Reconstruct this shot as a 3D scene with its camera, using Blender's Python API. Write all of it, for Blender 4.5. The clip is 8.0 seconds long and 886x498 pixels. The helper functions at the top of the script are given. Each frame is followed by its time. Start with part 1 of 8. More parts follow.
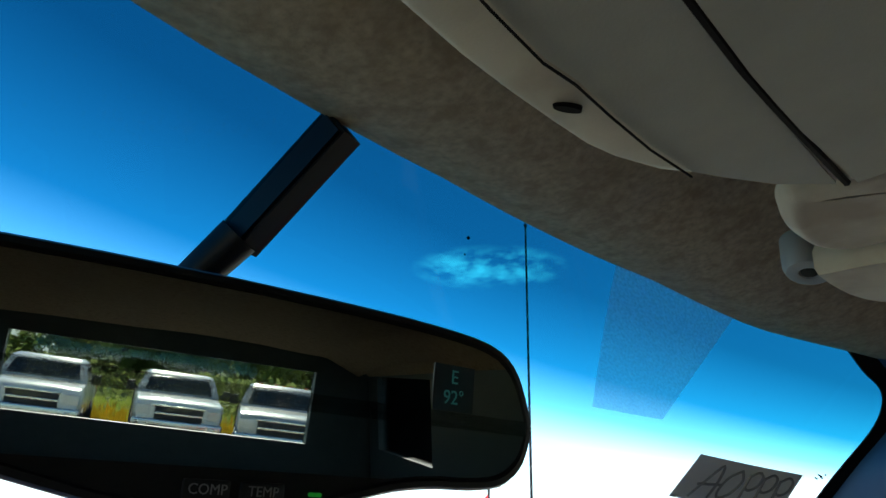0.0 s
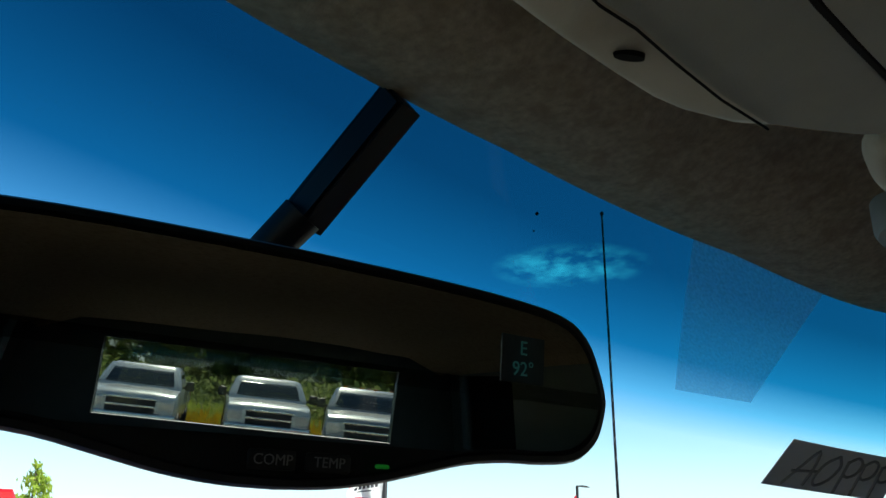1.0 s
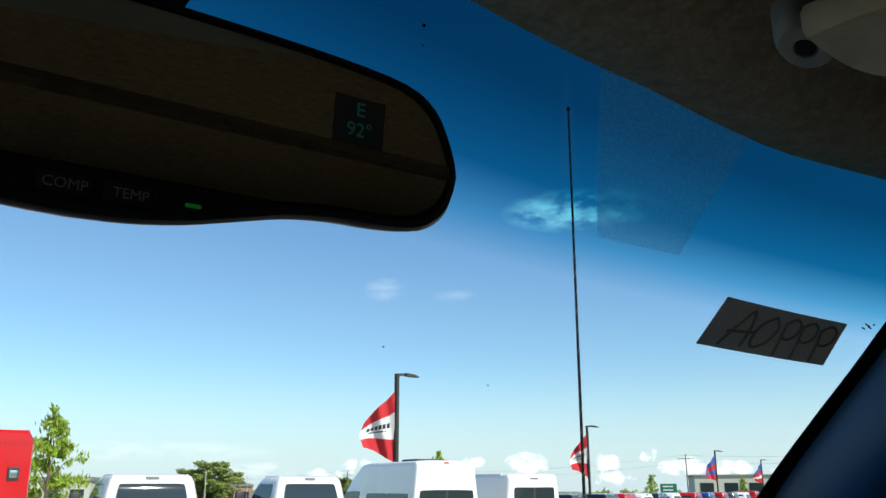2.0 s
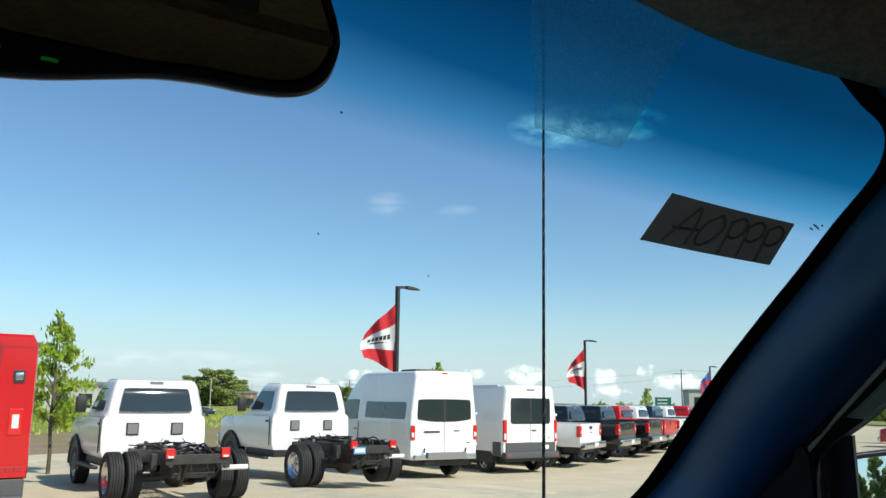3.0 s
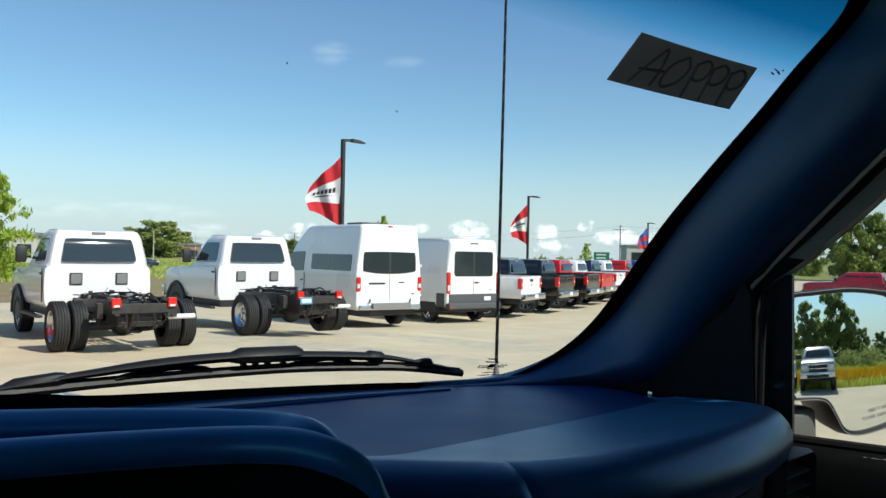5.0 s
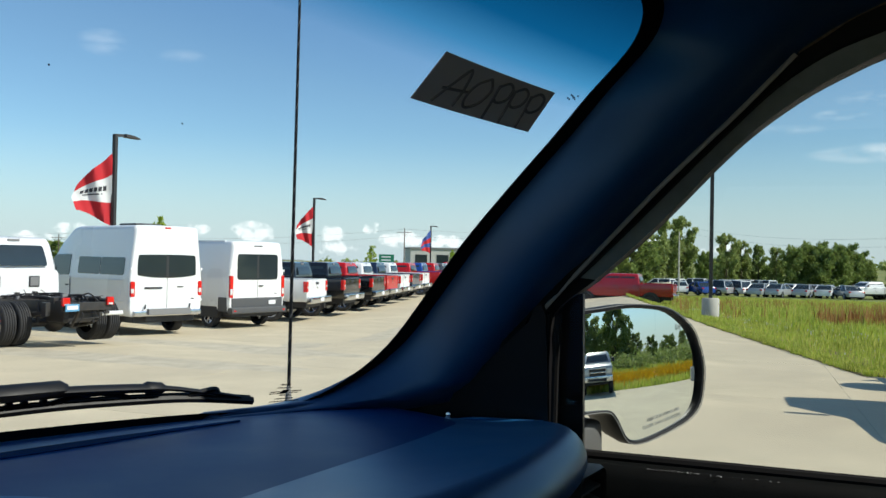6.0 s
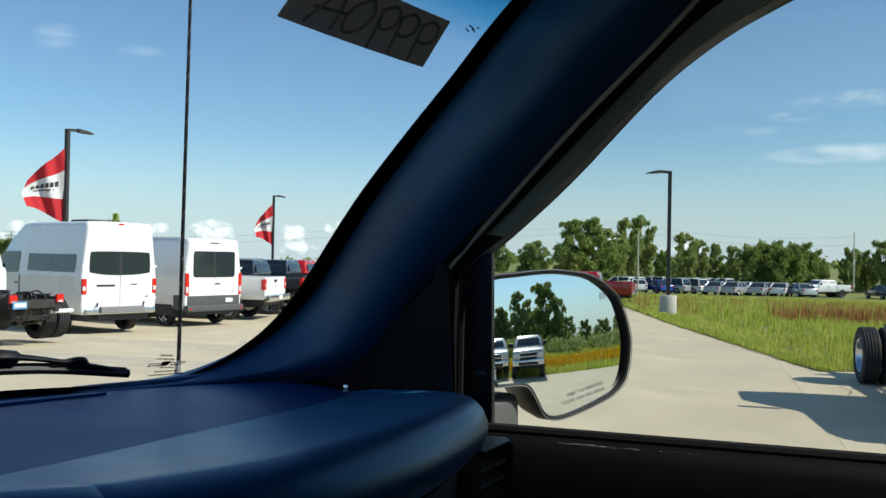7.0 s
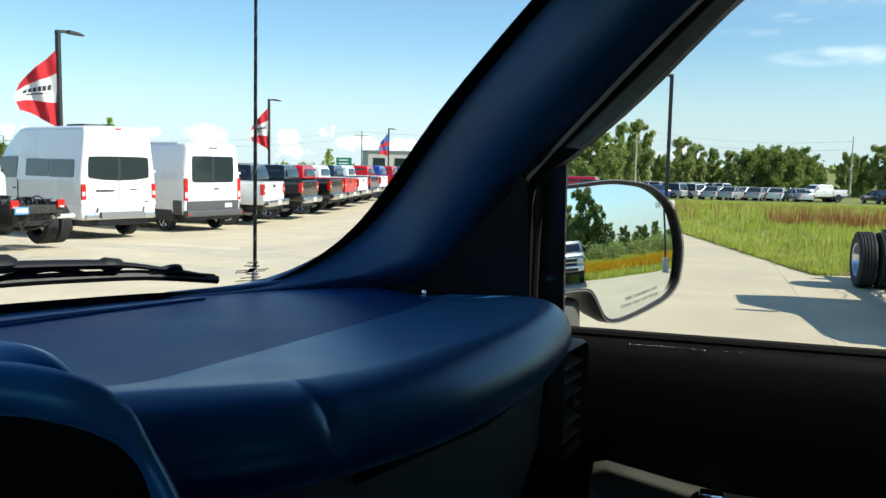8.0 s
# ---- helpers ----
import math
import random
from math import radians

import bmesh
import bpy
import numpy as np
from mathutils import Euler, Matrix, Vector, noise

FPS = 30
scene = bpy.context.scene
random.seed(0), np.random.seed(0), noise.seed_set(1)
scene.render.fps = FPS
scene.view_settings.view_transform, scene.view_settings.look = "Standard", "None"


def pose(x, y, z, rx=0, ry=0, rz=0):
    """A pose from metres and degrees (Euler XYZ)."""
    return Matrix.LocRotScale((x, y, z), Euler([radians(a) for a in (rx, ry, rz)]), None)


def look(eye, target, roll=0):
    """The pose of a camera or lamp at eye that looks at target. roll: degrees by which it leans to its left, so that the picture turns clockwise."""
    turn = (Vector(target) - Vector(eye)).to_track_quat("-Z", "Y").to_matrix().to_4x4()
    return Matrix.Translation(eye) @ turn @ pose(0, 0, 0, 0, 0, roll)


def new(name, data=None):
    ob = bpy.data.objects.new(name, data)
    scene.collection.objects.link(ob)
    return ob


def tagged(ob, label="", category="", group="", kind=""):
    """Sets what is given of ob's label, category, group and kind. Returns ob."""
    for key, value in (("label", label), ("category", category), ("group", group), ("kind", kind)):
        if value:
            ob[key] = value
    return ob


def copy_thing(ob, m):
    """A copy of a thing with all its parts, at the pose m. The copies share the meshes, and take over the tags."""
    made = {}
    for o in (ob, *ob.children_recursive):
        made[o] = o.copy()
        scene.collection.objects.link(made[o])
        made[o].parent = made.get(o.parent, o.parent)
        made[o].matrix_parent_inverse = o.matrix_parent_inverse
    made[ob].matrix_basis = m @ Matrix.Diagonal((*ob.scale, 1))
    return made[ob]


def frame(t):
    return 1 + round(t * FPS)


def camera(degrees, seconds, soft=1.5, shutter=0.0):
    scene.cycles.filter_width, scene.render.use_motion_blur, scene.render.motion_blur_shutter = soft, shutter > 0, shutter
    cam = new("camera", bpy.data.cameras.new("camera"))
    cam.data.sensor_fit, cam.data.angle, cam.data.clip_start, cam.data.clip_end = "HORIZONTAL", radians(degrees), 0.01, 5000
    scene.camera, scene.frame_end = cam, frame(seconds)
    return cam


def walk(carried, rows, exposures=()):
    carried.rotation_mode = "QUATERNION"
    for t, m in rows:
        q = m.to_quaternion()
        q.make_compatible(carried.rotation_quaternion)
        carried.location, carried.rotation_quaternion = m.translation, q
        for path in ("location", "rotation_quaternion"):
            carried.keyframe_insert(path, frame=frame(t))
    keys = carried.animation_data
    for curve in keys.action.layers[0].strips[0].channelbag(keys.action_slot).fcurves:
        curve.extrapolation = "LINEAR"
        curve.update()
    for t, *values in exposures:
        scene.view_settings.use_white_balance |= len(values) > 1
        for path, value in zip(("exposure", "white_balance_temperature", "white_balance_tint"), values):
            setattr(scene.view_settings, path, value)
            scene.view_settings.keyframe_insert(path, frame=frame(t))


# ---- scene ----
# ---------------------------------------------------------------- camera
cam = camera(55.7, 8.0)
PATH = [
    (0, (-0.264, -0.009, 1.926), (1.342, 0.978, 2.595), 0.4),
    (0.5, (-0.254, -0.001, 1.921), (1.288, 1.086, 2.586), 0.3),
    (1, (-0.249, -0.007, 1.916), (1.250, 1.135, 2.587), 0.3),
    (1.5, (-0.212, -0.031, 1.881), (1.273, 1.136, 2.539), 0.3),
    (1.7, (-0.197, -0.033, 1.859), (1.299, 1.147, 2.466), -0.1),
    (2.8, (-0.151, -0.088, 1.833), (1.387, 1.117, 2.261), 0.6),
    (3, (-0.145, -0.086, 1.825), (1.402, 1.132, 2.175), 0.7),
    (3.5, (-0.119, -0.079, 1.811), (1.459, 1.148, 1.891), 1.0),
    (3.6, (-0.111, -0.088, 1.810), (1.471, 1.135, 1.850), 1.0),
    (4, (-0.142, -0.091, 1.847), (1.501, 1.048, 1.845), 1.1),
    (5.3, (-0.160, -0.051, 1.802), (1.499, 1.067, 1.819), 1.1),
    (5.5, (-0.156, -0.011, 1.804), (1.594, 0.956, 1.823), 1.0),
    (6, (-0.125, -0.039, 1.829), (1.758, 0.637, 1.852), 1.1),
    (6.5, (-0.112, -0.035, 1.805), (1.798, 0.559, 1.825), 1.1),
    (7, (-0.017, -0.078, 1.784), (1.894, 0.512, 1.806), 1.1),
    (7.5, (0.003, -0.101, 1.753), (1.910, 0.494, 1.652), 1.0),
    (8, (-0.082, -0.003, 1.790), (1.823, 0.571, 1.586), 1.1),
]
walk(cam, [(t, look(eye, target, roll)) for t, eye, target, roll in PATH],
     exposures=[(0, 1.75), (0.5, 1.45), (1.0, 0.85), (1.5, 0.75), (1.7, 0.6), (2.8, 0.25), (3.5, 0.2), (5.5, 0.2), (7.0, 0.2), (7.5, 0.3), (8.0, 0.6)])

# ---------------------------------------------------------------- world and sun
SUN_BEARING, SUN_HEIGHT = 179.0, 42.0     # degrees clockwise from +y, degrees up


def heading(bearing, up=0.0):
    b, e = radians(bearing), radians(up)
    return Vector((math.sin(b) * math.cos(e), math.cos(b) * math.cos(e), math.sin(e)))


sun = new("sun", bpy.data.lights.new("sun", "SUN"))
sun.data.energy, sun.data.angle, sun.data.color = 4.8, radians(0.53), (1.0, 0.94, 0.85)
sun.matrix_world = look(heading(SUN_BEARING, SUN_HEIGHT) * 60, (0, 0, 0))

# clouds: bearing, height, half width, half height (degrees), density
CLOUDS = [(61.8, 18.3, 5.5, 1.6, 0.95), (47.9, 13.1, 1.6, 0.9, 0.15), (52.8, 12.7, 1.6, 0.5, 0.12),
          (40.0, 1.2, 2.8, 0.5, 0.5), (98.5, 6.9, 5.0, 0.7, 0.45), (99.0, 10.2, 4.0, 0.6, 0.28),
          (95.6, 9.3, 1.8, 0.4, 0.3), (92.6, 8.5, 2.2, 0.35, 0.25), (33.0, 2.3, 9.0, 0.7, 0.25), (150.0, 9.0, 7.0, 2.4, 0.9)]
# fair-weather puffs low over the horizon: bearing, height, half width, half height (degrees)
PUFFS = [(57.6, 1.6, 1.7, 0.75), (53.9, 1.55, 1.1, 0.55), (52.0, 1.0, 1.3, 0.5), (62.6, 1.45, 1.2, 0.75), (63.0, 0.6, 1.6, 0.6), (65.4, 2.0, 1.1, 0.5), (67.4, 1.3, 1.9, 0.65), (70.5, 1.1, 1.6, 0.6),
         (46.5, 1.5, 1.3, 0.5), (47.3, 1.0, 1.6, 0.5), (44.0, 0.8, 1.5, 0.5), (74.0, 1.0, 1.6, 0.6), (84.0, 1.2, 1.7, 0.6), (89.0, 0.9, 1.8, 0.5)]


def build_world():
    world = bpy.data.worlds.new("sky")
    world.use_nodes = True
    scene.world = world
    nt = world.node_tree
    nt.nodes.clear()
    N, L = nt.nodes.new, nt.links.new
    sky = N("ShaderNodeTexSky")
    sky.sky_type, sky.sun_disc = "NISHITA", False
    sky.sun_elevation, sky.sun_rotation = radians(SUN_HEIGHT), radians(SUN_BEARING)
    sky.air_density, sky.dust_density, sky.ozone_density = 1.0, 0.25, 2.6
    tex = N("ShaderNodeTexCoord")
    noise_node = N("ShaderNodeTexNoise")
    noise_node.inputs["Scale"].default_value, noise_node.inputs["Detail"].default_value = 22.0, 7.0
    noise_node.inputs["Roughness"].default_value = 0.62
    stretch = N("ShaderNodeMapping")
    stretch.inputs["Scale"].default_value = (1, 1, 2.6)
    L(tex.outputs["Generated"], stretch.inputs["Vector"])
    L(stretch.outputs["Vector"], noise_node.inputs["Vector"])

    def math_node(op, a, b, c=None):
        m = N("ShaderNodeMath")
        m.operation = op
        for k, v in enumerate((a, b, c)):
            if v is None:
                continue
            if isinstance(v, (int, float)):
                m.inputs[k].default_value = v
            else:
                L(v, m.inputs[k])
        return m.outputs[0]

    def dot(vec):
        d = N("ShaderNodeVectorMath")
        d.operation = "DOT_PRODUCT"
        L(tex.outputs["Generated"], d.inputs[0])
        d.inputs[1].default_value = vec
        return d.outputs["Value"]

    haze = N("ShaderNodeMix")            # pale blue air near the horizon
    haze.data_type = "RGBA"
    sep = N("ShaderNodeSeparateXYZ")
    L(tex.outputs["Generated"], sep.inputs[0])
    low_air = N("ShaderNodeMapRange")
    low_air.interpolation_type = "SMOOTHSTEP"
    low_air.inputs["From Min"].default_value, low_air.inputs["From Max"].default_value = 0.15, -0.02
    low_air.inputs["To Min"].default_value, low_air.inputs["To Max"].default_value = 0.0, 0.9
    L(sep.outputs["Z"], low_air.inputs["Value"])
    L(low_air.outputs["Result"], haze.inputs["Factor"])
    haze.inputs["B"].default_value = (4.3, 5.15, 5.75, 1)
    puff_noise = N("ShaderNodeTexNoise")
    puff_noise.inputs["Scale"].default_value, puff_noise.inputs["Detail"].default_value = 75.0, 5.0
    L(tex.outputs["Generated"], puff_noise.inputs["Vector"])
    puffs = None
    for bearing, up, w, h in PUFFS:
        fwd = heading(bearing, up)
        right = heading(bearing + 90)
        u, v = dot(right / math.sin(radians(w))), dot(right.cross(fwd) / math.sin(radians(h)))
        front = math_node("GREATER_THAN", dot(fwd), 0.0)
        r2 = math_node("MULTIPLY_ADD", u, u, math_node("MULTIPLY", v, v))
        m = math_node("MULTIPLY", math_node("MAXIMUM", math_node("SUBTRACT", 1.0, r2), 0.0), front)
        puffs = m if puffs is None else math_node("MAXIMUM", puffs, m)
    lumpy = math_node("MULTIPLY_ADD", math_node("SUBTRACT", puff_noise.outputs["Fac"], 0.5), 4.2, math_node("MULTIPLY", puffs, 1.1))
    puff_ramp = N("ShaderNodeMapRange")
    puff_ramp.inputs["From Min"].default_value, puff_ramp.inputs["From Max"].default_value = 0.34, 1.05
    puff_ramp.inputs["To Max"].default_value = 0.72
    L(lumpy, puff_ramp.inputs["Value"])
    puff_cover = math_node("MULTIPLY", puff_ramp.outputs["Result"], math_node("MINIMUM", math_node("MULTIPLY", puffs, 5.0), 1.0))

    total = None
    for bearing, up, w, h, dense in CLOUDS:
        fwd = heading(bearing, up)
        right = heading(bearing + 90)
        above = right.cross(fwd)
        u = dot(right / math.sin(radians(w)))
        v = dot(above / math.sin(radians(h)))
        front = math_node("GREATER_THAN", dot(fwd), 0.0)
        r2 = math_node("MULTIPLY_ADD", u, u, math_node("MULTIPLY", v, v))
        m = math_node("MULTIPLY", math_node("SUBTRACT", 1.0, r2), dense)
        m = math_node("MULTIPLY", math_node("MAXIMUM", m, 0.0), front)
        total = m if total is None else math_node("MAXIMUM", total, m)
    ramp = N("ShaderNodeMapRange")
    ramp.inputs["From Min"].default_value, ramp.inputs["From Max"].default_value = 0.42, 0.62
    L(noise_node.outputs["Fac"], ramp.inputs["Value"])
    cover = math_node("MULTIPLY", math_node("MINIMUM", total, 1.0), ramp.outputs["Result"])
    cover = math_node("MAXIMUM", cover, puff_cover)
    mix = N("ShaderNodeMix")
    mix.data_type = "RGBA"
    L(cover, mix.inputs["Factor"])
    cool = N("ShaderNodeMix")            # cool cast of the sky
    cool.data_type, cool.blend_type = "RGBA", "MULTIPLY"
    cool.inputs["Factor"].default_value = 1.0
    L(sky.outputs["Color"], cool.inputs["A"])
    cool.inputs["B"].default_value = (0.74, 0.89, 0.95, 1)
    L(cool.outputs["Result"], haze.inputs["A"])
    L(haze.outputs["Result"], mix.inputs["A"])
    mix.inputs["B"].default_value = (8.6, 8.8, 9.0, 1)
    bg, out = N("ShaderNodeBackground"), N("ShaderNodeOutputWorld")
    bg.inputs["Strength"].default_value = 0.135
    L(mix.outputs["Result"], bg.inputs["Color"])
    L(bg.outputs[0], out.inputs[0])


build_world()

# ---------------------------------------------------------------- materials


def mat(name, color, rough=0.6, metal=0.0, vary=0.12, scale=6.0, bump=0.0, bump_scale=60.0, fine=None, coat=0.0,
        second=None, second_scale=1.5, second_cut=(0.5, 0.65), rand=0.0, spec=0.5, sheen=None, fuzz=0.0):
    """A surface with grain at two scales: small value changes, a second colour in patches, and fine relief."""
    m = bpy.data.materials.new(name)
    m.use_nodes = True
    nt = m.node_tree
    N, L = nt.nodes.new, nt.links.new
    b = nt.nodes["Principled BSDF"]
    tex = N("ShaderNodeTexCoord")
    n1 = N("ShaderNodeTexNoise")
    n1.inputs["Scale"].default_value, n1.inputs["Detail"].default_value = scale, 6.0
    L(tex.outputs["Object"], n1.inputs["Vector"])
    hsv = N("ShaderNodeHueSaturation")
    hsv.inputs["Color"].default_value = (*color, 1)
    mr = N("ShaderNodeMapRange")
    mr.inputs["From Min"].default_value, mr.inputs["From Max"].default_value = 0.25, 0.75
    mr.inputs["To Min"].default_value, mr.inputs["To Max"].default_value = 1 - vary, 1 + vary
    L(n1.outputs["Fac"], mr.inputs["Value"])
    value = mr.outputs["Result"]
    if rand:
        info = N("ShaderNodeObjectInfo")
        r2 = N("ShaderNodeMapRange")
        r2.inputs["To Min"].default_value, r2.inputs["To Max"].default_value = 1 - rand, 1 + rand
        L(info.outputs["Random"], r2.inputs["Value"])
        mu = N("ShaderNodeMath")
        mu.operation = "MULTIPLY"
        L(value, mu.inputs[0])
        L(r2.outputs["Result"], mu.inputs[1])
        value = mu.outputs[0]
    L(value, hsv.inputs["Value"])
    col = hsv.outputs["Color"]
    if second:
        n2 = N("ShaderNodeTexNoise")
        n2.inputs["Scale"].default_value, n2.inputs["Detail"].default_value = second_scale, 5.0
        L(tex.outputs["Object"], n2.inputs["Vector"])
        cut = N("ShaderNodeMapRange")
        cut.inputs["From Min"].default_value, cut.inputs["From Max"].default_value = second_cut
        L(n2.outputs["Fac"], cut.inputs["Value"])
        mix = N("ShaderNodeMix")
        mix.data_type = "RGBA"
        L(cut.outputs["Result"], mix.inputs["Factor"])
        L(col, mix.inputs["A"])
        mix.inputs["B"].default_value = (*second, 1)
        col = mix.outputs["Result"]
    L(col, b.inputs["Base Color"])
    b.inputs["Roughness"].default_value, b.inputs["Metallic"].default_value = rough, metal
    b.inputs["Specular IOR Level"].default_value = spec
    if sheen:
        b.inputs["Specular Tint"].default_value = (*sheen, 1)
        b.inputs["Sheen Weight"].default_value, b.inputs["Sheen Roughness"].default_value = fuzz, 0.35
        b.inputs["Sheen Tint"].default_value = (0.22, 0.55, 1.0, 1)
    b.inputs["Coat Weight"].default_value, b.inputs["Coat Roughness"].default_value = coat, 0.06
    rr = N("ShaderNodeMapRange")
    rr.inputs["To Min"].default_value, rr.inputs["To Max"].default_value = rough * 0.8, min(rough * 1.2, 1)
    L(n1.outputs["Fac"], rr.inputs["Value"])
    L(rr.outputs["Result"], b.inputs["Roughness"])
    if bump:
        n3 = N("ShaderNodeTexNoise")
        n3.inputs["Scale"].default_value, n3.inputs["Detail"].default_value = bump_scale, 4.0
        L(tex.outputs["Object"], n3.inputs["Vector"])
        bp = N("ShaderNodeBump")
        bp.inputs["Strength"].default_value, bp.inputs["Distance"].default_value = bump, 0.3 / bump_scale
        L(n3.outputs["Fac"], bp.inputs["Height"])
        L(bp.outputs["Normal"], b.inputs["Normal"])
    return m


def glass_mat(name, tint, gloss=0.06):
    """A pane: clear tinted transmission with a weak mirror on it."""
    m = bpy.data.materials.new(name)
    m.use_nodes = True
    nt = m.node_tree
    nt.nodes.clear()
    N, L = nt.nodes.new, nt.links.new
    tr, gl, mx, out = N("ShaderNodeBsdfTransparent"), N("ShaderNodeBsdfGlossy"), N("ShaderNodeMixShader"), N("ShaderNodeOutputMaterial")
    tr.inputs["Color"].default_value = (*tint, 1)
    gl.inputs["Roughness"].default_value = 0.01
    fres = N("ShaderNodeFresnel")
    fres.inputs["IOR"].default_value = 1.0 + gloss * 8
    L(fres.outputs[0], mx.inputs[0])
    L(tr.outputs[0], mx.inputs[1])
    L(gl.outputs[0], mx.inputs[2])
    L(mx.outputs[0], out.inputs[0])
    return m


def windshield_mat():
    """Laminated glass with a blue shade band along its upper edge."""
    m = bpy.data.materials.new("windshield_glass")
    m.use_nodes = True
    nt = m.node_tree
    nt.nodes.clear()
    N, L = nt.nodes.new, nt.links.new
    tex, sep = N("ShaderNodeTexCoord"), N("ShaderNodeSeparateXYZ")
    L(tex.outputs["Object"], sep.inputs[0])
    ramp = N("ShaderNodeValToRGB")
    mr = N("ShaderNodeMapRange")
    mr.inputs["From Min"].default_value, mr.inputs["From Max"].default_value = 1.985, 2.105
    bend = N("ShaderNodeMath")          # the band follows the bow of the upper edge
    bend.operation = "MULTIPLY"
    L(sep.outputs["X"], bend.inputs[0])
    L(sep.outputs["X"], bend.inputs[1])
    add = N("ShaderNodeMath")
    add.operation = "MULTIPLY_ADD"
    L(bend.outputs[0], add.inputs[0])
    add.inputs[1].default_value = 0.055
    L(sep.outputs["Z"], add.inputs[2])
    L(add.outputs[0], mr.inputs["Value"])
    L(mr.outputs["Result"], ramp.inputs[0])
    e = ramp.color_ramp.elements
    e[0].position, e[0].color = 0.0, (0.86, 0.90, 0.88, 1)
    e[1].position, e[1].color = 1.0, (0.006, 0.135, 0.215, 1)
    for pos, c in ((0.28, (0.80, 0.88, 0.90, 1)), (0.46, (0.24, 0.62, 0.73, 1)), (0.66, (0.016, 0.272, 0.40, 1))):
        el = ramp.color_ramp.elements.new(pos)
        el.color = c
    tr, gl, mx, out = N("ShaderNodeBsdfTransparent"), N("ShaderNodeBsdfGlossy"), N("ShaderNodeMixShader"), N("ShaderNodeOutputMaterial")
    gl.inputs["Roughness"].default_value = 0.02
    L(ramp.outputs[0], tr.inputs["Color"])
    mx.inputs[0].default_value = 0.012
    L(tr.outputs[0], mx.inputs[1])
    L(gl.outputs[0], mx.inputs[2])
    L(mx.outputs[0], out.inputs[0])
    return m


def film_mat(name, color, amount, scale, stretch):
    """A thin uneven film of dust on glass: mostly clear, partly matt."""
    m = bpy.data.materials.new(name)
    m.use_nodes = True
    nt = m.node_tree
    nt.nodes.clear()
    N, L = nt.nodes.new, nt.links.new
    tex, mp, nz, mr = N("ShaderNodeTexCoord"), N("ShaderNodeMapping"), N("ShaderNodeTexNoise"), N("ShaderNodeMapRange")
    mp.inputs["Scale"].default_value = stretch
    mp.inputs["Rotation"].default_value = (0, 0, 0.5)
    nz.inputs["Scale"].default_value, nz.inputs["Detail"].default_value = scale, 5.0
    L(tex.outputs["Object"], mp.inputs[0])
    L(mp.outputs[0], nz.inputs["Vector"])
    L(nz.outputs["Fac"], mr.inputs["Value"])
    mr.inputs["From Min"].default_value, mr.inputs["From Max"].default_value = 0.3, 0.7
    mr.inputs["To Min"].default_value, mr.inputs["To Max"].default_value = amount * 0.75, amount * 1.3
    tr, df, mx, out = N("ShaderNodeBsdfTransparent"), N("ShaderNodeBsdfTranslucent"), N("ShaderNodeMixShader"), N("ShaderNodeOutputMaterial")
    df.inputs["Color"].default_value = (*color, 1)
    L(mr.outputs["Result"], mx.inputs[0])
    L(tr.outputs[0], mx.inputs[1])
    L(df.outputs[0], mx.inputs[2])
    L(mx.outputs[0], out.inputs[0])
    return m


def mirror_mat(name, tint, rough=0.0):
    m = bpy.data.materials.new(name)
    m.use_nodes = True
    b = m.node_tree.nodes["Principled BSDF"]
    b.inputs["Base Color"].default_value = (*tint, 1)
    b.inputs["Metallic"].default_value, b.inputs["Roughness"].default_value = 1.0, rough
    return m


def lamp_mat(name, color, strength):
    m = bpy.data.materials.new(name)
    m.use_nodes = True
    b = m.node_tree.nodes["Principled BSDF"]
    b.inputs["Base Color"].default_value = (*color, 1)
    b.inputs["Emission Color"].default_value, b.inputs["Emission Strength"].default_value = (*color, 1), strength
    return m


WHITE = mat("paint_white", (0.80, 0.805, 0.80), 0.28, vary=0.02, scale=0.8, coat=0.6)
SILVER = mat("paint_silver", (0.46, 0.47, 0.48), 0.3, 0.35, vary=0.03, scale=0.8, coat=0.6)
RED = mat("paint_red", (0.50, 0.006, 0.008), 0.25, vary=0.03, scale=0.8, coat=0.4)
MAROON = mat("paint_maroon", (0.36, 0.012, 0.022), 0.25, vary=0.03, scale=0.8, coat=0.7)
BLACK = mat("paint_black", (0.008, 0.009, 0.011), 0.2, vary=0.05, scale=0.8, coat=0.8)
NAVY = mat("paint_navy", (0.012, 0.022, 0.055), 0.22, vary=0.05, scale=0.8, coat=0.8)
BLUE = mat("paint_blue", (0.012, 0.06, 0.30), 0.22, vary=0.05, scale=0.8, coat=0.8)
GREY = mat("paint_grey", (0.12, 0.13, 0.14), 0.25, 0.3, vary=0.05, scale=0.8, coat=0.7)
TRIM = mat("black_trim", (0.022, 0.022, 0.024), 0.55, vary=0.2, scale=20, bump=0.1, bump_scale=300)
RUBBER = mat("rubber", (0.020, 0.020, 0.021), 0.8, vary=0.2, scale=14, second=(0.06, 0.055, 0.05), second_scale=5, second_cut=(0.55, 0.8))
CHROME = mat("chrome", (0.72, 0.73, 0.75), 0.14, 1.0, vary=0.05, scale=5)
ALLOY = mat("alloy", (0.62, 0.63, 0.65), 0.22, 1.0, vary=0.08, scale=8)
STEEL = mat("dark_steel", (0.042, 0.040, 0.038), 0.5, 0.3, vary=0.3, scale=9, second=(0.055, 0.045, 0.038), second_scale=6)
CARGLASS = mat("car_glass", (0.024, 0.034, 0.039), 0.05, vary=0.1, scale=2, spec=0.7)
LENS_RED = mat("red_lens", (0.62, 0.015, 0.012), 0.15, vary=0.06, scale=30, coat=0.6)
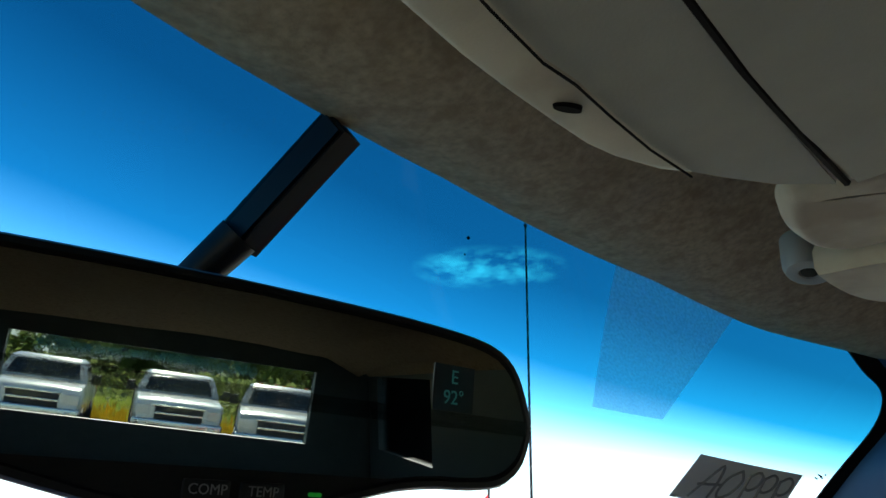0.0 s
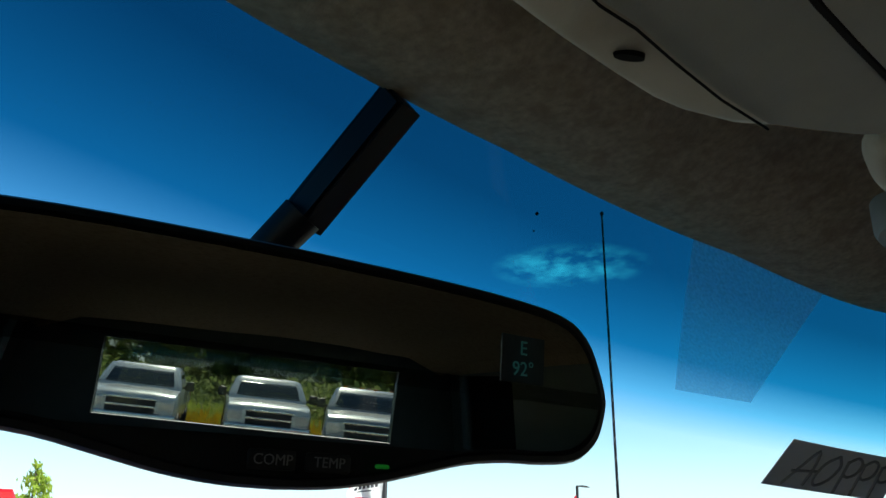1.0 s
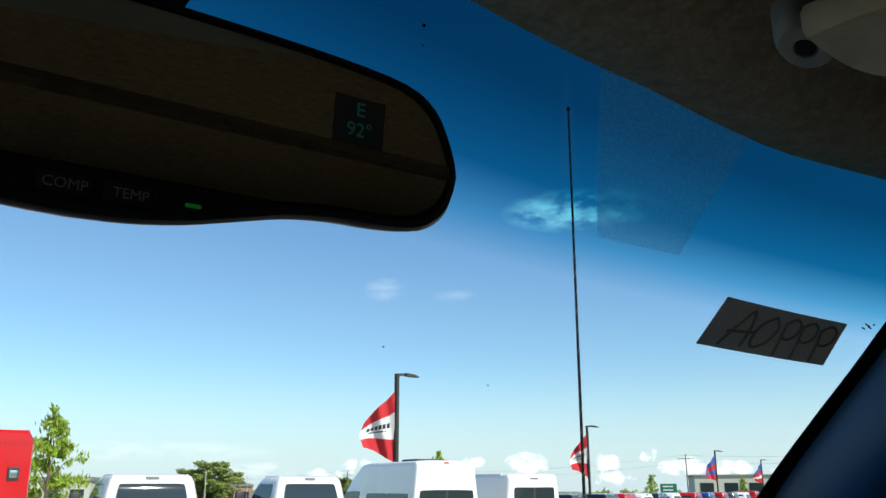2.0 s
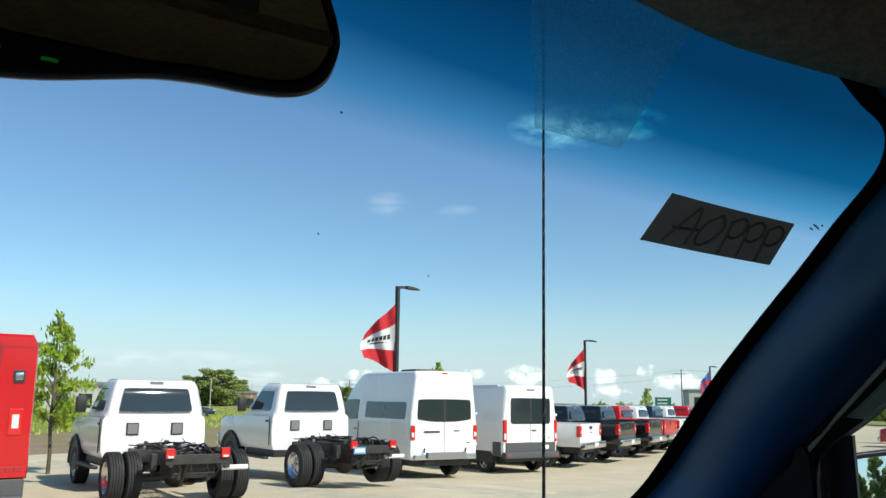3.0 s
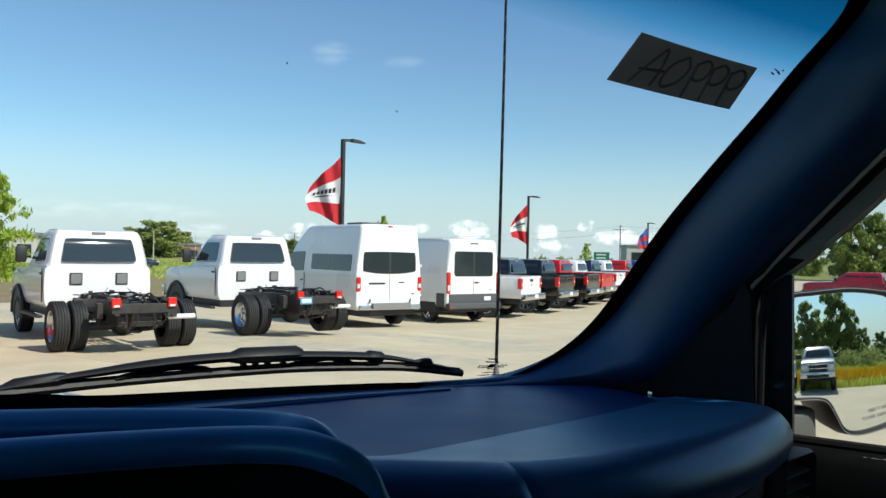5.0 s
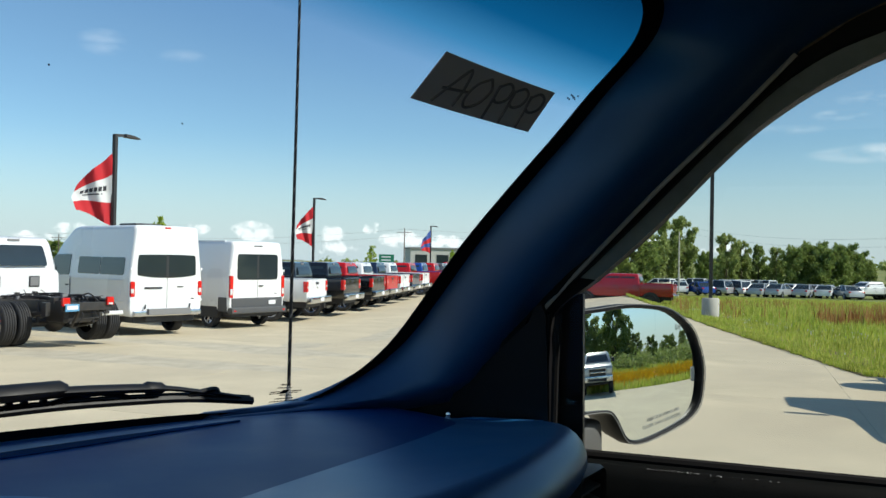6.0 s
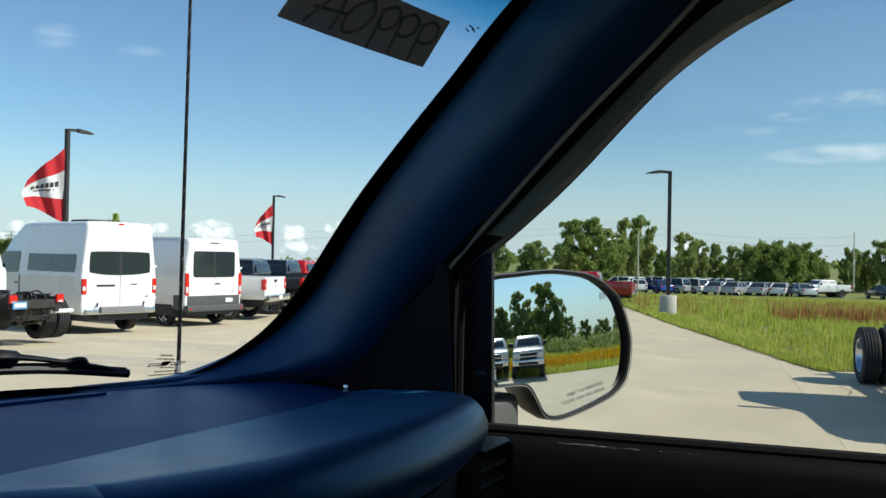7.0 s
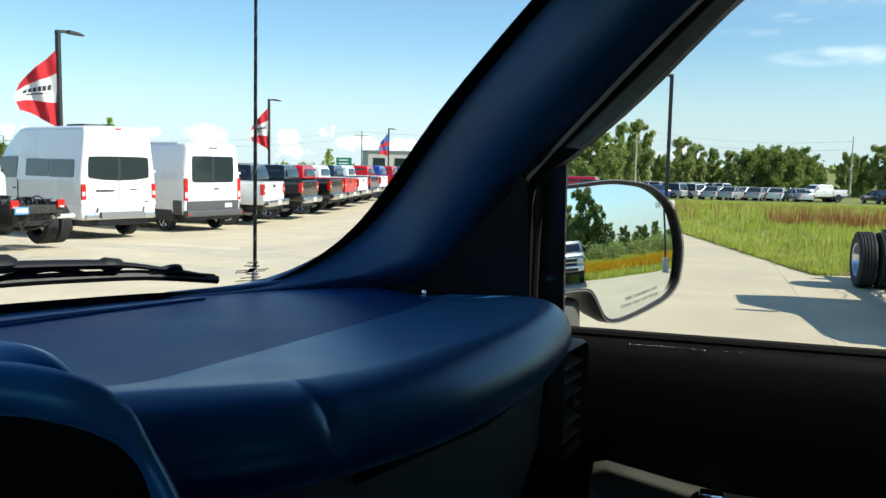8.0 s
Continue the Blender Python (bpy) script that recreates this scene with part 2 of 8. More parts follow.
LENS_CLEAR = mat("clear_lens", (0.75, 0.76, 0.76), 0.12, 0.2, vary=0.06, scale=30, coat=0.6)
LENS_AMBER = mat("amber_lens", (0.75, 0.20, 0.02), 0.15, vary=0.06, scale=30, coat=0.6)
GREYPLASTIC = mat("grey_plastic", (0.20, 0.20, 0.20), 0.6, vary=0.1, scale=30)
BUMPER = mat("grey_bumper", (0.075, 0.077, 0.08), 0.55, vary=0.1, scale=12)
PLATEBLUE = mat("plate_blue", (0.10, 0.30, 0.50), 0.4, vary=0.05, scale=30)
PLATEWHITE = mat("plate_white", (0.75, 0.76, 0.76), 0.4, vary=0.03, scale=30)

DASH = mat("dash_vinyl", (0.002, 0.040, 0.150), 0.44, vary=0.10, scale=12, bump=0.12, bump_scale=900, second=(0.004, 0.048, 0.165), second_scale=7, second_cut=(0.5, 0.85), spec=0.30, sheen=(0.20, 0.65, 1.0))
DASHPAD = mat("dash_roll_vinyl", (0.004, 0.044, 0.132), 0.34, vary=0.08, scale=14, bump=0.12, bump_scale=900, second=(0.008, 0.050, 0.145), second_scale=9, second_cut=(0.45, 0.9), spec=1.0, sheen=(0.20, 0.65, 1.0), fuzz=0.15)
# slope vinyl: base colour lifted above the shelf's to carry reflected sky light
RUBBED_LIT = mat("rubbed_vinyl_lit", (0.006, 0.070, 0.180), 0.34, vary=0.12, scale=16, bump=0.10, bump_scale=900, second=(0.014, 0.088, 0.205), second_scale=11, second_cut=(0.4, 0.8), spec=0.7, sheen=(0.20, 0.65, 1.0), fuzz=0.18)
# hood vinyl: brighter blue than the dash, so the crests show a sky highlight
HOODVINYL_LIT = mat("hood_vinyl_lit", (0.012, 0.105, 0.275), 0.34, vary=0.10, scale=12, bump=0.12, bump_scale=900, spec=1.0, sheen=(0.30, 0.75, 1.0), fuzz=0.22)
LOWDASH = mat("lower_dash", (0.048, 0.074, 0.082), 0.48, vary=0.15, scale=20, bump=0.9, bump_scale=300, spec=0.4)
PILLAR = mat("pillar_trim", (0.011, 0.050, 0.125), 0.38, vary=0.08, scale=18, bump=0.3, bump_scale=800, spec=0.5, sheen=(0.6, 0.82, 1.0))
BLACKPLASTIC = mat("black_plastic", (0.005, 0.005, 0.006), 0.5, vary=0.2, scale=25, bump=0.15, bump_scale=700, spec=0.25)
WIPERBLACK = mat("wiper_black", (0.007, 0.0075, 0.009), 0.5, vary=0.3, scale=60, spec=0.3)
MATTEBLACK = mat("frit_black", (0.004, 0.004, 0.005), 0.85, vary=0.1, scale=25, spec=0.1)
SEAL = mat("door_seal", (0.009, 0.009, 0.009), 0.75, vary=0.2, scale=40, spec=0.2)
HEADLINER = mat("headliner_cloth", (0.36, 0.285, 0.19), 0.95, vary=0.24, scale=220, bump=0.8, bump_scale=700, second=(0.24, 0.178, 0.115), second_scale=70, second_cut=(0.46, 0.78), spec=0.1)
VISOR = mat("visor_vinyl", (0.42, 0.385, 0.31), 0.8, vary=0.09, scale=30, bump=0.3, bump_scale=700, second=(0.31, 0.27, 0.215), second_scale=16, spec=0.2)
VISORPANEL = mat("visor_panel", (0.34, 0.345, 0.30), 0.75, vary=0.08, scale=30, bump=0.3, bump_scale=700, spec=0.2)
PAPER = mat("paper", (0.60, 0.57, 0.50), 0.9, vary=0.05, scale=20)
INK = mat("marker_ink", (0.19, 0.175, 0.155), 0.7, vary=0.1, scale=60)
DOORSKIN = mat("door_panel", (0.003, 0.004, 0.004), 0.6, vary=0.15, scale=20, bump=0.3, bump_scale=500, spec=0.12)
SCUFF = mat("scuffed_vinyl", (0.75, 0.75, 0.75), 0.7, vary=0.3, scale=90)
ARMREST = mat("armrest_vinyl", (0.034, 0.037, 0.028), 0.6, vary=0.1, scale=30, bump=0.3, bump_scale=500)

WS_GLASS = windshield_mat()
SIDEGLASS = glass_mat("side_glass", (0.79, 0.83, 0.80))
REARGLASS = glass_mat("rear_glass", (0.62, 0.66, 0.62))
DUST = film_mat("dust_film", (0.70, 0.80, 0.86), 0.60, 240, (1, 3, 1))
STREAK = film_mat("streak_film", (0.75, 0.80, 0.84), 0.03, 30, (1, 9, 1))
REARVIEW = mirror_mat("rearview_silver", (0.44, 0.45, 0.43), 0.003)
SIDEMIRROR = mirror_mat("side_mirror_silver", (0.72, 0.76, 0.74), 0.002)
DISPLAY = lamp_mat("display_cyan", (0.01, 0.13, 0.13), 0.06)
GREENLED = lamp_mat("green_led", (0.01, 0.22, 0.02), 0.10)
BUTTONINK = mat("button_print", (0.14, 0.14, 0.14), 0.6, vary=0.05)

CONCRETE = mat("concrete", (0.58, 0.497, 0.343), 0.85, vary=0.14, scale=0.9, bump=0.25, bump_scale=30, second=(0.485, 0.412, 0.29), second_scale=0.33, second_cut=(0.48, 0.78), rand=0.03)
JOINT = mat("joint_filler", (0.50, 0.44, 0.325), 0.9, vary=0.2, scale=3)
FIELD = mat("field_grass", (0.20, 0.235, 0.08), 0.95, vary=0.35, scale=0.35, bump=0.4, bump_scale=4, second=(0.29, 0.265, 0.115), second_scale=0.05, second_cut=(0.45, 0.7), spec=0.1)
SOIL = mat("verge_soil", (0.24, 0.20, 0.10), 0.95, vary=0.3, scale=2, spec=0.1)
DITCH = mat("bare_earth", (0.27, 0.205, 0.13), 0.95, vary=0.2, scale=0.8, second=(0.22, 0.22, 0.08), second_scale=0.3, spec=0.1)
ASPHALT = mat("asphalt", (0.10, 0.10, 0.10), 0.9, vary=0.15, scale=2)


def leaf_mat(name, color, tip, spec=0.15, vary=0.25, scale=0.8):
    m = mat(name, color, 0.6, vary=vary, scale=scale, spec=spec)
    nt = m.node_tree
    N, L = nt.nodes.new, nt.links.new
    geo, mix = N("ShaderNodeNewGeometry"), N("ShaderNodeMix")
    mix.data_type = "RGBA"
    b = nt.nodes["Principled BSDF"]
    old = b.inputs["Base Color"].links[0].from_socket
    L(geo.outputs["Random Per Island"], mix.inputs["Factor"])
    L(old, mix.inputs["A"])
    mix.inputs["B"].default_value = (*tip, 1)
    L(mix.outputs["Result"], b.inputs["Base Color"])
    tl, ms = N("ShaderNodeBsdfTranslucent"), N("ShaderNodeMixShader")      # light that comes through the leaf
    L(mix.outputs["Result"], tl.inputs["Color"])
    ms.inputs[0].default_value = 0.42
    out = nt.nodes["Material Output"]
    L(b.outputs[0], ms.inputs[1])
    L(tl.outputs[0], ms.inputs[2])
    L(ms.outputs[0], out.inputs["Surface"])
    return m


LEAF = leaf_mat("leaf", (0.22, 0.29, 0.08), (0.44, 0.49, 0.18))
LEAF_DARK = leaf_mat("leaf_dark", (0.14, 0.215, 0.052), (0.36, 0.43, 0.13))
LEAF_YOUNG = leaf_mat("leaf_young", (0.26, 0.38, 0.04), (0.44, 0.55, 0.09))
GRASS = leaf_mat("grass_blade", (0.34, 0.46, 0.055), (0.66, 0.64, 0.17), vary=0.5, scale=1.3)
DOCK = leaf_mat("dock_stalk", (0.36, 0.16, 0.06), (0.56, 0.36, 0.14))
FLOWER = leaf_mat("yellow_flower", (0.62, 0.42, 0.02), (0.55, 0.30, 0.02))
BARK = mat("bark", (0.11, 0.085, 0.06), 0.9, vary=0.3, scale=8, bump=0.5, bump_scale=40)
POLEPAINT = mat("pole_bronze", (0.035, 0.033, 0.032), 0.5, vary=0.1, scale=8)
POLECONC = mat("pole_base_concrete", (0.48, 0.46, 0.41), 0.85, vary=0.1, scale=5, bump=0.2)
WOODPOLE = mat("utility_wood", (0.14, 0.11, 0.085), 0.9, vary=0.2, scale=6)
FLAGRED = mat("flag_red", (0.50, 0.015, 0.022), 0.8, vary=0.06, scale=3)
FLAGWHITE = mat("flag_white", (0.68, 0.68, 0.66), 0.8, vary=0.05, scale=3)
FLAGBLUE = mat("flag_blue", (0.04, 0.09, 0.30), 0.8, vary=0.06, scale=3)
FLAGINK = mat("flag_print", (0.03, 0.03, 0.035), 0.8)
SIGNGREEN = mat("sign_green", (0.01, 0.18, 0.10), 0.5)
BUILDWALL = mat("building_wall", (0.52, 0.50, 0.46), 0.8, vary=0.08, scale=0.3)
BRICKWALL = mat("brick_building", (0.30, 0.20, 0.14), 0.85, vary=0.1, scale=0.4)

# ---------------------------------------------------------------- mesh helpers


def mesh_of(bm, name, material, smooth=False):
    bmesh.ops.recalc_face_normals(bm, faces=bm.faces)
    me = bpy.data.meshes.new(name)
    bm.to_mesh(me)
    bm.free()
    for one in (material if isinstance(material, (list, tuple)) else [material]):
        me.materials.append(one)
    if smooth:
        me.polygons.foreach_set("use_smooth", [True] * len(me.polygons))
        me.set_sharp_from_angle(angle=radians(42))
    return me


def part(name, bm, material, parent=None, label="", smooth=True, at=None, panels=False):
    """Links a bmesh as one mesh object under a thing or a part; panels: flat faces stay flat, bevels round over."""
    ob = new(name, mesh_of(bm, name, material, smooth))
    if panels:
        ob.modifiers.new("even_panels", "WEIGHTED_NORMAL").keep_sharp = True
    ob.parent = parent
    if at is not None:
        ob.matrix_basis = at
    if label:
        ob["label"] = label
    return ob


def again(name, me, parent, at):
    ob = new(name, me)
    ob.parent, ob.matrix_basis = parent, at
    return ob


def thing(name, at, label, category, group="", kind=""):
    ob = new(name)
    ob.matrix_basis = at
    return tagged(ob, label, category, group, kind)


def BM():
    return bmesh.new()


def box(bm, lo, hi, bevel=0.0, seg=2):
    vs = [bm.verts.new((x, y, z)) for x in (lo[0], hi[0]) for y in (lo[1], hi[1]) for z in (lo[2], hi[2])]
    fs = [bm.faces.new([vs[i] for i in q]) for q in ((0, 1, 3, 2), (4, 6, 7, 5), (0, 4, 5, 1), (2, 3, 7, 6), (0, 2, 6, 4), (1, 5, 7, 3))]
    if bevel:
        es = list({e for f in fs for e in f.edges})
        bmesh.ops.bevel(bm, geom=es, offset=bevel, segments=seg, affect="EDGES", profile=0.5)
    return bm


def rings(bm, loops, closed=True, caps=True):
    """Bridges loops of equal length into a skin."""
    rows = [[bm.verts.new(p) for p in loop] for loop in loops]
    n = len(rows[0])
    for a, b in zip(rows, rows[1:]):
        for i in range(n if closed else n - 1):
            j = (i + 1) % n
            bm.faces.new((a[i], a[j], b[j], b[i]))
    if caps and closed:
        bm.faces.new(rows[0][::-1])
        bm.faces.new(rows[-1])
    return bm


def tube(bm, pts, radii, seg=8, flat=1.0, caps=True):
    """A tapered tube along points."""
    pts = [Vector(p) for p in pts]
    if isinstance(radii, (int, float)):
        radii = [radii] * len(pts)
    loops = []
    side = None
    for i, p in enumerate(pts):
        d = (pts[min(i + 1, len(pts) - 1)] - pts[max(i - 1, 0)]).normalized()
        ref = Vector((0, 0, 1)) if abs(d.z) < 0.9 else Vector((1, 0, 0))
        if side is None:
            side = d.cross(ref).normalized()
        side = (side - d * side.dot(d)).normalized()
        up = side.cross(d)
        loops.append([p + (side * math.cos(a) + up * math.sin(a) * flat) * radii[i] for a in (2 * math.pi * k / seg for k in range(seg))])
    return rings(bm, loops, caps=caps)


def lathe(bm, profile, seg=24, axis="x", caps=True):
    """Turns (along, radius) pairs round an axis through the origin."""
    loops = []
    for a, r in profile:
        loop = []
        for k in range(seg):
            c, s = math.cos(2 * math.pi * k / seg) * r, math.sin(2 * math.pi * k / seg) * r
            loop.append((a, c, s) if axis == "x" else ((c, a, s) if axis == "y" else (c, s, a)))
        loops.append(loop)
    return rings(bm, loops, caps=caps)


def prism(bm, outline, depth, place=lambda a, b, c: (a, b, c)):
    """A plate from an outline (a, b), from c = depth[0] to c = depth[1]."""
    rings(bm, [[place(a, b, c) for a, b in outline] for c in depth])
    return bm


def sheet(bm, grid, thick=None):
    """A skin from rows of points; thick: a vector by which a second skin lies off."""
    def lay(off):
        return [[bm.verts.new(Vector(p) + off) for p in row] for row in grid]
    a = lay(Vector((0, 0, 0)))
    for r0, r1 in zip(a, a[1:]):
        for i in range(len(r0) - 1):
            bm.faces.new((r0[i], r0[i + 1], r1[i + 1], r1[i]))
    if thick is not None:
        b = lay(Vector(thick))
        for r0, r1 in zip(b, b[1:]):
            for i in range(len(r0) - 1):
                bm.faces.new((r0[i], r1[i], r1[i + 1], r0[i + 1]))
        rim_a = a[0] + [r[-1] for r in a[1:-1]] + a[-1][::-1] + [r[0] for r in a[-2:0:-1]]
        rim_b = b[0] + [r[-1] for r in b[1:-1]] + b[-1][::-1] + [r[0] for r in b[-2:0:-1]]
        for i in range(len(rim_a)):
            j = (i + 1) % len(rim_a)
            bm.faces.new((rim_a[i], rim_b[i], rim_b[j], rim_a[j]))
    return bm


def rounded(w, h, r, seg=4, cx=0.0, cy=0.0):
    """Outline of a rounded rectangle of half sizes w, h."""
    out = []
    for qx, qy, a0 in ((1, 1, 0), (-1, 1, 90), (-1, -1, 180), (1, -1, 270)):
        for k in range(seg + 1):
            a = radians(a0 + 90 * k / seg)
            out.append((cx + qx * (w - r) + r * math.cos(a), cy + qy * (h - r) + r * math.sin(a)))
    return out


def spline(pts, n):
    """Smooth points through given ones (Catmull-Rom), n per span."""
    P = [Vector(p) for p in pts]
    P = [2 * P[0] - P[1]] + P + [2 * P[-1] - P[-2]]
    out = []
    for i in range(1, len(P) - 2):
        for k in range(n):
            t = k / n
            out.append(0.5 * ((2 * P[i]) + (P[i + 1] - P[i - 1]) * t + (2 * P[i - 1] - 5 * P[i] + 4 * P[i + 1] - P[i + 2]) * t * t
                              + (3 * P[i] - P[i - 1] - 3 * P[i + 1] + P[i + 2]) * t ** 3))
    return out + [P[-2]]


def writing(text, size, material, parent, at, name="lettering", thick=0.0006, spread=1.0):
    """Letters as a flat mesh part."""
    cu = bpy.data.curves.new(name, "FONT")
    cu.body, cu.size, cu.align_x, cu.align_y, cu.extrude = text, size, "CENTER", "CENTER", thick
    cu.resolution_u, cu.space_character = 3, spread
    tmp = new("tmp_text", cu)
    me = bpy.data.meshes.new_from_object(tmp.evaluated_get(bpy.context.evaluated_depsgraph_get()))
    bpy.data.objects.remove(tmp)
    me.materials.clear()
    me.materials.append(material)
    ob = new(name, me)
    ob.parent, ob.matrix_basis = parent, at
    return ob


def axes(origin, right, up, normal):
    """A pose whose x, y and z run along right, up and normal."""
    m = Matrix.Identity(4)
    for k, v in enumerate((right, up, normal, origin)):
        m.col[k][:3] = v
    return m


# ---------------------------------------------------------------- our truck: the cab round the camera
truck = thing("pickup_truck", Matrix.Identity(4), "older pickup truck cab with blue-black vinyl dash and beige headliner", "pickup truck")


def ws_y(x, z):
    """The windshield's skin."""
    return 0.248 - 0.44 * x * x + 1.2 * (2.1 - z)


def ws(x, z, out=0.0):
    n = Vector((0.88 * x, 1.0, 1.2)).normalized()
    return Vector((x, ws_y(x, z), z)) + n * out


# windshield pane, inner skin on ws, 5 mm thick
bm = BM()
xs = [-0.95 + 1.9 * k / 40 for k in range(41)]
sheet(bm, [[ws(x, z) for x in xs] for z in [1.60 + (2.16 - 1.60) * k / 16 for k in range(17)]])
glass = part("windshield", bm, WS_GLASS, truck, "clear windshield with a blue shade band along the top")
glass.visible_shadow = False

# dusty triangle that the blade does not reach
bm = BM()
quad = []
for k in range(9):
    t = k / 8
    left, right = (0.286 + 0.113 * t, 2.124 - 0.086 * t), (0.452 + 0.034 * t, 2.116 - 0.080 * t)
    quad.append([(left[0] + (right[0] - left[0]) * j / 6, left[1] + (right[1] - left[1]) * j / 6) for j in range(7)])
sheet(bm, [[ws(x, z, -0.002) for x, z in row] for row in quad])
film = part("dust_film", bm, DUST, truck, "hazy dry patch of dust on the glass")
film.visible_shadow = False

# black painted edge round the glass: foot and side
bm = BM()
foot = spline([(x, ws_y(x, z), z) for x, z in ((-0.82, 1.645), (-0.6, 1.653), (-0.3, 1.664), (0.0, 1.668), (0.20, 1.670), (0.263, 1.6655), (0.312, 1.6605), (0.366, 1.653), (0.45, 1.649), (0.54, 1.6465), (0.634, 1.644), (0.721, 1.641), (0.80, 1.634), (0.86, 1.630))], 5)
sheet(bm, [[ws(p.x, p.z, -0.003) for p in foot], [ws(p.x, p.z - 0.05, -0.003) for p in foot]], (0, 0.002, -0.001))
part("glass_edge", bm, MATTEBLACK, truck, "black painted foot of the windshield")

# A-pillar trim: inner edge on the glass, then a broad rounded face to the door frame
EDGE = [(0.60, 2.112), (0.655, 2.094), (0.695, 2.082), (0.720, 2.066), (0.736, 2.044), (0.747, 2.005), (0.761, 1.965), (0.777, 1.912), (0.800, 1.845), (0.843, 1.748), (0.8545, 1.705), (0.852, 1.676), (0.843, 1.656), (0.824, 1.6425), (0.79, 1.6365), (0.73, 1.638)]
FRAME = [(0.768, -0.20, 2.100), (0.772, -0.165, 2.086), (0.776, -0.131, 2.070), (0.779, -0.107, 2.056), (0.782, -0.085, 2.041), (0.786, -0.055, 2.010), (0.790, -0.028, 1.983), (0.802, 0.04, 1.918), (0.822, 0.10, 1.858), (0.845, 0.175, 1.78), (0.862, 0.225, 1.72), (0.872, 0.255, 1.683), (0.877, 0.30, 1.652), (0.874, 0.38, 1.632), (0.83, 0.455, 1.624), (0.74, 0.535, 1.622)]
SPAN = len(EDGE) - 1


def pillar_rows(sign):
    """Rows across the trim: a bulged face along the pillar that flares out over the end of the dash at its foot."""
    inner, outer = spline([(x, z, k) for k, (x, z) in enumerate(EDGE)], 4), spline(FRAME, 4)
    rows = []
    for p, b in zip(inner, outer):
        foot = min(max((p.z - (SPAN - 4)) / 4, 0.0), 1.0)
        x, z = p.x + 0.013 * (1 - foot), p.y + 0.004 * (1 - foot) - 0.008 * foot
        a = Vector((x, ws_y(x, z) - 0.006, z))
        d = b - a
        out = Vector((-0.72, -0.62, -0.25)).lerp(Vector((-0.45, -0.45, 0.75)), foot) * (1 - 0.80 * foot)
        row = [a + Vector((0.012, 0.002, 0.0)), a, a + d * 0.05 + out * 0.008, a + d * 0.14 + out * 0.021, a + d * 0.26 + out * 0.033, a + d * 0.38 + out * 0.040, a + d * 0.50 + out * 0.041, a + d * 0.62 + out * 0.034,
               a + d * 0.76 + out * 0.021, a + d * 0.90 + out * 0.006, b, b + Vector((0.03, 0.004, 0)) * (1 - foot)]
        rows.append([Vector((sign * q.x, q.y, q.z)) for q in row])
    return rows


bm = BM()
sheet(bm, pillar_rows(1), (0.012, 0.012, 0.004))
part("pillar_trim", bm, PILLAR, truck, "dark blue plastic windshield pillar trim")
bm = BM()
sheet(bm, pillar_rows(-1), (-0.012, 0.012, 0.004))
part("pillar_trim", bm, PILLAR, truck)
bm = BM()                                  # black painted edge between glass and trim
edge = spline([(x, z, k) for k, (x, z) in enumerate(EDGE)], 4)
low_ = [min(max((p.z - (SPAN - 4)) / 4, 0.0), 1.0) for p in edge]
sheet(bm, [[ws(p.x, p.y, -0.003) for p in edge], [ws(p.x + 0.028 * (1 - k), p.y + 0.006 - 0.03 * k, -0.003) for p, k in zip(edge, low_)]], (0.001, 0.002, 0))
part("glass_edge", bm, MATTEBLACK, truck, "black painted side edge of the windshield")
bm = BM()                                  # pale welt along the pillar's outer edge, then cloth over the door frame
tube(bm, spline([(x - 0.003, y, z - 0.001) for x, y, z in FRAME[4:11]], 4), 0.0026, 8)
part("welt", bm, mat("welt_vinyl", (0.36, 0.33, 0.28), 0.6, vary=0.15, scale=40), truck, "pale vinyl welt along the pillar")
for s in (1, -1):
    bm = BM()
    rows = []
    for y, zc in ((-0.088, 2.046), (-0.107, 2.057), (-0.131, 2.071), (-0.165, 2.086), (-0.22, 2.097), (-0.30, 2.102), (-0.60, 2.107), (-1.0, 2.10), (-1.6, 2.09), (-2.74, 2.06)):
        rows.append([(s * x, y + dy, zc + dz) for x, dy, dz in ((0.800, 0, -0.004), (0.786, 0, -0.003), (0.777, 0, 0.003), (0.764, 0.004, 0.016), (0.742, 0.012, 0.036), (0.700, 0.02, 0.055))])
    sheet(bm, rows, (0.0, 0, 0.006))
    part("roof_side_cloth", bm, HEADLINER, truck, "beige cloth rolled over the door frame")
# small chrome clip by the pillar's foot
bm = BM()
box(bm, (0.846, 0.296, 1.630), (0.853, 0.302, 1.641), 0.001)
part("clip", bm, CHROME, truck, "small bright clip at the pillar's foot")

# headliner with its brow over the glass
bm = BM()
grid = []
for k in range(45):
    x = -0.74 + 1.48 * k / 44
    z0 = float(np.interp(x, [-0.74, -0.40, -0.086, -0.052, 0.032, 0.105, 0.215, 0.343, 0.491, 0.60, 0.74], [2.098, 2.110, 2.114, 2.116, 2.119, 2.121, 2.120, 2.118, 2.108, 2.106, 2.100]))
    top = ws_y(x, z0) - 0.002
    side = -0.05 * max(0, abs(x) - 0.6) / 0.14
    row = [(x, top + 0.006, z0 + 0.012), (x, top, z0), (x, top - 0.010, z0 - 0.0025), (x, top - 0.03, z0 - 0.004), (x, top - 0.06, z0 + 0.002), (x, top - 0.09, z0 + 0.014), (x, top - 0.13, z0 + 0.035),
           (x, top - 0.19, z0 + 0.052 + side), (x, top - 0.28, z0 + 0.060 + side), (x, -0.4, z0 + 0.068 + side), (x, -0.9, z0 + 0.068 + side), (x, -2.3, z0 + 0.05 + side), (x, -2.72, z0 + 0.0 + side)]
    grid.append(row)
sheet(bm, grid, (0, 0, 0.012))
part("headliner", bm, HEADLINER, truck, "stained beige cloth headliner")

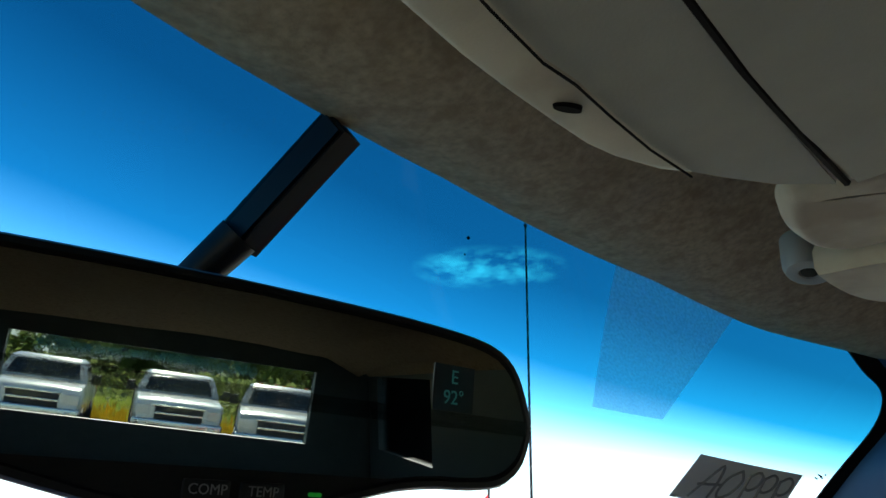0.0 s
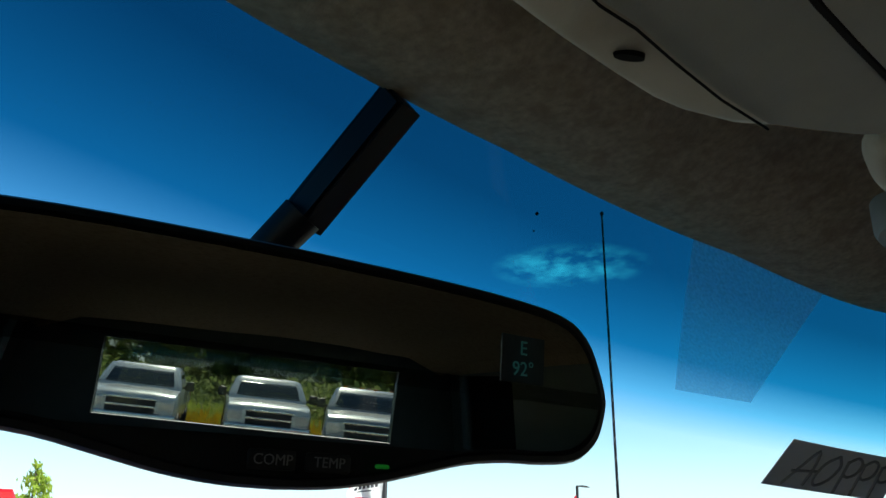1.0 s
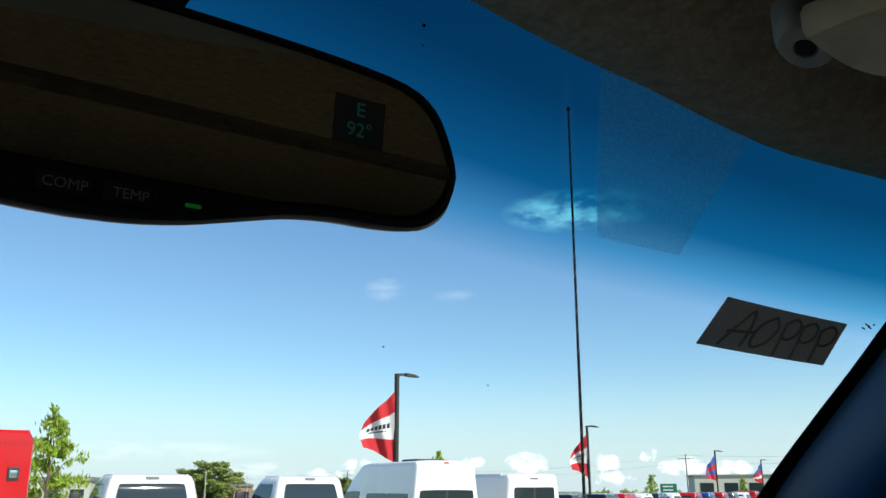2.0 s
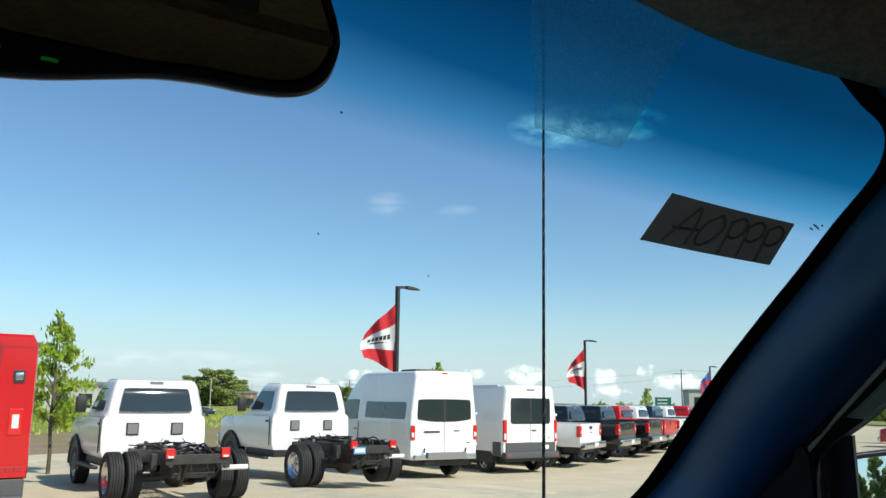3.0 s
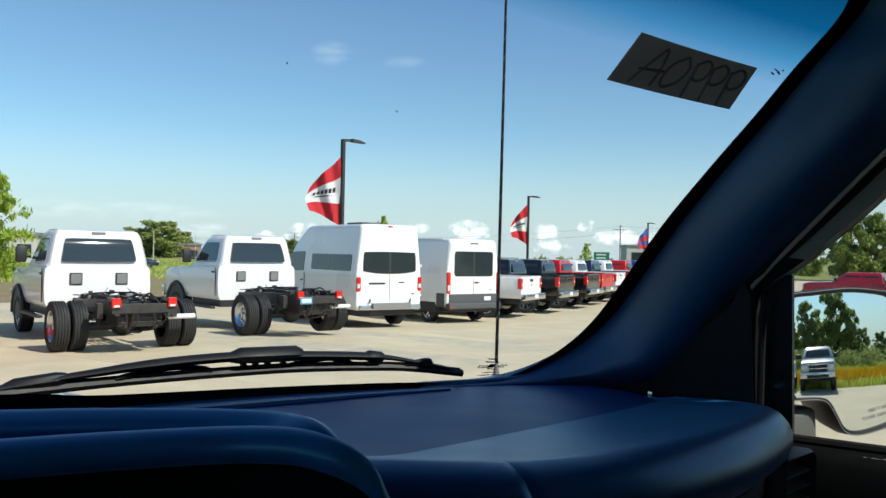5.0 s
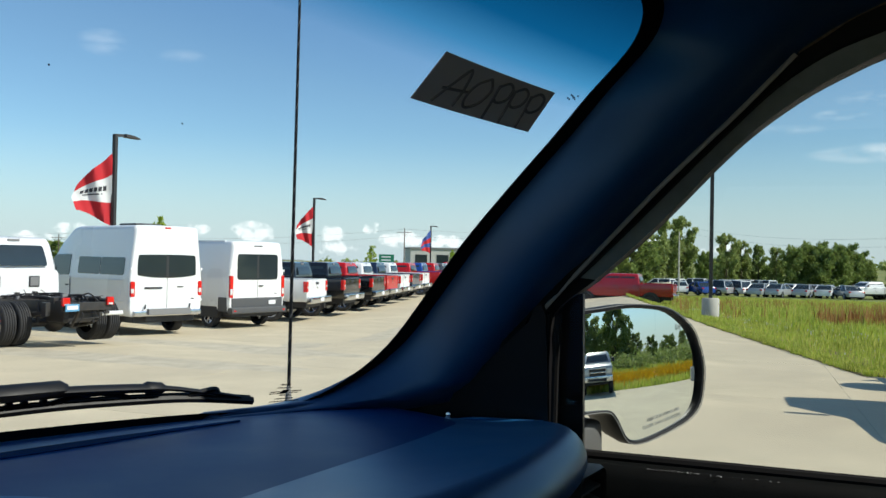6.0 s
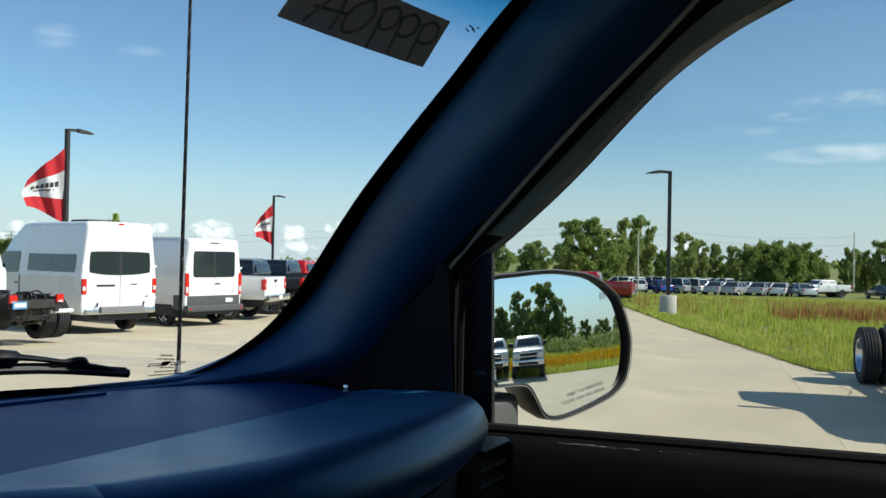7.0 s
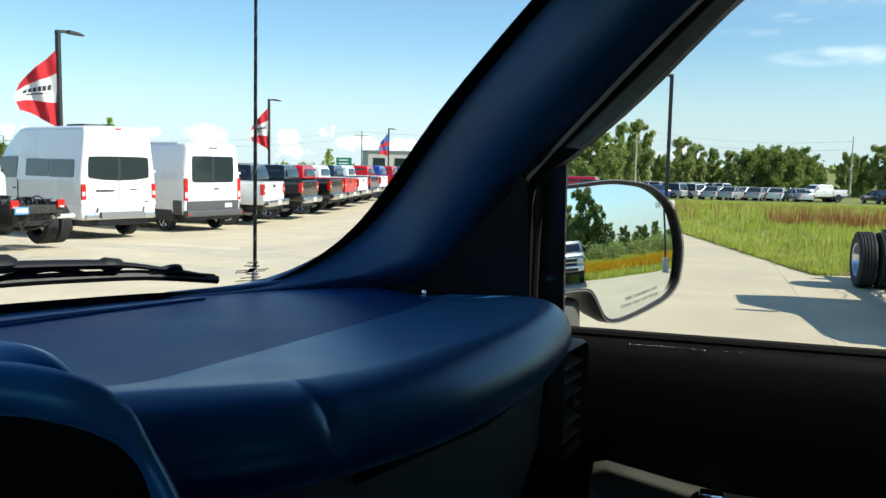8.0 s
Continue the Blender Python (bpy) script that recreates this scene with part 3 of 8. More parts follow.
# driver's sun visor, hanging a little down over the brow
def visor(outline, z, thick, tilt, name, label, seam=None, groove=None):
    bm = BM()
    zz = lambda x, y: z + tilt * (0.11 - y)
    inner = [(x * 1.0, y) for x, y in outline]
    c = Vector((sum(p[0] for p in outline) / len(outline), sum(p[1] for p in outline) / len(outline)))
    shr = lambda k: [(c.x + (p[0] - c.x) * k, c.y + (p[1] - c.y) * k) for p in inner]
    loops = [[(x, y, zz(x, y) + dz * thick) for x, y in shr(k)] for k, dz in ((0.90, 1.0), (0.97, 0.93), (1.0, 0.62), (1.0, 0.35), (0.975, 0.1), (0.93, 0.0), (0.5, -0.02))]
    rings(bm, loops)
    ob = part(name, bm, VISOR, truck, label)
    return ob, zz


out = [(-0.50, 0.11), (-0.30, 0.116), (-0.16, 0.114), (-0.097, 0.112), (-0.062, 0.111), (-0.033, 0.1085), (0.0, 0.1045), (0.024, 0.101), (0.042, 0.096), (0.068, 0.084), (0.088, 0.068), (0.112, 0.050), (0.132, 0.034), (0.145, 0.012), (0.142, -0.02), (0.115, -0.055), (-0.02, -0.085), (-0.25, -0.10), (-0.50, -0.10)]
vis, vz = visor(out, 2.075, 0.016, 0.12, "sun_visor", "beige vinyl sun visor with a grey panel")
bm = BM()
pan = [(-0.50, 0.090), (-0.078, 0.0885), (-0.044, 0.0875), (-0.025, 0.084), (0.003, 0.082), (0.038, 0.0785), (0.072, 0.072), (0.088, 0.062), (0.112, 0.045), (0.132, 0.022), (0.063, 0.030), (0.034, 0.0335), (0.006, 0.037), (-0.051, 0.042), (-0.50, 0.050)]
prism(bm, pan, (-0.0008, 0.002), lambda a, b, c: (a, b, vz(a, b) + c))
part("visor_panel", bm, VISORPANEL, vis, "grey cloth panel")
bm = BM()
pan = [(-0.50, 0.046), (-0.051, 0.038), (0.006, 0.033), (0.034, 0.0295), (0.063, 0.0255), (0.130, 0.013), (0.127, -0.022), (0.105, -0.048), (-0.02, -0.07), (-0.5, -0.08)]
prism(bm, pan, (-0.004, 0.002), lambda a, b, c: (a, b, vz(a, b) + c))
part("mirror_flap", bm, VISORPANEL, vis, "grey vanity flap")
bm = BM()
lathe(bm, [(-0.0012, 0.0), (-0.0012, 0.0062), (0.004, 0.0075)], 20, "z")
hole = part("pin_hole", bm, MATTEBLACK, vis, "dark pin hole")
hole.matrix_basis = pose(-0.0115, 0.0937, vz(0, 0.094) - 0.0006, 0, 0, -39) @ Matrix.Diagonal((0.92, 0.34, 1, 1))
for line, r in (([(-0.50, 0.0908), (-0.078, 0.0892), (-0.044, 0.0882), (-0.025, 0.0847), (0.003, 0.0827), (0.038, 0.0792), (0.074, 0.0728)], 0.0006), ([(-0.50, 0.048), (-0.051, 0.040), (0.006, 0.035), (0.034, 0.0315), (0.063, 0.0275), (0.131, 0.0175)], 0.0019)):
    bm = BM()
    tube(bm, [(a, b, vz(a, b) - 0.0022) for a, b in line], r, 6)
    part("seam", bm, MATTEBLACK, vis, "dark seam")
# passenger's visor, a flat pad with a rolled rim, and its holder
def pad(outline, z, tilt, name, label):
    bm = BM()
    zz = lambda x, y: z + tilt * (0.05 - y)
    pts = [(p.x, p.y) for p in spline([(a, b, 0) for a, b in outline + outline[:1]], 4)][:-1]
    def inset(d):
        out = []
        for i in range(len(pts)):
            t = Vector(pts[(i + 1) % len(pts)]) - Vector(pts[i - 1])
            nn = Vector((t.y, -t.x)).normalized()
            out.append((pts[i][0] - nn.x * d, pts[i][1] - nn.y * d))
        return out
    turn = sum(pts[i - 1][0] * pts[i][1] - pts[i][0] * pts[i - 1][1] for i in range(len(pts)))
    sg = 1 if turn > 0 else -1
    rings(bm, [[(x, y, zz(x, y) + dz) for x, y in inset(sg * d)] for d, dz in ((0.012, 0.020), (0.004, 0.018), (0.0, 0.012), (0.001, 0.006), (0.005, 0.0015), (0.009, 0.0), (0.013, 0.0008), (0.017, 0.0014))])
    return part(name, bm, VISOR, truck, label), zz


out = [(0.140, 0.030), (0.142, 0.046), (0.163, 0.0535), (0.198, 0.0545), (0.228, 0.0475), (0.2445, 0.031), (0.2445, 0.011), (0.238, -0.02), (0.22, -0.06), (0.17, -0.07), (0.145, -0.04), (0.139, 0.0)]
pad(out, 2.085, 0.04, "visor_end_pad", "worn beige vinyl pad of the folded passenger visor")
# bowed bracket beside the pad, and the grey oval socket in the cloth
bm = BM()
hook = [(0.268, 0.052), (0.300, 0.046), (0.330, 0.036), (0.352, 0.018), (0.360, -0.02), (0.330, -0.045), (0.280, -0.03), (0.262, 0.01)]
hook = [(p.x, p.y) for p in spline([(a, b, 0) for a, b in hook + hook[:1]], 3)][:-1]
c2 = Vector((0.31, 0.0))
rings(bm, [[(c2.x + (a - c2.x) * k, c2.y + (b - c2.y) * k, 2.083 + dz - 0.06 * (a - 0.268) * 0.3) for a, b in hook] for k, dz in ((0.96, 0.020), (1.0, 0.015), (1.0, 0.004), (0.97, 0.0), (0.6, -0.001))])
part("visor_bracket", bm, VISOR, truck, "beige vinyl visor bracket")
bm = BM()
lathe(bm, [(0.002, 0.009), (-0.0012, 0.0105), (-0.002, 0.014), (-0.001, 0.0225), (0.003, 0.0255), (0.02, 0.0255)], 28, "z")
ob = part("visor_socket", bm, mat("socket_grey", (0.16, 0.165, 0.165), 0.6, vary=0.1, scale=40), truck, "grey oval visor socket", at=pose(0.308, 0.060, 2.0975, 0, 0, 0) @ Matrix.Diagonal((1.25, 0.62, 1, 1)))
bm = BM()
lathe(bm, [(-0.0006, 0.0), (-0.0006, 0.0085), (0.012, 0.0095)], 16, "z")
part("socket_hole", bm, MATTEBLACK, ob, "dark hole")

# cable cover from mirror to headliner
bm = BM()
p0, p1 = Vector((0.0118, 0.2195, 2.1135)), Vector((0.010, 0.280, 2.066))
d = (p1 - p0).normalized()
sx, up = Vector((1, 0, 0)), Vector((1, 0, 0)).cross(d)
def slab(bm, a, b, wid, thk):
    rings(bm, [[p + sx * wid * i + up * thk * j for i, j in ((-1, -1), (1, -1), (1, 1), (-1, 1))] for p in (a, b)])
slab(bm, p0 + Vector((0.004, 0, 0)), p1 + Vector((0.004, 0, 0)), 0.0085, 0.007)
cover = part("cable_cover", bm, BLACKPLASTIC, truck, "black cable cover between mirror and headliner", smooth=False)
bm = BM()
slab(bm, p0 + Vector((0.0, 0, 0.002)), p1 + Vector((0.0, 0, 0.002)), 0.0022, 0.010)
part("rib", bm, BLACKPLASTIC, cover, smooth=False)
bm = BM()
tube(bm, [(0.010, 0.276, 2.068), (0.000, 0.300, 2.042), (-0.010, 0.290, 2.015), (-0.02, 0.262, 1.990)], [0.011, 0.010, 0.010, 0.014], 10)
part("mirror_stalk", bm, BLACKPLASTIC, truck, "black mirror stalk")

# rear-view mirror
MN = Vector((-0.3214, -0.9372, -0.100)).normalized()
MR = Vector((0.9459, -0.3244, 0.0))
MU = MN.cross(MR).normalized()
MU = MU if MU.z > 0 else -MU
MC = Vector((-0.0668, 0.2252, 1.9763)) + MR * 0.022
rv = thing("rear_view_mirror", axes(MC, MR, MU, MN), "black framed interior mirror with buttons and green display digits", "mirror")
half = [(0.0, 0.0445), (0.05, 0.0440), (0.095, 0.0425), (0.128, 0.0390), (0.143, 0.031), (0.151, 0.018), (0.1555, 0.004), (0.154, -0.008), (0.149, -0.018), (0.138, -0.025), (0.120, -0.0272), (0.100, -0.0275), (0.080, -0.0295), (0.060, -0.0340), (0.040, -0.0385), (0.020, -0.0412), (0.0, -0.042)]
half = [(p.x, p.y) for p in spline([(a, b, 0) for a, b in half], 3)]
face = half + [(-a, b) for a, b in half[-2:0:-1]]
shrink = lambda k, dx: [(a * (1 - dx / 0.155), b + (-dx if b > 0 else dx) * k) for a, b in face]
bm = BM()
rings(bm, [[(a, b, c) for a, b in shrink(1, dx)] for dx, c in ((0.0045, 0.0008), (0.0035, 0.0035), (0.0012, 0.0030), (0.0, 0.0), (0.001, -0.008), (0.008, -0.02), (0.022, -0.03))])
part("mirror_frame", bm, BLACKPLASTIC, rv, "glossy black mirror frame")
bm = BM()
low = lambda a, b: max(b, -0.0245)
rings(bm, [[(a, low(a, b), c) for a, b in shrink(1, 0.0055)] for c in (0.0042, 0.0015)])
part("mirror_glass", bm, REARVIEW, rv, "silvered mirror glass", smooth=False)
bm = BM()
box(bm, (0.093, 0.0055, 0.00435), (0.116, 0.0255, 0.0046))
part("display", bm, CARGLASS, rv, "dark compass window", smooth=False)
writing("E", 0.0085, DISPLAY, rv, Matrix.Translation((0.1045, 0.0200, 0.0048)), "digits", 0.0001)
writing("92\u00b0", 0.0085, DISPLAY, rv, Matrix.Translation((0.1045, 0.0112, 0.0048)), "digits", 0.0001)
for word, a in (("COMP", -0.003), ("TEMP", 0.0185)):
    bm = BM()
    box(bm, (a - 0.009, -0.0355, 0.002), (a + 0.009, -0.0285, 0.0042), 0.0012)
    btn = part("button", bm, BLACKPLASTIC, rv)
    writing(word, 0.0052, BUTTONINK, btn, Matrix.Translation((a, -0.032, 0.0044)), "lettering", 0.0001)
bm = BM()
box(bm, (0.0375, -0.0328, 0.003), (0.0435, -0.0312, 0.0042), 0.0006)
part("indicator", bm, GREENLED, rv, "green indicator light")

# ---------------------------------------------------------------- dashboard
# across the truck: crest of the padded roll, crease between the flat shelf and the slope up to the roll, and where the foot of the glass is
STATIONS = [((-0.88, 0.20, 1.630), (-0.87, 0.32, 1.634), -0.88), ((-0.6, 0.34, 1.660), (-0.6, 0.44, 1.655), -0.6), ((-0.2, 0.40, 1.680), (-0.2, 0.50, 1.668), -0.2), ((0.10, 0.345, 1.685), (0.10, 0.45, 1.670), 0.10),
            ((0.18, 0.305, 1.684), (0.19, 0.395, 1.668), 0.19), ((0.247, 0.256, 1.680), (0.265, 0.335, 1.665), 0.27), ((0.295, 0.221, 1.675), (0.33, 0.306, 1.658), 0.34), ((0.345, 0.199, 1.669), (0.388, 0.300, 1.6545), 0.42),
            ((0.43, 0.166, 1.665), (0.445, 0.298, 1.651), 0.50), ((0.54, 0.1445, 1.6605), (0.53, 0.288, 1.6485), 0.60), ((0.62, 0.1385, 1.657), (0.61, 0.279, 1.646), 0.69), ((0.70, 0.138, 1.653), (0.69, 0.272, 1.6435), 0.77),
            ((0.76, 0.146, 1.650), (0.765, 0.27, 1.6405), 0.82), ((0.80, 0.158, 1.647), (0.805, 0.275, 1.6365), 0.85), ((0.825, 0.178, 1.644), (0.828, 0.29, 1.636), 0.865), ((0.842, 0.21, 1.6405), (0.846, 0.31, 1.635), 0.872), ((0.850, 0.27, 1.637), (0.856, 0.34, 1.634), 0.878)]
CREST = spline([c for c, k, g in STATIONS], 12)
CREASE = spline([k for c, k, g in STATIONS], 12)
FOOT = [p.x for p in spline([(g, 0, 0) for c, k, g in STATIONS], 12)]
LIP_LINE = np.array([tuple(p) for p in CREST])
SEAM_AT = 12 * 7 - 4                       # the station of the seam in the roll


def lip_at(x):
    return [float(np.interp(x, LIP_LINE[:, 0], LIP_LINE[:, k])) for k in (1, 2)]


def lip_out(x):
    """The way from the roll into the cabin, level."""
    a, b = lip_at(x - 0.012), lip_at(x + 0.012)
    t = Vector((0.024, b[0] - a[0], 0)).normalized()
    return Vector((t.y, -t.x, 0))


def glass_foot(x):
    y = ws_y(min(abs(x), 0.88), 1.66) + 0.02
    return Vector((x, min(y, 0.50) if abs(x) > 0.84 else y, 1.636 - 0.006 * abs(x)))


def roll_size(x):
    return float(np.interp(x, [0.3, 0.60, 0.76, 0.83, 0.86], [1.0, 0.95, 0.85, 0.62, 0.5]))


def shelf_point(g, k, t):
    """On the gently bowed shelf, from the foot of the glass to the crease."""
    return g.lerp(k, t) + Vector((0, 0, 0.020 * t * (1 - t)))


def dash_rows(i):
    """At one station: the shelf, the slope and the roll, each a row of points."""
    c, k, g = CREST[i], CREASE[i], glass_foot(FOOT[i])
    shelf = [g + Vector((0, 0.03, -0.026)), g] + [shelf_point(g, k, t) for t in (0.12, 0.3, 0.5, 0.7, 0.86, 0.97)] + [k]
    slope = [k] + [k.lerp(c, t) - Vector((0, 0, dip_)) for t, dip_ in ((0.04, 0.0003), (0.25, 0.0022), (0.5, 0.0030), (0.75, 0.0022), (0.92, 0.0006))] + [c]
    a, b = CREST[max(i - 1, 0)], CREST[min(i + 1, len(CREST) - 1)]
    t = Vector((b.x - a.x, b.y - a.y, 0)).normalized()
    o, th = Vector((t.y, -t.x, 0)), roll_size(c.x)
    roll = [c + o * d * th - Vector((0, 0, dz * th)) for d, dz in ((0.0, 0.0), (0.007, 0.0003), (0.014, 0.0018), (0.021, 0.0048), (0.0275, 0.0095), (0.033, 0.0160), (0.0365, 0.0245), (0.0375, 0.034), (0.034, 0.044), (0.026, 0.053), (0.012, 0.059), (0.000, 0.061))]
    return shelf, slope, roll


def dash_span(i0, i1, k):
    bm = BM()
    sheet(bm, [dash_rows(i)[k] for i in range(i0, i1 + 1)], (0, 0, -0.006))
    return bm


END_AT = len(CREST) - 1
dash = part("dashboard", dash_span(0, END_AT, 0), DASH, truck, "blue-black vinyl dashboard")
# the slope's bright reflection is put into its lighter colour
part("dash_slope", dash_span(0, END_AT, 1), RUBBED_LIT, dash, "rubbed sloping vinyl strip up to the padded roll, coloured lighter for its sky sheen")


def roll_piece(i0, i1, round0, round1):
    """A stretch of the padded roll, rounded over where it meets the seam."""
    bm = BM()
    rows = []
    for n, i in enumerate(range(i0, i1 + 1)):
        r = dash_rows(i)[2]
        near = min(n if round0 else 9, (i1 - i) if round1 else 9)
        k = (0.0026, 0.0006, 0.0001)[near] if near < 3 else 0.0
        c = r[0].lerp(r[-1], 0.5) + Vector((0, 0.03, 0))
        rows.append([p + (c - p).normalized() * k * min(1.0, j / 3) for j, p in enumerate(r)])
    sheet(bm, rows, (0, 0.02, -0.006))
    return bm


part("dash_roll", roll_piece(0, SEAM_AT, False, True), DASHPAD, dash, "padded roll before the driver")
part("dash_roll", roll_piece(SEAM_AT, END_AT, True, False), DASHPAD, dash, "padded roll past the seam, curving into the door")
bm = BM()                                  # end cap towards the door
cap = [r[0] for r in (dash_rows(i)[2] for i in range(END_AT - 24, END_AT + 1))]
sheet(bm, [[p + Vector((0.002, 0, -0.0015)) for p in cap], [p + Vector((0.030, 0.004, -0.004)) for p in cap], [p + Vector((0.036, 0.006, -0.05)) for p in cap]], (0, 0.004, -0.004))
part("end_cap", bm, DASH, dash, "narrow end piece of the dash beside the door")
bm = BM()                                  # lower front of the dash under the lip
rows = []
for k in range(41):
    x = -0.85 + 1.62 * k / 40
    ly, lz = lip_at(x)
    o = lip_out(x)
    th = roll_size(x)
    rows.append([Vector((x, ly, lz)) + o * d - Vector((0, 0, dz)) for d, dz in ((0.006 * th, 0.047 * th), (0.010 * th, 0.056), (0.002, 0.14), (-0.03, 0.25), (-0.08, 0.36))])
sheet(bm, rows, (0, 0.02, 0))
part("lower_dash", bm, LOWDASH, dash, "grained dark lower dash and glove box door")
def under(x, dz, d=0.013):
    ly, lz = lip_at(x)
    return Vector((x, ly, lz - dz)) + lip_out(x) * d
bm = BM()                                  # glove box edge line
tube(bm, [under(0.36, 0.062, 0.015), under(0.5, 0.060, 0.0145), under(0.62, 0.058, 0.0135), under(0.725, 0.055, 0.012)], 0.0028, 6)
tube(bm, [under(0.725, 0.053, 0.009), under(0.728, 0.10, 0.006), under(0.732, 0.2, -0.016)], 0.0028, 6)
part("glovebox_gap", bm, MATTEBLACK, dash)

# end vent by the door
VC = Vector((0.783, 0.117, 1.545))
def on_vent(a, y, z):
    """Over the vent's face, which turns a little towards the driver."""
    return VC + Vector((a, y - 0.20 * a, z))


vent = BM()
rings(vent, [[on_vent(a, dy, z) for a, z in rounded(0.040 - s, 0.060 - s, 0.012, 4)] for s, dy in ((0.0, 0.03), (0.0, -0.002), (0.003, -0.008), (0.007, -0.006), (0.010, 0.0), (0.011, 0.03))])
vent_ob = part("end_vent", vent, BLACKPLASTIC, dash, "black end air vent with slats")
VENTGREY = mat("vent_grey", (0.075, 0.08, 0.075), 0.55, vary=0.15, scale=30)
for k in range(6):
    bm = BM()
    z = -0.042 + 0.0155 * k
    rings(bm, [[on_vent(a, y, zz + z) for y, zz in ((-0.004, 0.0), (0.016, 0.007), (0.016, 0.009), (-0.004, 0.0025))] for a in (-0.030, 0.030)])
    part("slat", bm, VENTGREY, vent_ob, "grey vent slat", smooth=False)
bm = BM()
rings(bm, [[on_vent(a, y, z) for a, y in ((-0.004, -0.006), (0.004, -0.006), (0.004, 0.0), (-0.004, 0.0))] for z in (-0.012, 0.006)])
part("slat_tab", bm, BLACKPLASTIC, vent_ob, "small tab to turn the slats", smooth=False)


# defroster slots along the foot of the glass, laid into the top of the dash
def dash_z(x, y):
    g = glass_foot(x)
    ky, kz = (float(np.interp(x, [p.x for p in CREASE], [p[n] for p in CREASE])) for n in (1, 2))
    return shelf_point(g, Vector((x, ky, kz)), (g.y - y) / (g.y - ky)).z


bm = BM()
g0 = [(-0.60 + 1.30 * k / 44) for k in range(45)]
gy_ = lambda x: ws_y(x, 1.66) - 0.085 + 0.05 * max(0.0, x) ** 2
gw = lambda x: 0.034 * min(1.0, (0.703 - x) / 0.19)
def slot_line(v, dz):
    return [(x, gy_(x) - gw(x) * v, dash_z(x, gy_(x) - gw(x) * v) + dz) for x in g0]
sheet(bm, [slot_line(v, 0.0012) for v in (0.0, 0.25, 0.5, 0.75, 1.0)], (0, 0, -0.002))
grille = part("defroster_grille", bm, LOWDASH, dash, "dark slotted defroster strip")
for k in range(4):
    bm = BM()
    sheet(bm, [slot_line(0.10 + 0.25 * k, 0.0018), slot_line(0.22 + 0.25 * k, 0.0018)], (0, 0, -0.001))
    part("slot", bm, MATTEBLACK, grille)
    bm = BM()
    tube(bm, slot_line(0.26 + 0.25 * k, 0.0012), 0.0010, 5)
    part("slot_bar", bm, DASH, grille)

# instrument hood: two padded tiers in front of the wheel, the upper one open below
def tier(outline, z, prof, name, label, material=DASH):
    pts = spline([(p[0], p[1], p[2] if len(p) > 2 else 0.0) for p in outline], 4)
    c = Vector((-0.25, 0.15, 0))
    def inset(d):
        out = []
        for i, p in enumerate(pts):
            t = pts[min(i + 1, len(pts) - 1)] - pts[max(i - 1, 0)]
            nn = Vector((t.y, -t.x, 0)).normalized()
            nn = nn if nn.dot(p - c) > 0 else -nn       # away from the instruments
            thin = max(0.30, 1 + p.z / 0.022) if 0 < d < 0.05 else 1.0      # the pad thins out where the tier turns down
            out.append(p - nn * d * thin)
        return out
    bm = BM()
    sheet(bm, [[p + Vector((0, 0, z + dz)) for p in inset(d)] for d, dz in prof])
    return part(name, bm, material, dash, label)


BAND = [(-0.010, -0.085), (-0.011, -0.030), (-0.0095, -0.016), (-0.006, -0.007), (-0.001, -0.0016), (0.004, 0.0), (0.0085, -0.0009), (0.0120, -0.0030), (0.0142, -0.0060), (0.0150, -0.0095), (0.0142, -0.0130), (0.0115, -0.0160), (0.008, -0.0175), (0.004, -0.0180)]
# the outer tier dives under the inner one where it comes round towards the wheel
T1 = [(-0.62, 0.02), (-0.62, 0.30), (-0.4, 0.43), (-0.15, 0.46), (0.0, 0.425), (0.085, 0.358), (0.126, 0.316), (0.155, 0.277), (0.166, 0.250), (0.164, 0.228), (0.162, 0.214, -0.004), (0.161, 0.202, -0.014), (0.163, 0.192, -0.032), (0.165, 0.185, -0.050)]
T2 = [(-0.62, 0.0), (-0.62, 0.24), (-0.4, 0.345), (-0.15, 0.375), (-0.03, 0.340), (0.051, 0.296), (0.089, 0.272), (0.122, 0.247), (0.138, 0.227), (0.146, 0.213, -0.0012), (0.150, 0.2006, -0.0038), (0.155, 0.191, -0.009), (0.160, 0.1845, -0.017), (0.1645, 0.180, -0.028), (0.166, 0.172, -0.044), (0.168, 0.153, -0.0685), (0.170, 0.076, -0.096)]
HOOD_Z = 1.7215
# both tiers wear the lighter vinyl that paints in their crest highlight
tier(T1, HOOD_Z, BAND, "instrument_brow", "padded outer tier round the instruments", HOODVINYL_LIT)
# black skirt in place of the shade below the outer tier's crest
tier(T1, HOOD_Z, [(0.005, -0.0178), (0.006, -0.026), (0.030, -0.036), (0.044, -0.037)], "brow_gap_shade", "black skirt for the shade between the two tiers", MATTEBLACK)
tier(T2, HOOD_Z, BAND, "instrument_hood", "padded hood over the instruments", HOODVINYL_LIT)
# black lining: the shade under the hood is put into its colour
tier(T2, HOOD_Z, [(0.005, -0.0178), (0.006, -0.026), (0.016, -0.06), (0.024, -0.15), (0.06, -0.17), (0.14, -0.19), (0.22, -0.20)], "hood_shade_lining", "black lining for the shade under the hood", MATTEBLACK)

bm = BM()                                  # black plate added to keep the inside of the hood dark
lid = [(p.x, p.y) for p in spline([(q[0], q[1], 0) for q in T2[:11]] + [(0.12, 0.13, 0), (0.06, 0.04, 0)], 2)]
prism(bm, [(-0.25 + (a + 0.25) * 0.90, 0.15 + (b - 0.15) * 0.90) for a, b in lid], (HOOD_Z - 0.062, HOOD_Z - 0.060), lambda a, b, c: (a, b, c))
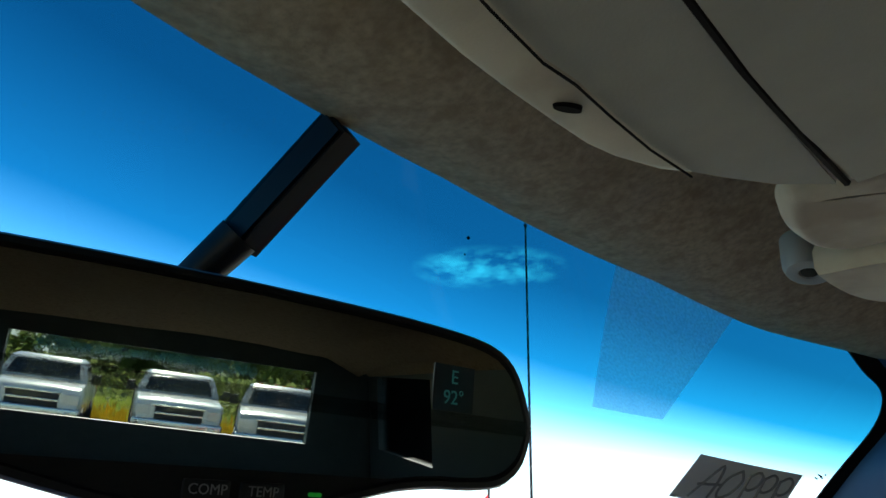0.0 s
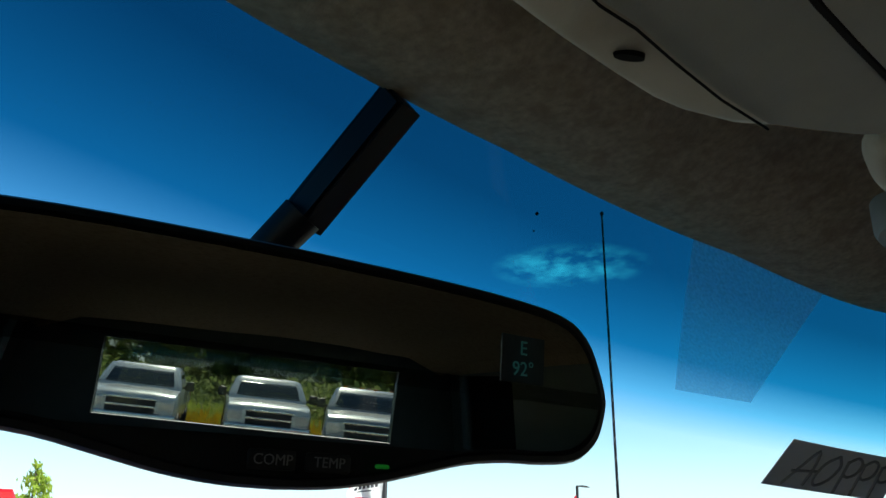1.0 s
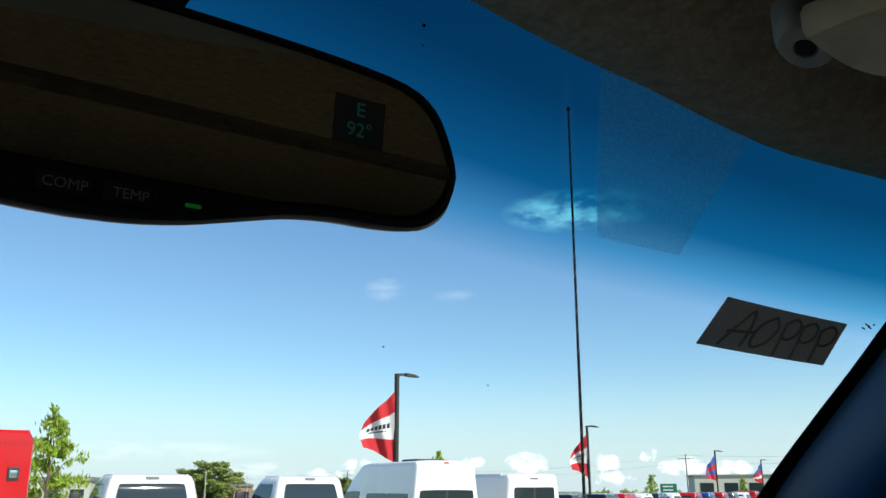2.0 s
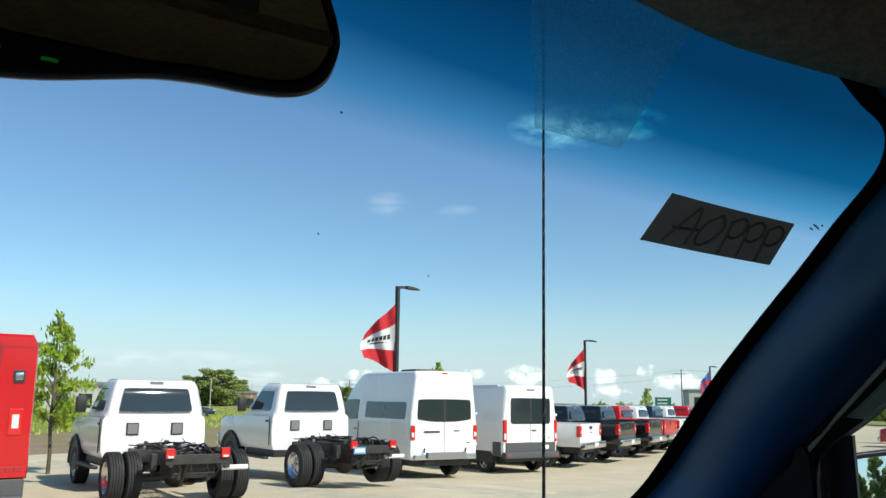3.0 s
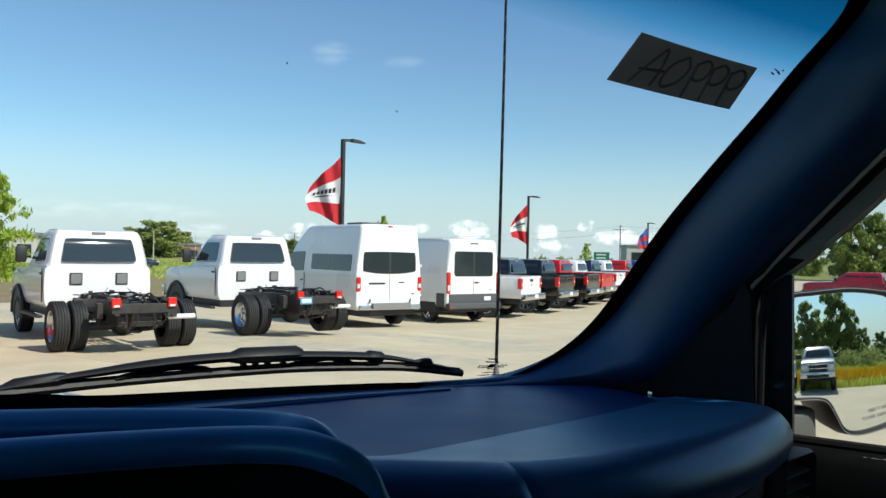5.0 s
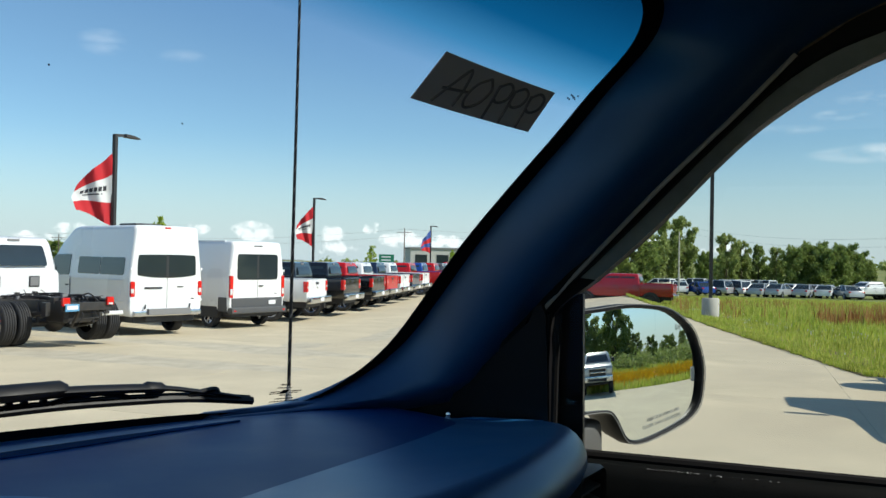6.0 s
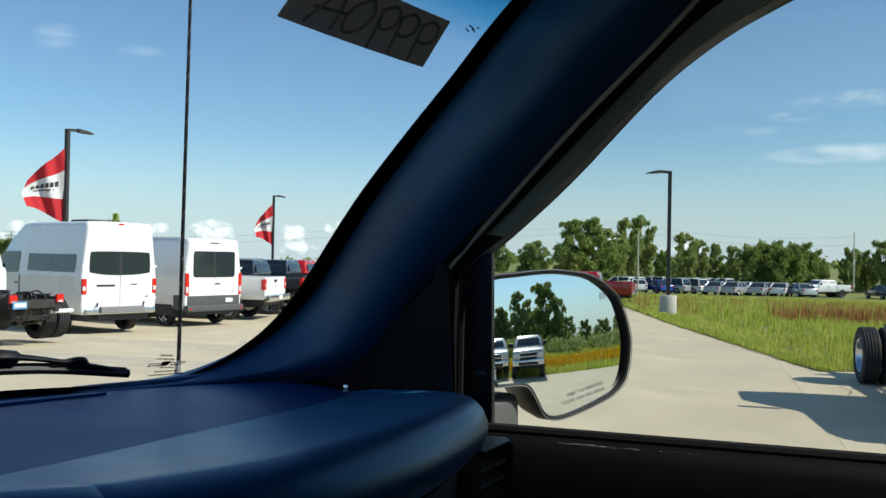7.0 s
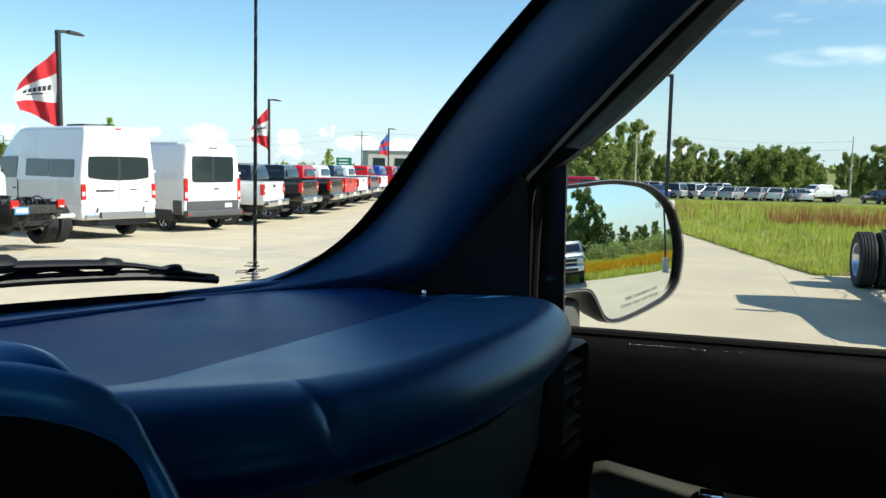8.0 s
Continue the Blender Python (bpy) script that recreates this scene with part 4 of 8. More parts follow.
part("hood_shade_plate", bm, MATTEBLACK, dash, "black plate for the dark inside of the hood", smooth=False)

# ---------------------------------------------------------------- passenger door
door = thing("door", Matrix.Identity(4), "dark passenger door with trimmed window frame", "door")
dx = lambda z: 0.872 - 0.18 * (z - 1.59)       # inner plane of the window
bm = BM()
prof = [(0.905, 1.585), (0.885, 1.594), (0.872, 1.596), (0.862, 1.592), (0.855, 1.580), (0.850, 1.55), (0.845, 1.48), (0.85, 1.42), (0.835, 1.36), (0.83, 1.30), (0.84, 1.15), (0.86, 0.95)]
sheet(bm, [[(x, y, z) for x, z in prof] for y in [0.20 - 1.25 * k / 20 for k in range(21)]], (0.03, 0, 0))
part("door_panel", bm, DOORSKIN, door, "black grained door panel")
bm = BM()
tube(bm, [(0.880, 0.18, 1.599), (0.878, -0.3, 1.599), (0.878, -1.0, 1.599)], 0.006, 8)
part("window_seal", bm, SEAL, door, "rubber seal along the sill")
bm = BM()
tube(bm, [(0.8935, 0.18, 1.598), (0.8925, -0.3, 1.598), (0.8925, -1.0, 1.598)], 0.0035, 8)
part("bright_strip", bm, CHROME, door, "thin bright strip on the sill")
rnd = random.Random(4)
bm = BM()
for k in range(90):
    y, s = 0.062 - rnd.gammavariate(1.6, 0.030), rnd.uniform(0.00012, 0.0004) * (1.8 if k % 11 == 0 else 1)
    x = 0.8625 + rnd.gauss(0, 0.0016) - 0.01 * abs(0.03 - y)
    turn = rnd.uniform(-0.8, 0.8)
    ring = [(x + math.cos(a + turn) * s * (1 + 0.6 * rnd.random()), y + math.sin(a) * s * rnd.uniform(1.2, 3.2)) for a in (0, 1.3, 2.4, 3.5, 4.9)]
    bm.faces.new([bm.verts.new((a, b, 1.5928)) for a, b in ring])
part("scuff", bm, SCUFF, door, "pale scuff marks on the sill", smooth=False)
bm = BM()
rows = []
for y, z, k in ((0.099, 1.450, 0.15), (0.094, 1.457, 0.6), (0.080, 1.459, 0.9), (0.05, 1.453, 1.0), (0.0, 1.444, 1.0), (-0.06, 1.436, 1.0), (-0.15, 1.431, 1.0), (-0.6, 1.431, 1.0), (-0.62, 1.42, 0.6)):
    rows.append([(0.852 - (0.852 - x) * k, y, z + dz * k) for x, dz in ((0.853, 0.004), (0.845, 0.004), (0.825, -0.004), (0.800, -0.022), (0.782, -0.048), (0.775, -0.080), (0.80, -0.105), (0.853, -0.11))])
rings(bm, rows)
arm = part("armrest", bm, ARMREST, door, "grey-green vinyl armrest")
bm = BM()
box(bm, (0.815, -0.14, 1.421), (0.846, -0.012, 1.4415), 0.003)
sw = part("switch_plate", bm, BLACKPLASTIC, arm, "black window switch plate")
bm = BM()
box(bm, (0.820, -0.046, 1.439), (0.838, -0.020, 1.447), 0.003)
part("window_switch", bm, CHROME, sw, "bright window switch")

# window frame: inner trim edge and grey channel round the pane
GL = [(0.192, 1.594), (0.182, 1.68), (0.175, 1.752), (0.161, 1.778), (0.122, 1.808), (0.055, 1.868), (-0.028, 1.953), (-0.083, 1.997), (-0.135, 2.027), (-0.20, 2.052), (-0.33, 2.070), (-0.60, 2.074), (-0.95, 2.055), (-0.98, 1.594)]
CR = [(0.256, 1.594), (0.241, 1.68), (0.236, 1.742), (0.216, 1.766), (0.158, 1.812), (0.093, 1.880), (0.000, 1.970), (-0.080, 2.048), (-0.165, 2.088), (-0.30, 2.108), (-0.60, 2.112), (-0.98, 2.10), (-1.04, 2.06), (-1.05, 1.594)]
gl = [(p.x, p.y) for p in spline([(a, b, 0) for a, b in GL], 4)]
cr = [(p.x, p.y) for p in spline([(a, b, 0) for a, b in CR], 4)]
bm = BM()
sheet(bm, [[(dx(z) + off, y, z) for (y, z), off in ((a, 0.028), (a, 0.014), ((a[0] + (b[0] - a[0]) * 0.45, a[1] + (b[1] - a[1]) * 0.45), 0.010), ((a[0] + (b[0] - a[0]) * 0.5, a[1] + (b[1] - a[1]) * 0.5), 0.0), ((a[0] + (b[0] - a[0]) * 0.9, a[1] + (b[1] - a[1]) * 0.9), -0.002), (b, 0.004))] for a, b in zip(gl, cr)], (0.03, 0, 0.0))
part("window_frame", bm, SEAL, door, "black rubber lined window frame")
bm = BM()
sheet(bm, [[(dx(z) + off, y, z) for (y, z), off in ((a, 0.0125), ((a[0] + (b[0] - a[0]) * 0.47, a[1] + (b[1] - a[1]) * 0.47), 0.0080))] for a, b in zip(gl[16:], cr[16:])], (0.003, 0, 0.0))
part("glass_channel", bm, mat("channel_grey", (0.20, 0.225, 0.205), 0.7, vary=0.2, scale=30), door, "grey glass run channel")
bm = BM()
rows = [[(dx(z) + 0.020, y0 + (y1 - y0) * k / 12, z) for k in range(13)] for z, y0, y1 in ((1.585, 0.19, -1.0), (1.70, 0.18, -1.0), (1.775, 0.165, -1.0), (1.87, 0.075, -1.0), (1.96, -0.02, -1.0), (2.02, -0.11, -0.99), (2.055, -0.22, -0.97), (2.075, -0.40, -0.94))]
sheet(bm, rows)
pane = part("window_pane", bm, SIDEGLASS, door, "clear closed side window")
pane.visible_shadow = False
# sail panel before the window
bm = BM()
sail = [(0.177, 1.594), (0.175, 1.70), (0.176, 1.765), (0.181, 1.778), (0.189, 1.775), (0.196, 1.758), (0.30, 1.66), (0.34, 1.594)]
rings(bm, [[(dx(z) + off + 0.02 * max(0, y - 0.18) / 0.12, y, z) for y, z in sail] for off in (-0.012, 0.018)])
part("sail_panel", bm, BLACKPLASTIC, door, "black plastic sail panel behind the mirror", smooth=False)
for off in (0.0, 0.012):
    bm = BM()
    tube(bm, [(dx(1.60) - 0.006, 0.184 - off, 1.60), (dx(1.70) - 0.006, 0.179 - off, 1.70), (dx(1.768) - 0.006, 0.174 - off, 1.768)], 0.0042, 8)
    part("vertical_seal", bm, SEAL, door, "upright rubber seal")

# ---------------------------------------------------------------- outside mirror
SC = Vector((1.044, 0.094, 1.678))
SN = Vector((-0.5586, -0.8295, 0.052)).normalized()
SR = Vector((0, 0, 1)).cross(SN).normalized()
SR = SR if SR.x > 0 else -SR
SU = SN.cross(SR)
SU = SU if SU.z > 0 else -SU
sm = thing("outside_mirror", axes(SC, SR, SU, SN), "black outside mirror with a notched lower inner corner", "mirror")
sh = [(-0.098, -0.046), (-0.060, -0.047), (-0.047, -0.055), (-0.037, -0.072), (-0.028, -0.087), (-0.013, -0.0945), (0.015, -0.093), (0.066, -0.081), (0.095, -0.070), (0.113, -0.052), (0.121, -0.022), (0.122, 0.005), (0.113, 0.036), (0.098, 0.062), (0.060, 0.086), (0.02, 0.093), (-0.02, 0.0945), (-0.07, 0.090), (-0.098, 0.087), (-0.108, 0.078), (-0.109, 0.03), (-0.106, -0.03)]
loop = [(p.x, p.y) for p in spline([(a, b, 0) for a, b in sh + sh[:1]], 3)][:-1]
loop = [(a * 1.155, b) for a, b in loop]
sc = lambda k: [(a * k, b * k + 0.002 * (1 - k)) for a, b in loop]
bm = BM()
rings(bm, [[(a, b, c) for a, b in sc(k)] for k, c in ((0.930, -0.03), (0.934, 0.000), (0.945, 0.004), (0.972, 0.005), (1.0, 0.001), (1.0, -0.015), (0.93, -0.04), (0.75, -0.07), (0.5, -0.085), (0.05, -0.09))], caps=False)
part("mirror_housing", bm, BLACKPLASTIC, sm, "black mirror housing")
bm = BM()                                 # slightly bulged glass
R = 1.58
gl_rows = []
for k in [0.938 * i / 14 for i in range(15)]:
    gl_rows.append([(a, b, 0.003 - (a * a + b * b) / (2 * R) - 0.008 * b) for a, b in (sc(k) if k else [(0.0001 * math.cos(i), 0.0001 * math.sin(i)) for i in range(len(loop))])])
rings(bm, gl_rows, caps=False)
mg = part("mirror_glass", bm, SIDEMIRROR, sm, "convex mirror glass")
mg.data.polygons.foreach_set("use_smooth", [True] * len(mg.data.polygons))
ETCH = mat("etched_print", (0.30, 0.30, 0.28), 0.8)
for text, a, b in (("OBJECTS IN MIRROR ARE", 0.048, -0.0600), ("CLOSER THAN THEY APPEAR", 0.045, -0.0690)):
    writing(text, 0.0064, ETCH, sm, Matrix.Translation((a, b, 0.0038 - (a * a + b * b) / (2 * R))) @ pose(0, 0, 0, 0, 1, 8), "lettering", 0.0001)
bm = BM()                                  # small heater mark
for w, h_ in ((0.0052, 0.0042), (0.0028, 0.0020)):
    o = rounded(w, h_, 0.0018, 3)
    tube(bm, [(0.088 + a, 0.060 + b, 0.0036 - 0.0114 / (2 * R)) for a, b in o + o[:1]], 0.00035, 4)
part("heater_mark", bm, ETCH, sm, "small etched heater mark")
bm = BM()                                  # thin bright bead round the lip
tube(bm, [(a, b, 0.0045) for a, b in (lambda q: q + q[:1])(sc(0.992))], 0.0007, 5)
part("bead", bm, GREYPLASTIC, sm, "thin bright bead round the housing")
bm = BM()
box(bm, (-0.17, -0.112, -0.06), (-0.052, -0.058, -0.014), 0.012, 3)
part("mirror_arm", bm, mat("arm_grey", (0.10, 0.10, 0.10), 0.5, vary=0.1), sm, "grey mirror arm")

# ---------------------------------------------------------------- paper sign on the glass
def on_glass(u, v):
    """Over the sign: u along its width, v down, both 0 to 1."""
    tl, tr_, br_, bl = Vector((0.567, 2.013)), Vector((0.710, 2.001)), Vector((0.728, 1.965)), Vector((0.579, 1.976))
    p = (tl * (1 - u) + tr_ * u) * (1 - v) + (bl * (1 - u) + br_ * u) * v
    return p


sign = thing("paper_sign", Matrix.Identity(4), "hand-lettered paper number sign taped inside the windshield, seen from behind", "sign")
bm = BM()
sheet(bm, [[ws(*on_glass(u / 10, v / 4), -0.0022) for u in range(11)] for v in range(5)], (0, -0.0004, -0.0005))
part("sheet", bm, PAPER, sign, "sheet of paper in shade")
STROKES = [[(0.14, 0.93), (0.20, 0.52), (0.27, 0.13), (0.31, 0.50), (0.31, 0.90)], [(0.15, 0.62), (0.35, 0.56)],
           [(0.46, 0.16), (0.38, 0.36), (0.36, 0.68), (0.40, 0.86), (0.48, 0.70), (0.51, 0.38), (0.46, 0.16)]]
for a in (0.55, 0.69, 0.84):
    STROKES.append([(a + 0.03, 0.97), (a + 0.018, 0.6), (a, 0.22)])
    STROKES.append([(a, 0.26), (a + 0.06, 0.13), (a + 0.115, 0.22), (a + 0.115, 0.46), (a + 0.06, 0.58), (a + 0.015, 0.52)])
for st in STROKES:
    pts = spline([(u, v, 0) for u, v in st], 4)
    bm = BM()
    tube(bm, [ws(*on_glass(p.x, p.y), -0.0029) for p in pts], 0.0016, 6, 1.0)
    part("pen_stroke", bm, INK, sign)
bm = BM()
sheet(bm, [[ws(*on_glass(u / 10, 1.0 + 0.10 * v), -0.0018) for u in range(11)] for v in range(2)])
tape = part("tape", bm, STREAK, sign, "clear tape edge")
tape.visible_shadow = False

# small printed marks on the glass: maker's legend, dotted sticker rest, stone chips
def glass_frame(x, z, out=0.001):
    """A pose on the glass that reads from outside: x to the truck's left, y up the glass."""
    right = (ws(x - 0.01, z) - ws(x + 0.01, z)).normalized()
    up = (ws(x, z + 0.01) - ws(x, z - 0.01)).normalized()
    return axes(ws(x, z, out), right, up, right.cross(up))


for text, x, z, size in (("SHADED", 0.7890, 1.6685, 0.0042), ("SOLAR-RAY", 0.7920, 1.6640, 0.0044), ("LAMINATED", 0.8035, 1.6530, 0.0036)):
    writing(text, size, MATTEBLACK, glass, glass_frame(x, z), "legend_word", 0.0002)
bm = BM()
rnd = random.Random(9)
for z, x0, x1 in ((1.6595, 0.774, 0.783), (1.6595, 0.795, 0.808), (1.6570, 0.775, 0.784), (1.6570, 0.796, 0.806), (1.6490, 0.788, 0.808), (1.6450, 0.786, 0.818)):
    x = x0 + 0.0075
    while x < x1 + 0.0075:
        w = rnd.uniform(0.0012, 0.003)
        bm.faces.new([bm.verts.new(ws(a, b, 0.001)) for a, b in ((x, z), (x + w, z), (x + w, z - 0.0016), (x, z - 0.0016))])
        x += w + 0.0008
bm.faces.new([bm.verts.new(ws(a, b, 0.001)) for a, b in ((0.793, 1.6610), (0.801, 1.6610), (0.801, 1.6555), (0.793, 1.6555))])
part("glass_legend", bm, MATTEBLACK, glass, "small black printed legend", smooth=False)
bm = BM()
for k in range(8):
    x, z = 0.733 + 0.0028 * (k % 4), 2.0005 - 0.0022 * (k // 4) - 0.0008 * (k % 3)
    tube(bm, [ws(x, z, 0.0), ws(x, z, 0.001)], 0.0009, 6)
part("sticker_rest", bm, MATTEBLACK, glass, "dotted rest of a sticker")
bm = BM()
for x, z, r in ((0.157, 2.105, 0.0011), (0.165, 2.098, 0.0005), (0.42, 1.93, 0.0006), (0.30, 1.95, 0.0006), (0.25, 2.02, 0.0007)):
    tube(bm, [ws(x, z, 0.0), ws(x, z, 0.001)], r, 7)
part("stone_chip", bm, TRIM, glass, "stone chips")["kind"] = "stuff"

# ---------------------------------------------------------------- wiper on the outside
wiper = thing("wiper", Matrix.Identity(4), "black wiper arm and blade resting low on the windshield", "wiper")
def wp(x, z, h):
    """A point h off the outside of the glass, seated lower the farther it stands off."""
    h = 0.5 * h
    return ws(x + 0.8 * h, z - 0.42 * h, h)


bm = BM()
blade = [wp(x, z, 0.010) for x, z in ((0.26, 1.6575), (0.357, 1.661), (0.437, 1.663), (0.552, 1.665), (0.645, 1.662), (0.700, 1.658), (0.771, 1.647))]
tube(bm, spline(blade, 6), 0.0053, 6, 1.0)
part("blade", bm, WIPERBLACK, wiper, "rubber wiper blade")
bm = BM()                                  # thin metal spine over the rubber
tube(bm, [p + Vector((0, 0.003, 0.0052)) for p in spline(blade, 6)], 0.0016, 5)
part("spine", bm, WIPERBLACK, wiper, "dark metal spine")
bm = BM()
armp = [wp(x, z, h) for x, z, h in ((0.20, 1.653, 0.020), (0.29, 1.6645, 0.022), (0.355, 1.672, 0.024), (0.392, 1.676, 0.025), (0.455, 1.680, 0.026), (0.52, 1.680, 0.026), (0.64, 1.674, 0.022), (0.70, 1.665, 0.016), (0.752, 1.654, 0.012))]
n_ = len(spline(armp, 5))
tube(bm, spline(armp, 5), [float(np.interp(k / (n_ - 1), [0, 0.15, 0.34, 0.40, 0.62, 0.75, 0.78, 1.0], [0.0056, 0.0064, 0.0085, 0.0098, 0.0094, 0.0086, 0.0052, 0.0030])) for k in range(n_)], 8, 0.6)
part("arm", bm, WIPERBLACK, wiper, "black wiper arm")
bm = BM()
tube(bm, [wp(0.272, 1.6615, 0.024), wp(0.280, 1.6625, 0.026), wp(0.316, 1.6665, 0.026), wp(0.324, 1.6680, 0.024)], [0.006, 0.0098, 0.0098, 0.007], 8, 0.75)
part("arm_sleeve", bm, WIPERBLACK, wiper, "moulded arm sleeve")
bm = BM()
tube(bm, [wp(0.478, 1.680, 0.026), wp(0.487, 1.6808, 0.030), wp(0.548, 1.6806, 0.030), wp(0.556, 1.680, 0.026)], [0.008, 0.0125, 0.0125, 0.008], 8, 0.75)
jb = part("joint_block", bm, WIPERBLACK, wiper, "arm joint block with two pins")
for x in (0.505, 0.533):
    bm = BM()
    lathe(bm, [(0.0, 0.0032), (0.002, 0.0030), (0.0025, 0.0)], 10, "z")
    part("pin", bm, WIPERBLACK, jb, at=Matrix.Translation(wp(x, 1.680, 0.030)) @ pose(0, -0.010, 0.002, 90, 0, 0))
for x in (0.498, 0.511, 0.524, 0.541):
    bm = BM()
    p = wp(x, 1.6725, 0.026)
    box(bm, (p.x - 0.0035, p.y - 0.003, p.z - 0.006), (p.x + 0.0035, p.y + 0.003, p.z + 0.006), 0.001, 1)
    part("clip_tooth", bm, WIPERBLACK, jb)
bm = BM()
tube(bm, [wp(0.632, 1.6748, 0.022), wp(0.636, 1.6745, 0.024), wp(0.652, 1.6725, 0.023), wp(0.656, 1.6718, 0.021)], [0.006, 0.0095, 0.0088, 0.006], 8, 0.75)
part("end_sleeve", bm, WIPERBLACK, wiper, "sleeve at the end of the arm")
for a, b in ((0.375, 0.470), (0.552, 0.628), (0.690, 0.738)):
    bm = BM()
    m_ = (a + b) / 2
    zb = lambda x: float(np.interp(x, [0.26, 0.437, 0.552, 0.645, 0.70, 0.762], [1.6575, 1.663, 1.665, 1.662, 1.658, 1.648])) + 0.0035
    tube(bm, spline([wp(a, zb(a), 0.013), wp(a + 0.014, zb(a) + 0.004, 0.016), wp(m_, zb(m_) + 0.007, 0.018), wp(b - 0.014, zb(b) + 0.004, 0.016), wp(b, zb(b), 0.013)], 4), 0.0032, 6)
    part("bow", bm, WIPERBLACK, wiper, "black blade bow")

# ---------------------------------------------------------------- antenna on the fender
ant = thing("antenna", Matrix.Identity(4), "thin black whip antenna with a pale spiral wrap on the fender", "antenna")
A0, A1 = Vector((0.899, 0.552, 1.610)), Vector((0.925, 0.560, 2.434))
bm = BM()
tube(bm, [A0, A0 + (A1 - A0) * 0.3, A1], [0.0026, 0.0024, 0.0017], 8)
part("mast", bm, BLACKPLASTIC, ant, "black mast")
bm = BM()
tube(bm, [A0 + (A1 - A0) * k / 320 + Vector((math.cos(k * 0.55), math.sin(k * 0.55), 0)) * (0.0024 - 0.0008 * k / 320) for k in range(321)], 0.00042, 4)
part("spiral_wrap", bm, GREYPLASTIC, ant, "pale spiral wire")
bm = BM()
lathe(bm, [(-0.02, 0.007), (0.0, 0.007), (0.012, 0.005), (0.03, 0.003), (0.034, 0.001)], 12, "z")
part("base", bm, GREYPLASTIC, ant, "grey antenna foot", at=Matrix.Translation((0.899, 0.552, 1.615)))
bm = BM()
lathe(bm, [(-0.004, 0.0015), (-0.002, 0.003), (0.002, 0.003), (0.004, 0.001)], 10, "z")
part("tip_ball", bm, BLACKPLASTIC, ant, at=Matrix.Translation(A1))

# ---------------------------------------------------------------- shell of the truck round the cabin
OWN = SILVER
bm = BM()                                  # roof skin and rear header
sheet(bm, [[(x, y if y < 1 else ws_y(x, 2.145) - 0.004 - 0.085 * (9 - y), z - 0.03 * (abs(x) / 0.8) ** 3) for x in [-0.80 + 1.6 * k / 16 for k in range(17)]] for y, z in ((9, 2.150), (8, 2.200), (-0.1, 2.232), (-0.9, 2.238), (-2.5, 2.215), (-2.80, 2.150))], (0, 0, 0.004))
part("roof", bm, OWN, truck, "outer roof skin")
for s in (1, -1):                          # roof rail, rear quarter with its window opening
    bm = BM()
    rings(bm, [[(s * x, y, z) for x, z in ((0.765, 2.115), (0.80, 2.10), (0.815, 2.13), (0.80, 2.195), (0.74, 2.19), (0.72, 2.16))] for y in (0.02, -2.75)])
    part("roof_rail", bm, HEADLINER, truck)
    bm = BM()
    for lo, hi in (((-1.06, 0.75), (-2.75, 1.79)), ((-1.06, 2.06), (-2.75, 2.15)), ((-1.04, 1.79), (-2.00, 2.06)), ((-2.62, 1.79), (-2.75, 2.06))):
        y0, z0 = lo
        y1, z1 = hi
        rings(bm, [[(s * (0.872 - 0.18 * (z - 1.59) + o), y, z) for y, z in ((y0, z0), (y1, z0), (y1, z1), (y0, z1))] for o in (0.0, 0.05)])
    part("quarter_panel", bm, [LOWDASH], truck, smooth=False)
    bm = BM()
    rings(bm, [[(s * (0.872 - 0.18 * (z - 1.59) + o), y, z) for y, z in ((-1.99, 1.78), (-2.63, 1.78), (-2.63, 2.07), (-1.99, 2.07))] for o in (0.02, 0.025)])
    q = part("quarter_window", bm, REARGLASS, truck, "tinted quarter window")
    q.visible_shadow = False
bm = BM()                                  # rear wall with its opening
for lo, hi in (((-0.9, 0.75), (0.9, 1.77)), ((-0.9, 2.045), (0.9, 2.18)), ((-0.9, 1.77), (-0.52, 2.045)), ((0.58, 1.77), (0.9, 2.045))):
    box(bm, (lo[0], -2.81, lo[1]), (hi[0], -2.75, hi[1]))
part("rear_wall", bm, LOWDASH, truck, "dark rear cab wall", smooth=False)
bm = BM()
box(bm, (-0.53, -2.785, 1.76), (0.59, -2.779, 2.055))
q = part("rear_window", bm, REARGLASS, truck, "tinted rear window", smooth=False)
q.visible_shadow = False
bm = BM()                                  # driver's door wall, floor and firewall close the cabin
for lo, hi in (((0.34, 0.75), (-1.06, 1.60)), ((-0.98, 1.60), (-1.06, 2.12))):
    rings(bm, [[(-(0.872 - 0.18 * (z - 1.59) + o), y, z) for y, z in ((lo[0], lo[1]), (hi[0], lo[1]), (hi[0], hi[1]), (lo[0], hi[1]))] for o in (0.0, 0.05)])
part("driver_door", bm, DOORSKIN, truck, smooth=False)
bm = BM()
rows = [[(-(dx(z) + 0.020), y0 + (y1 - y0) * k / 6, z) for k in range(7)] for z, y0, y1 in ((1.585, 0.19, -1.0), (1.775, 0.165, -1.0), (1.96, -0.02, -1.0), (2.075, -0.30, -0.98))]
sheet(bm, rows)
q = part("driver_window", bm, SIDEGLASS, truck)
q.visible_shadow = False
bm = BM()
sheet(bm, [[(-dx(z), y, z) for y, z in (a, b)] for a, b in zip(gl, cr)], (-0.03, 0, 0))
part("driver_window_frame", bm, SEAL, truck)
bm = BM()
box(bm, (-0.92, -2.80, 0.70), (0.92, 0.75, 0.75))
part("floor_pan", bm, DOORSKIN, truck, smooth=False)
bm = BM()
box(bm, (-0.92, 0.70, 0.72), (0.92, 0.75, 1.58))
part("firewall", bm, LOWDASH, truck, smooth=False)
bm = BM()                                  # bench seat back seen in the mirror
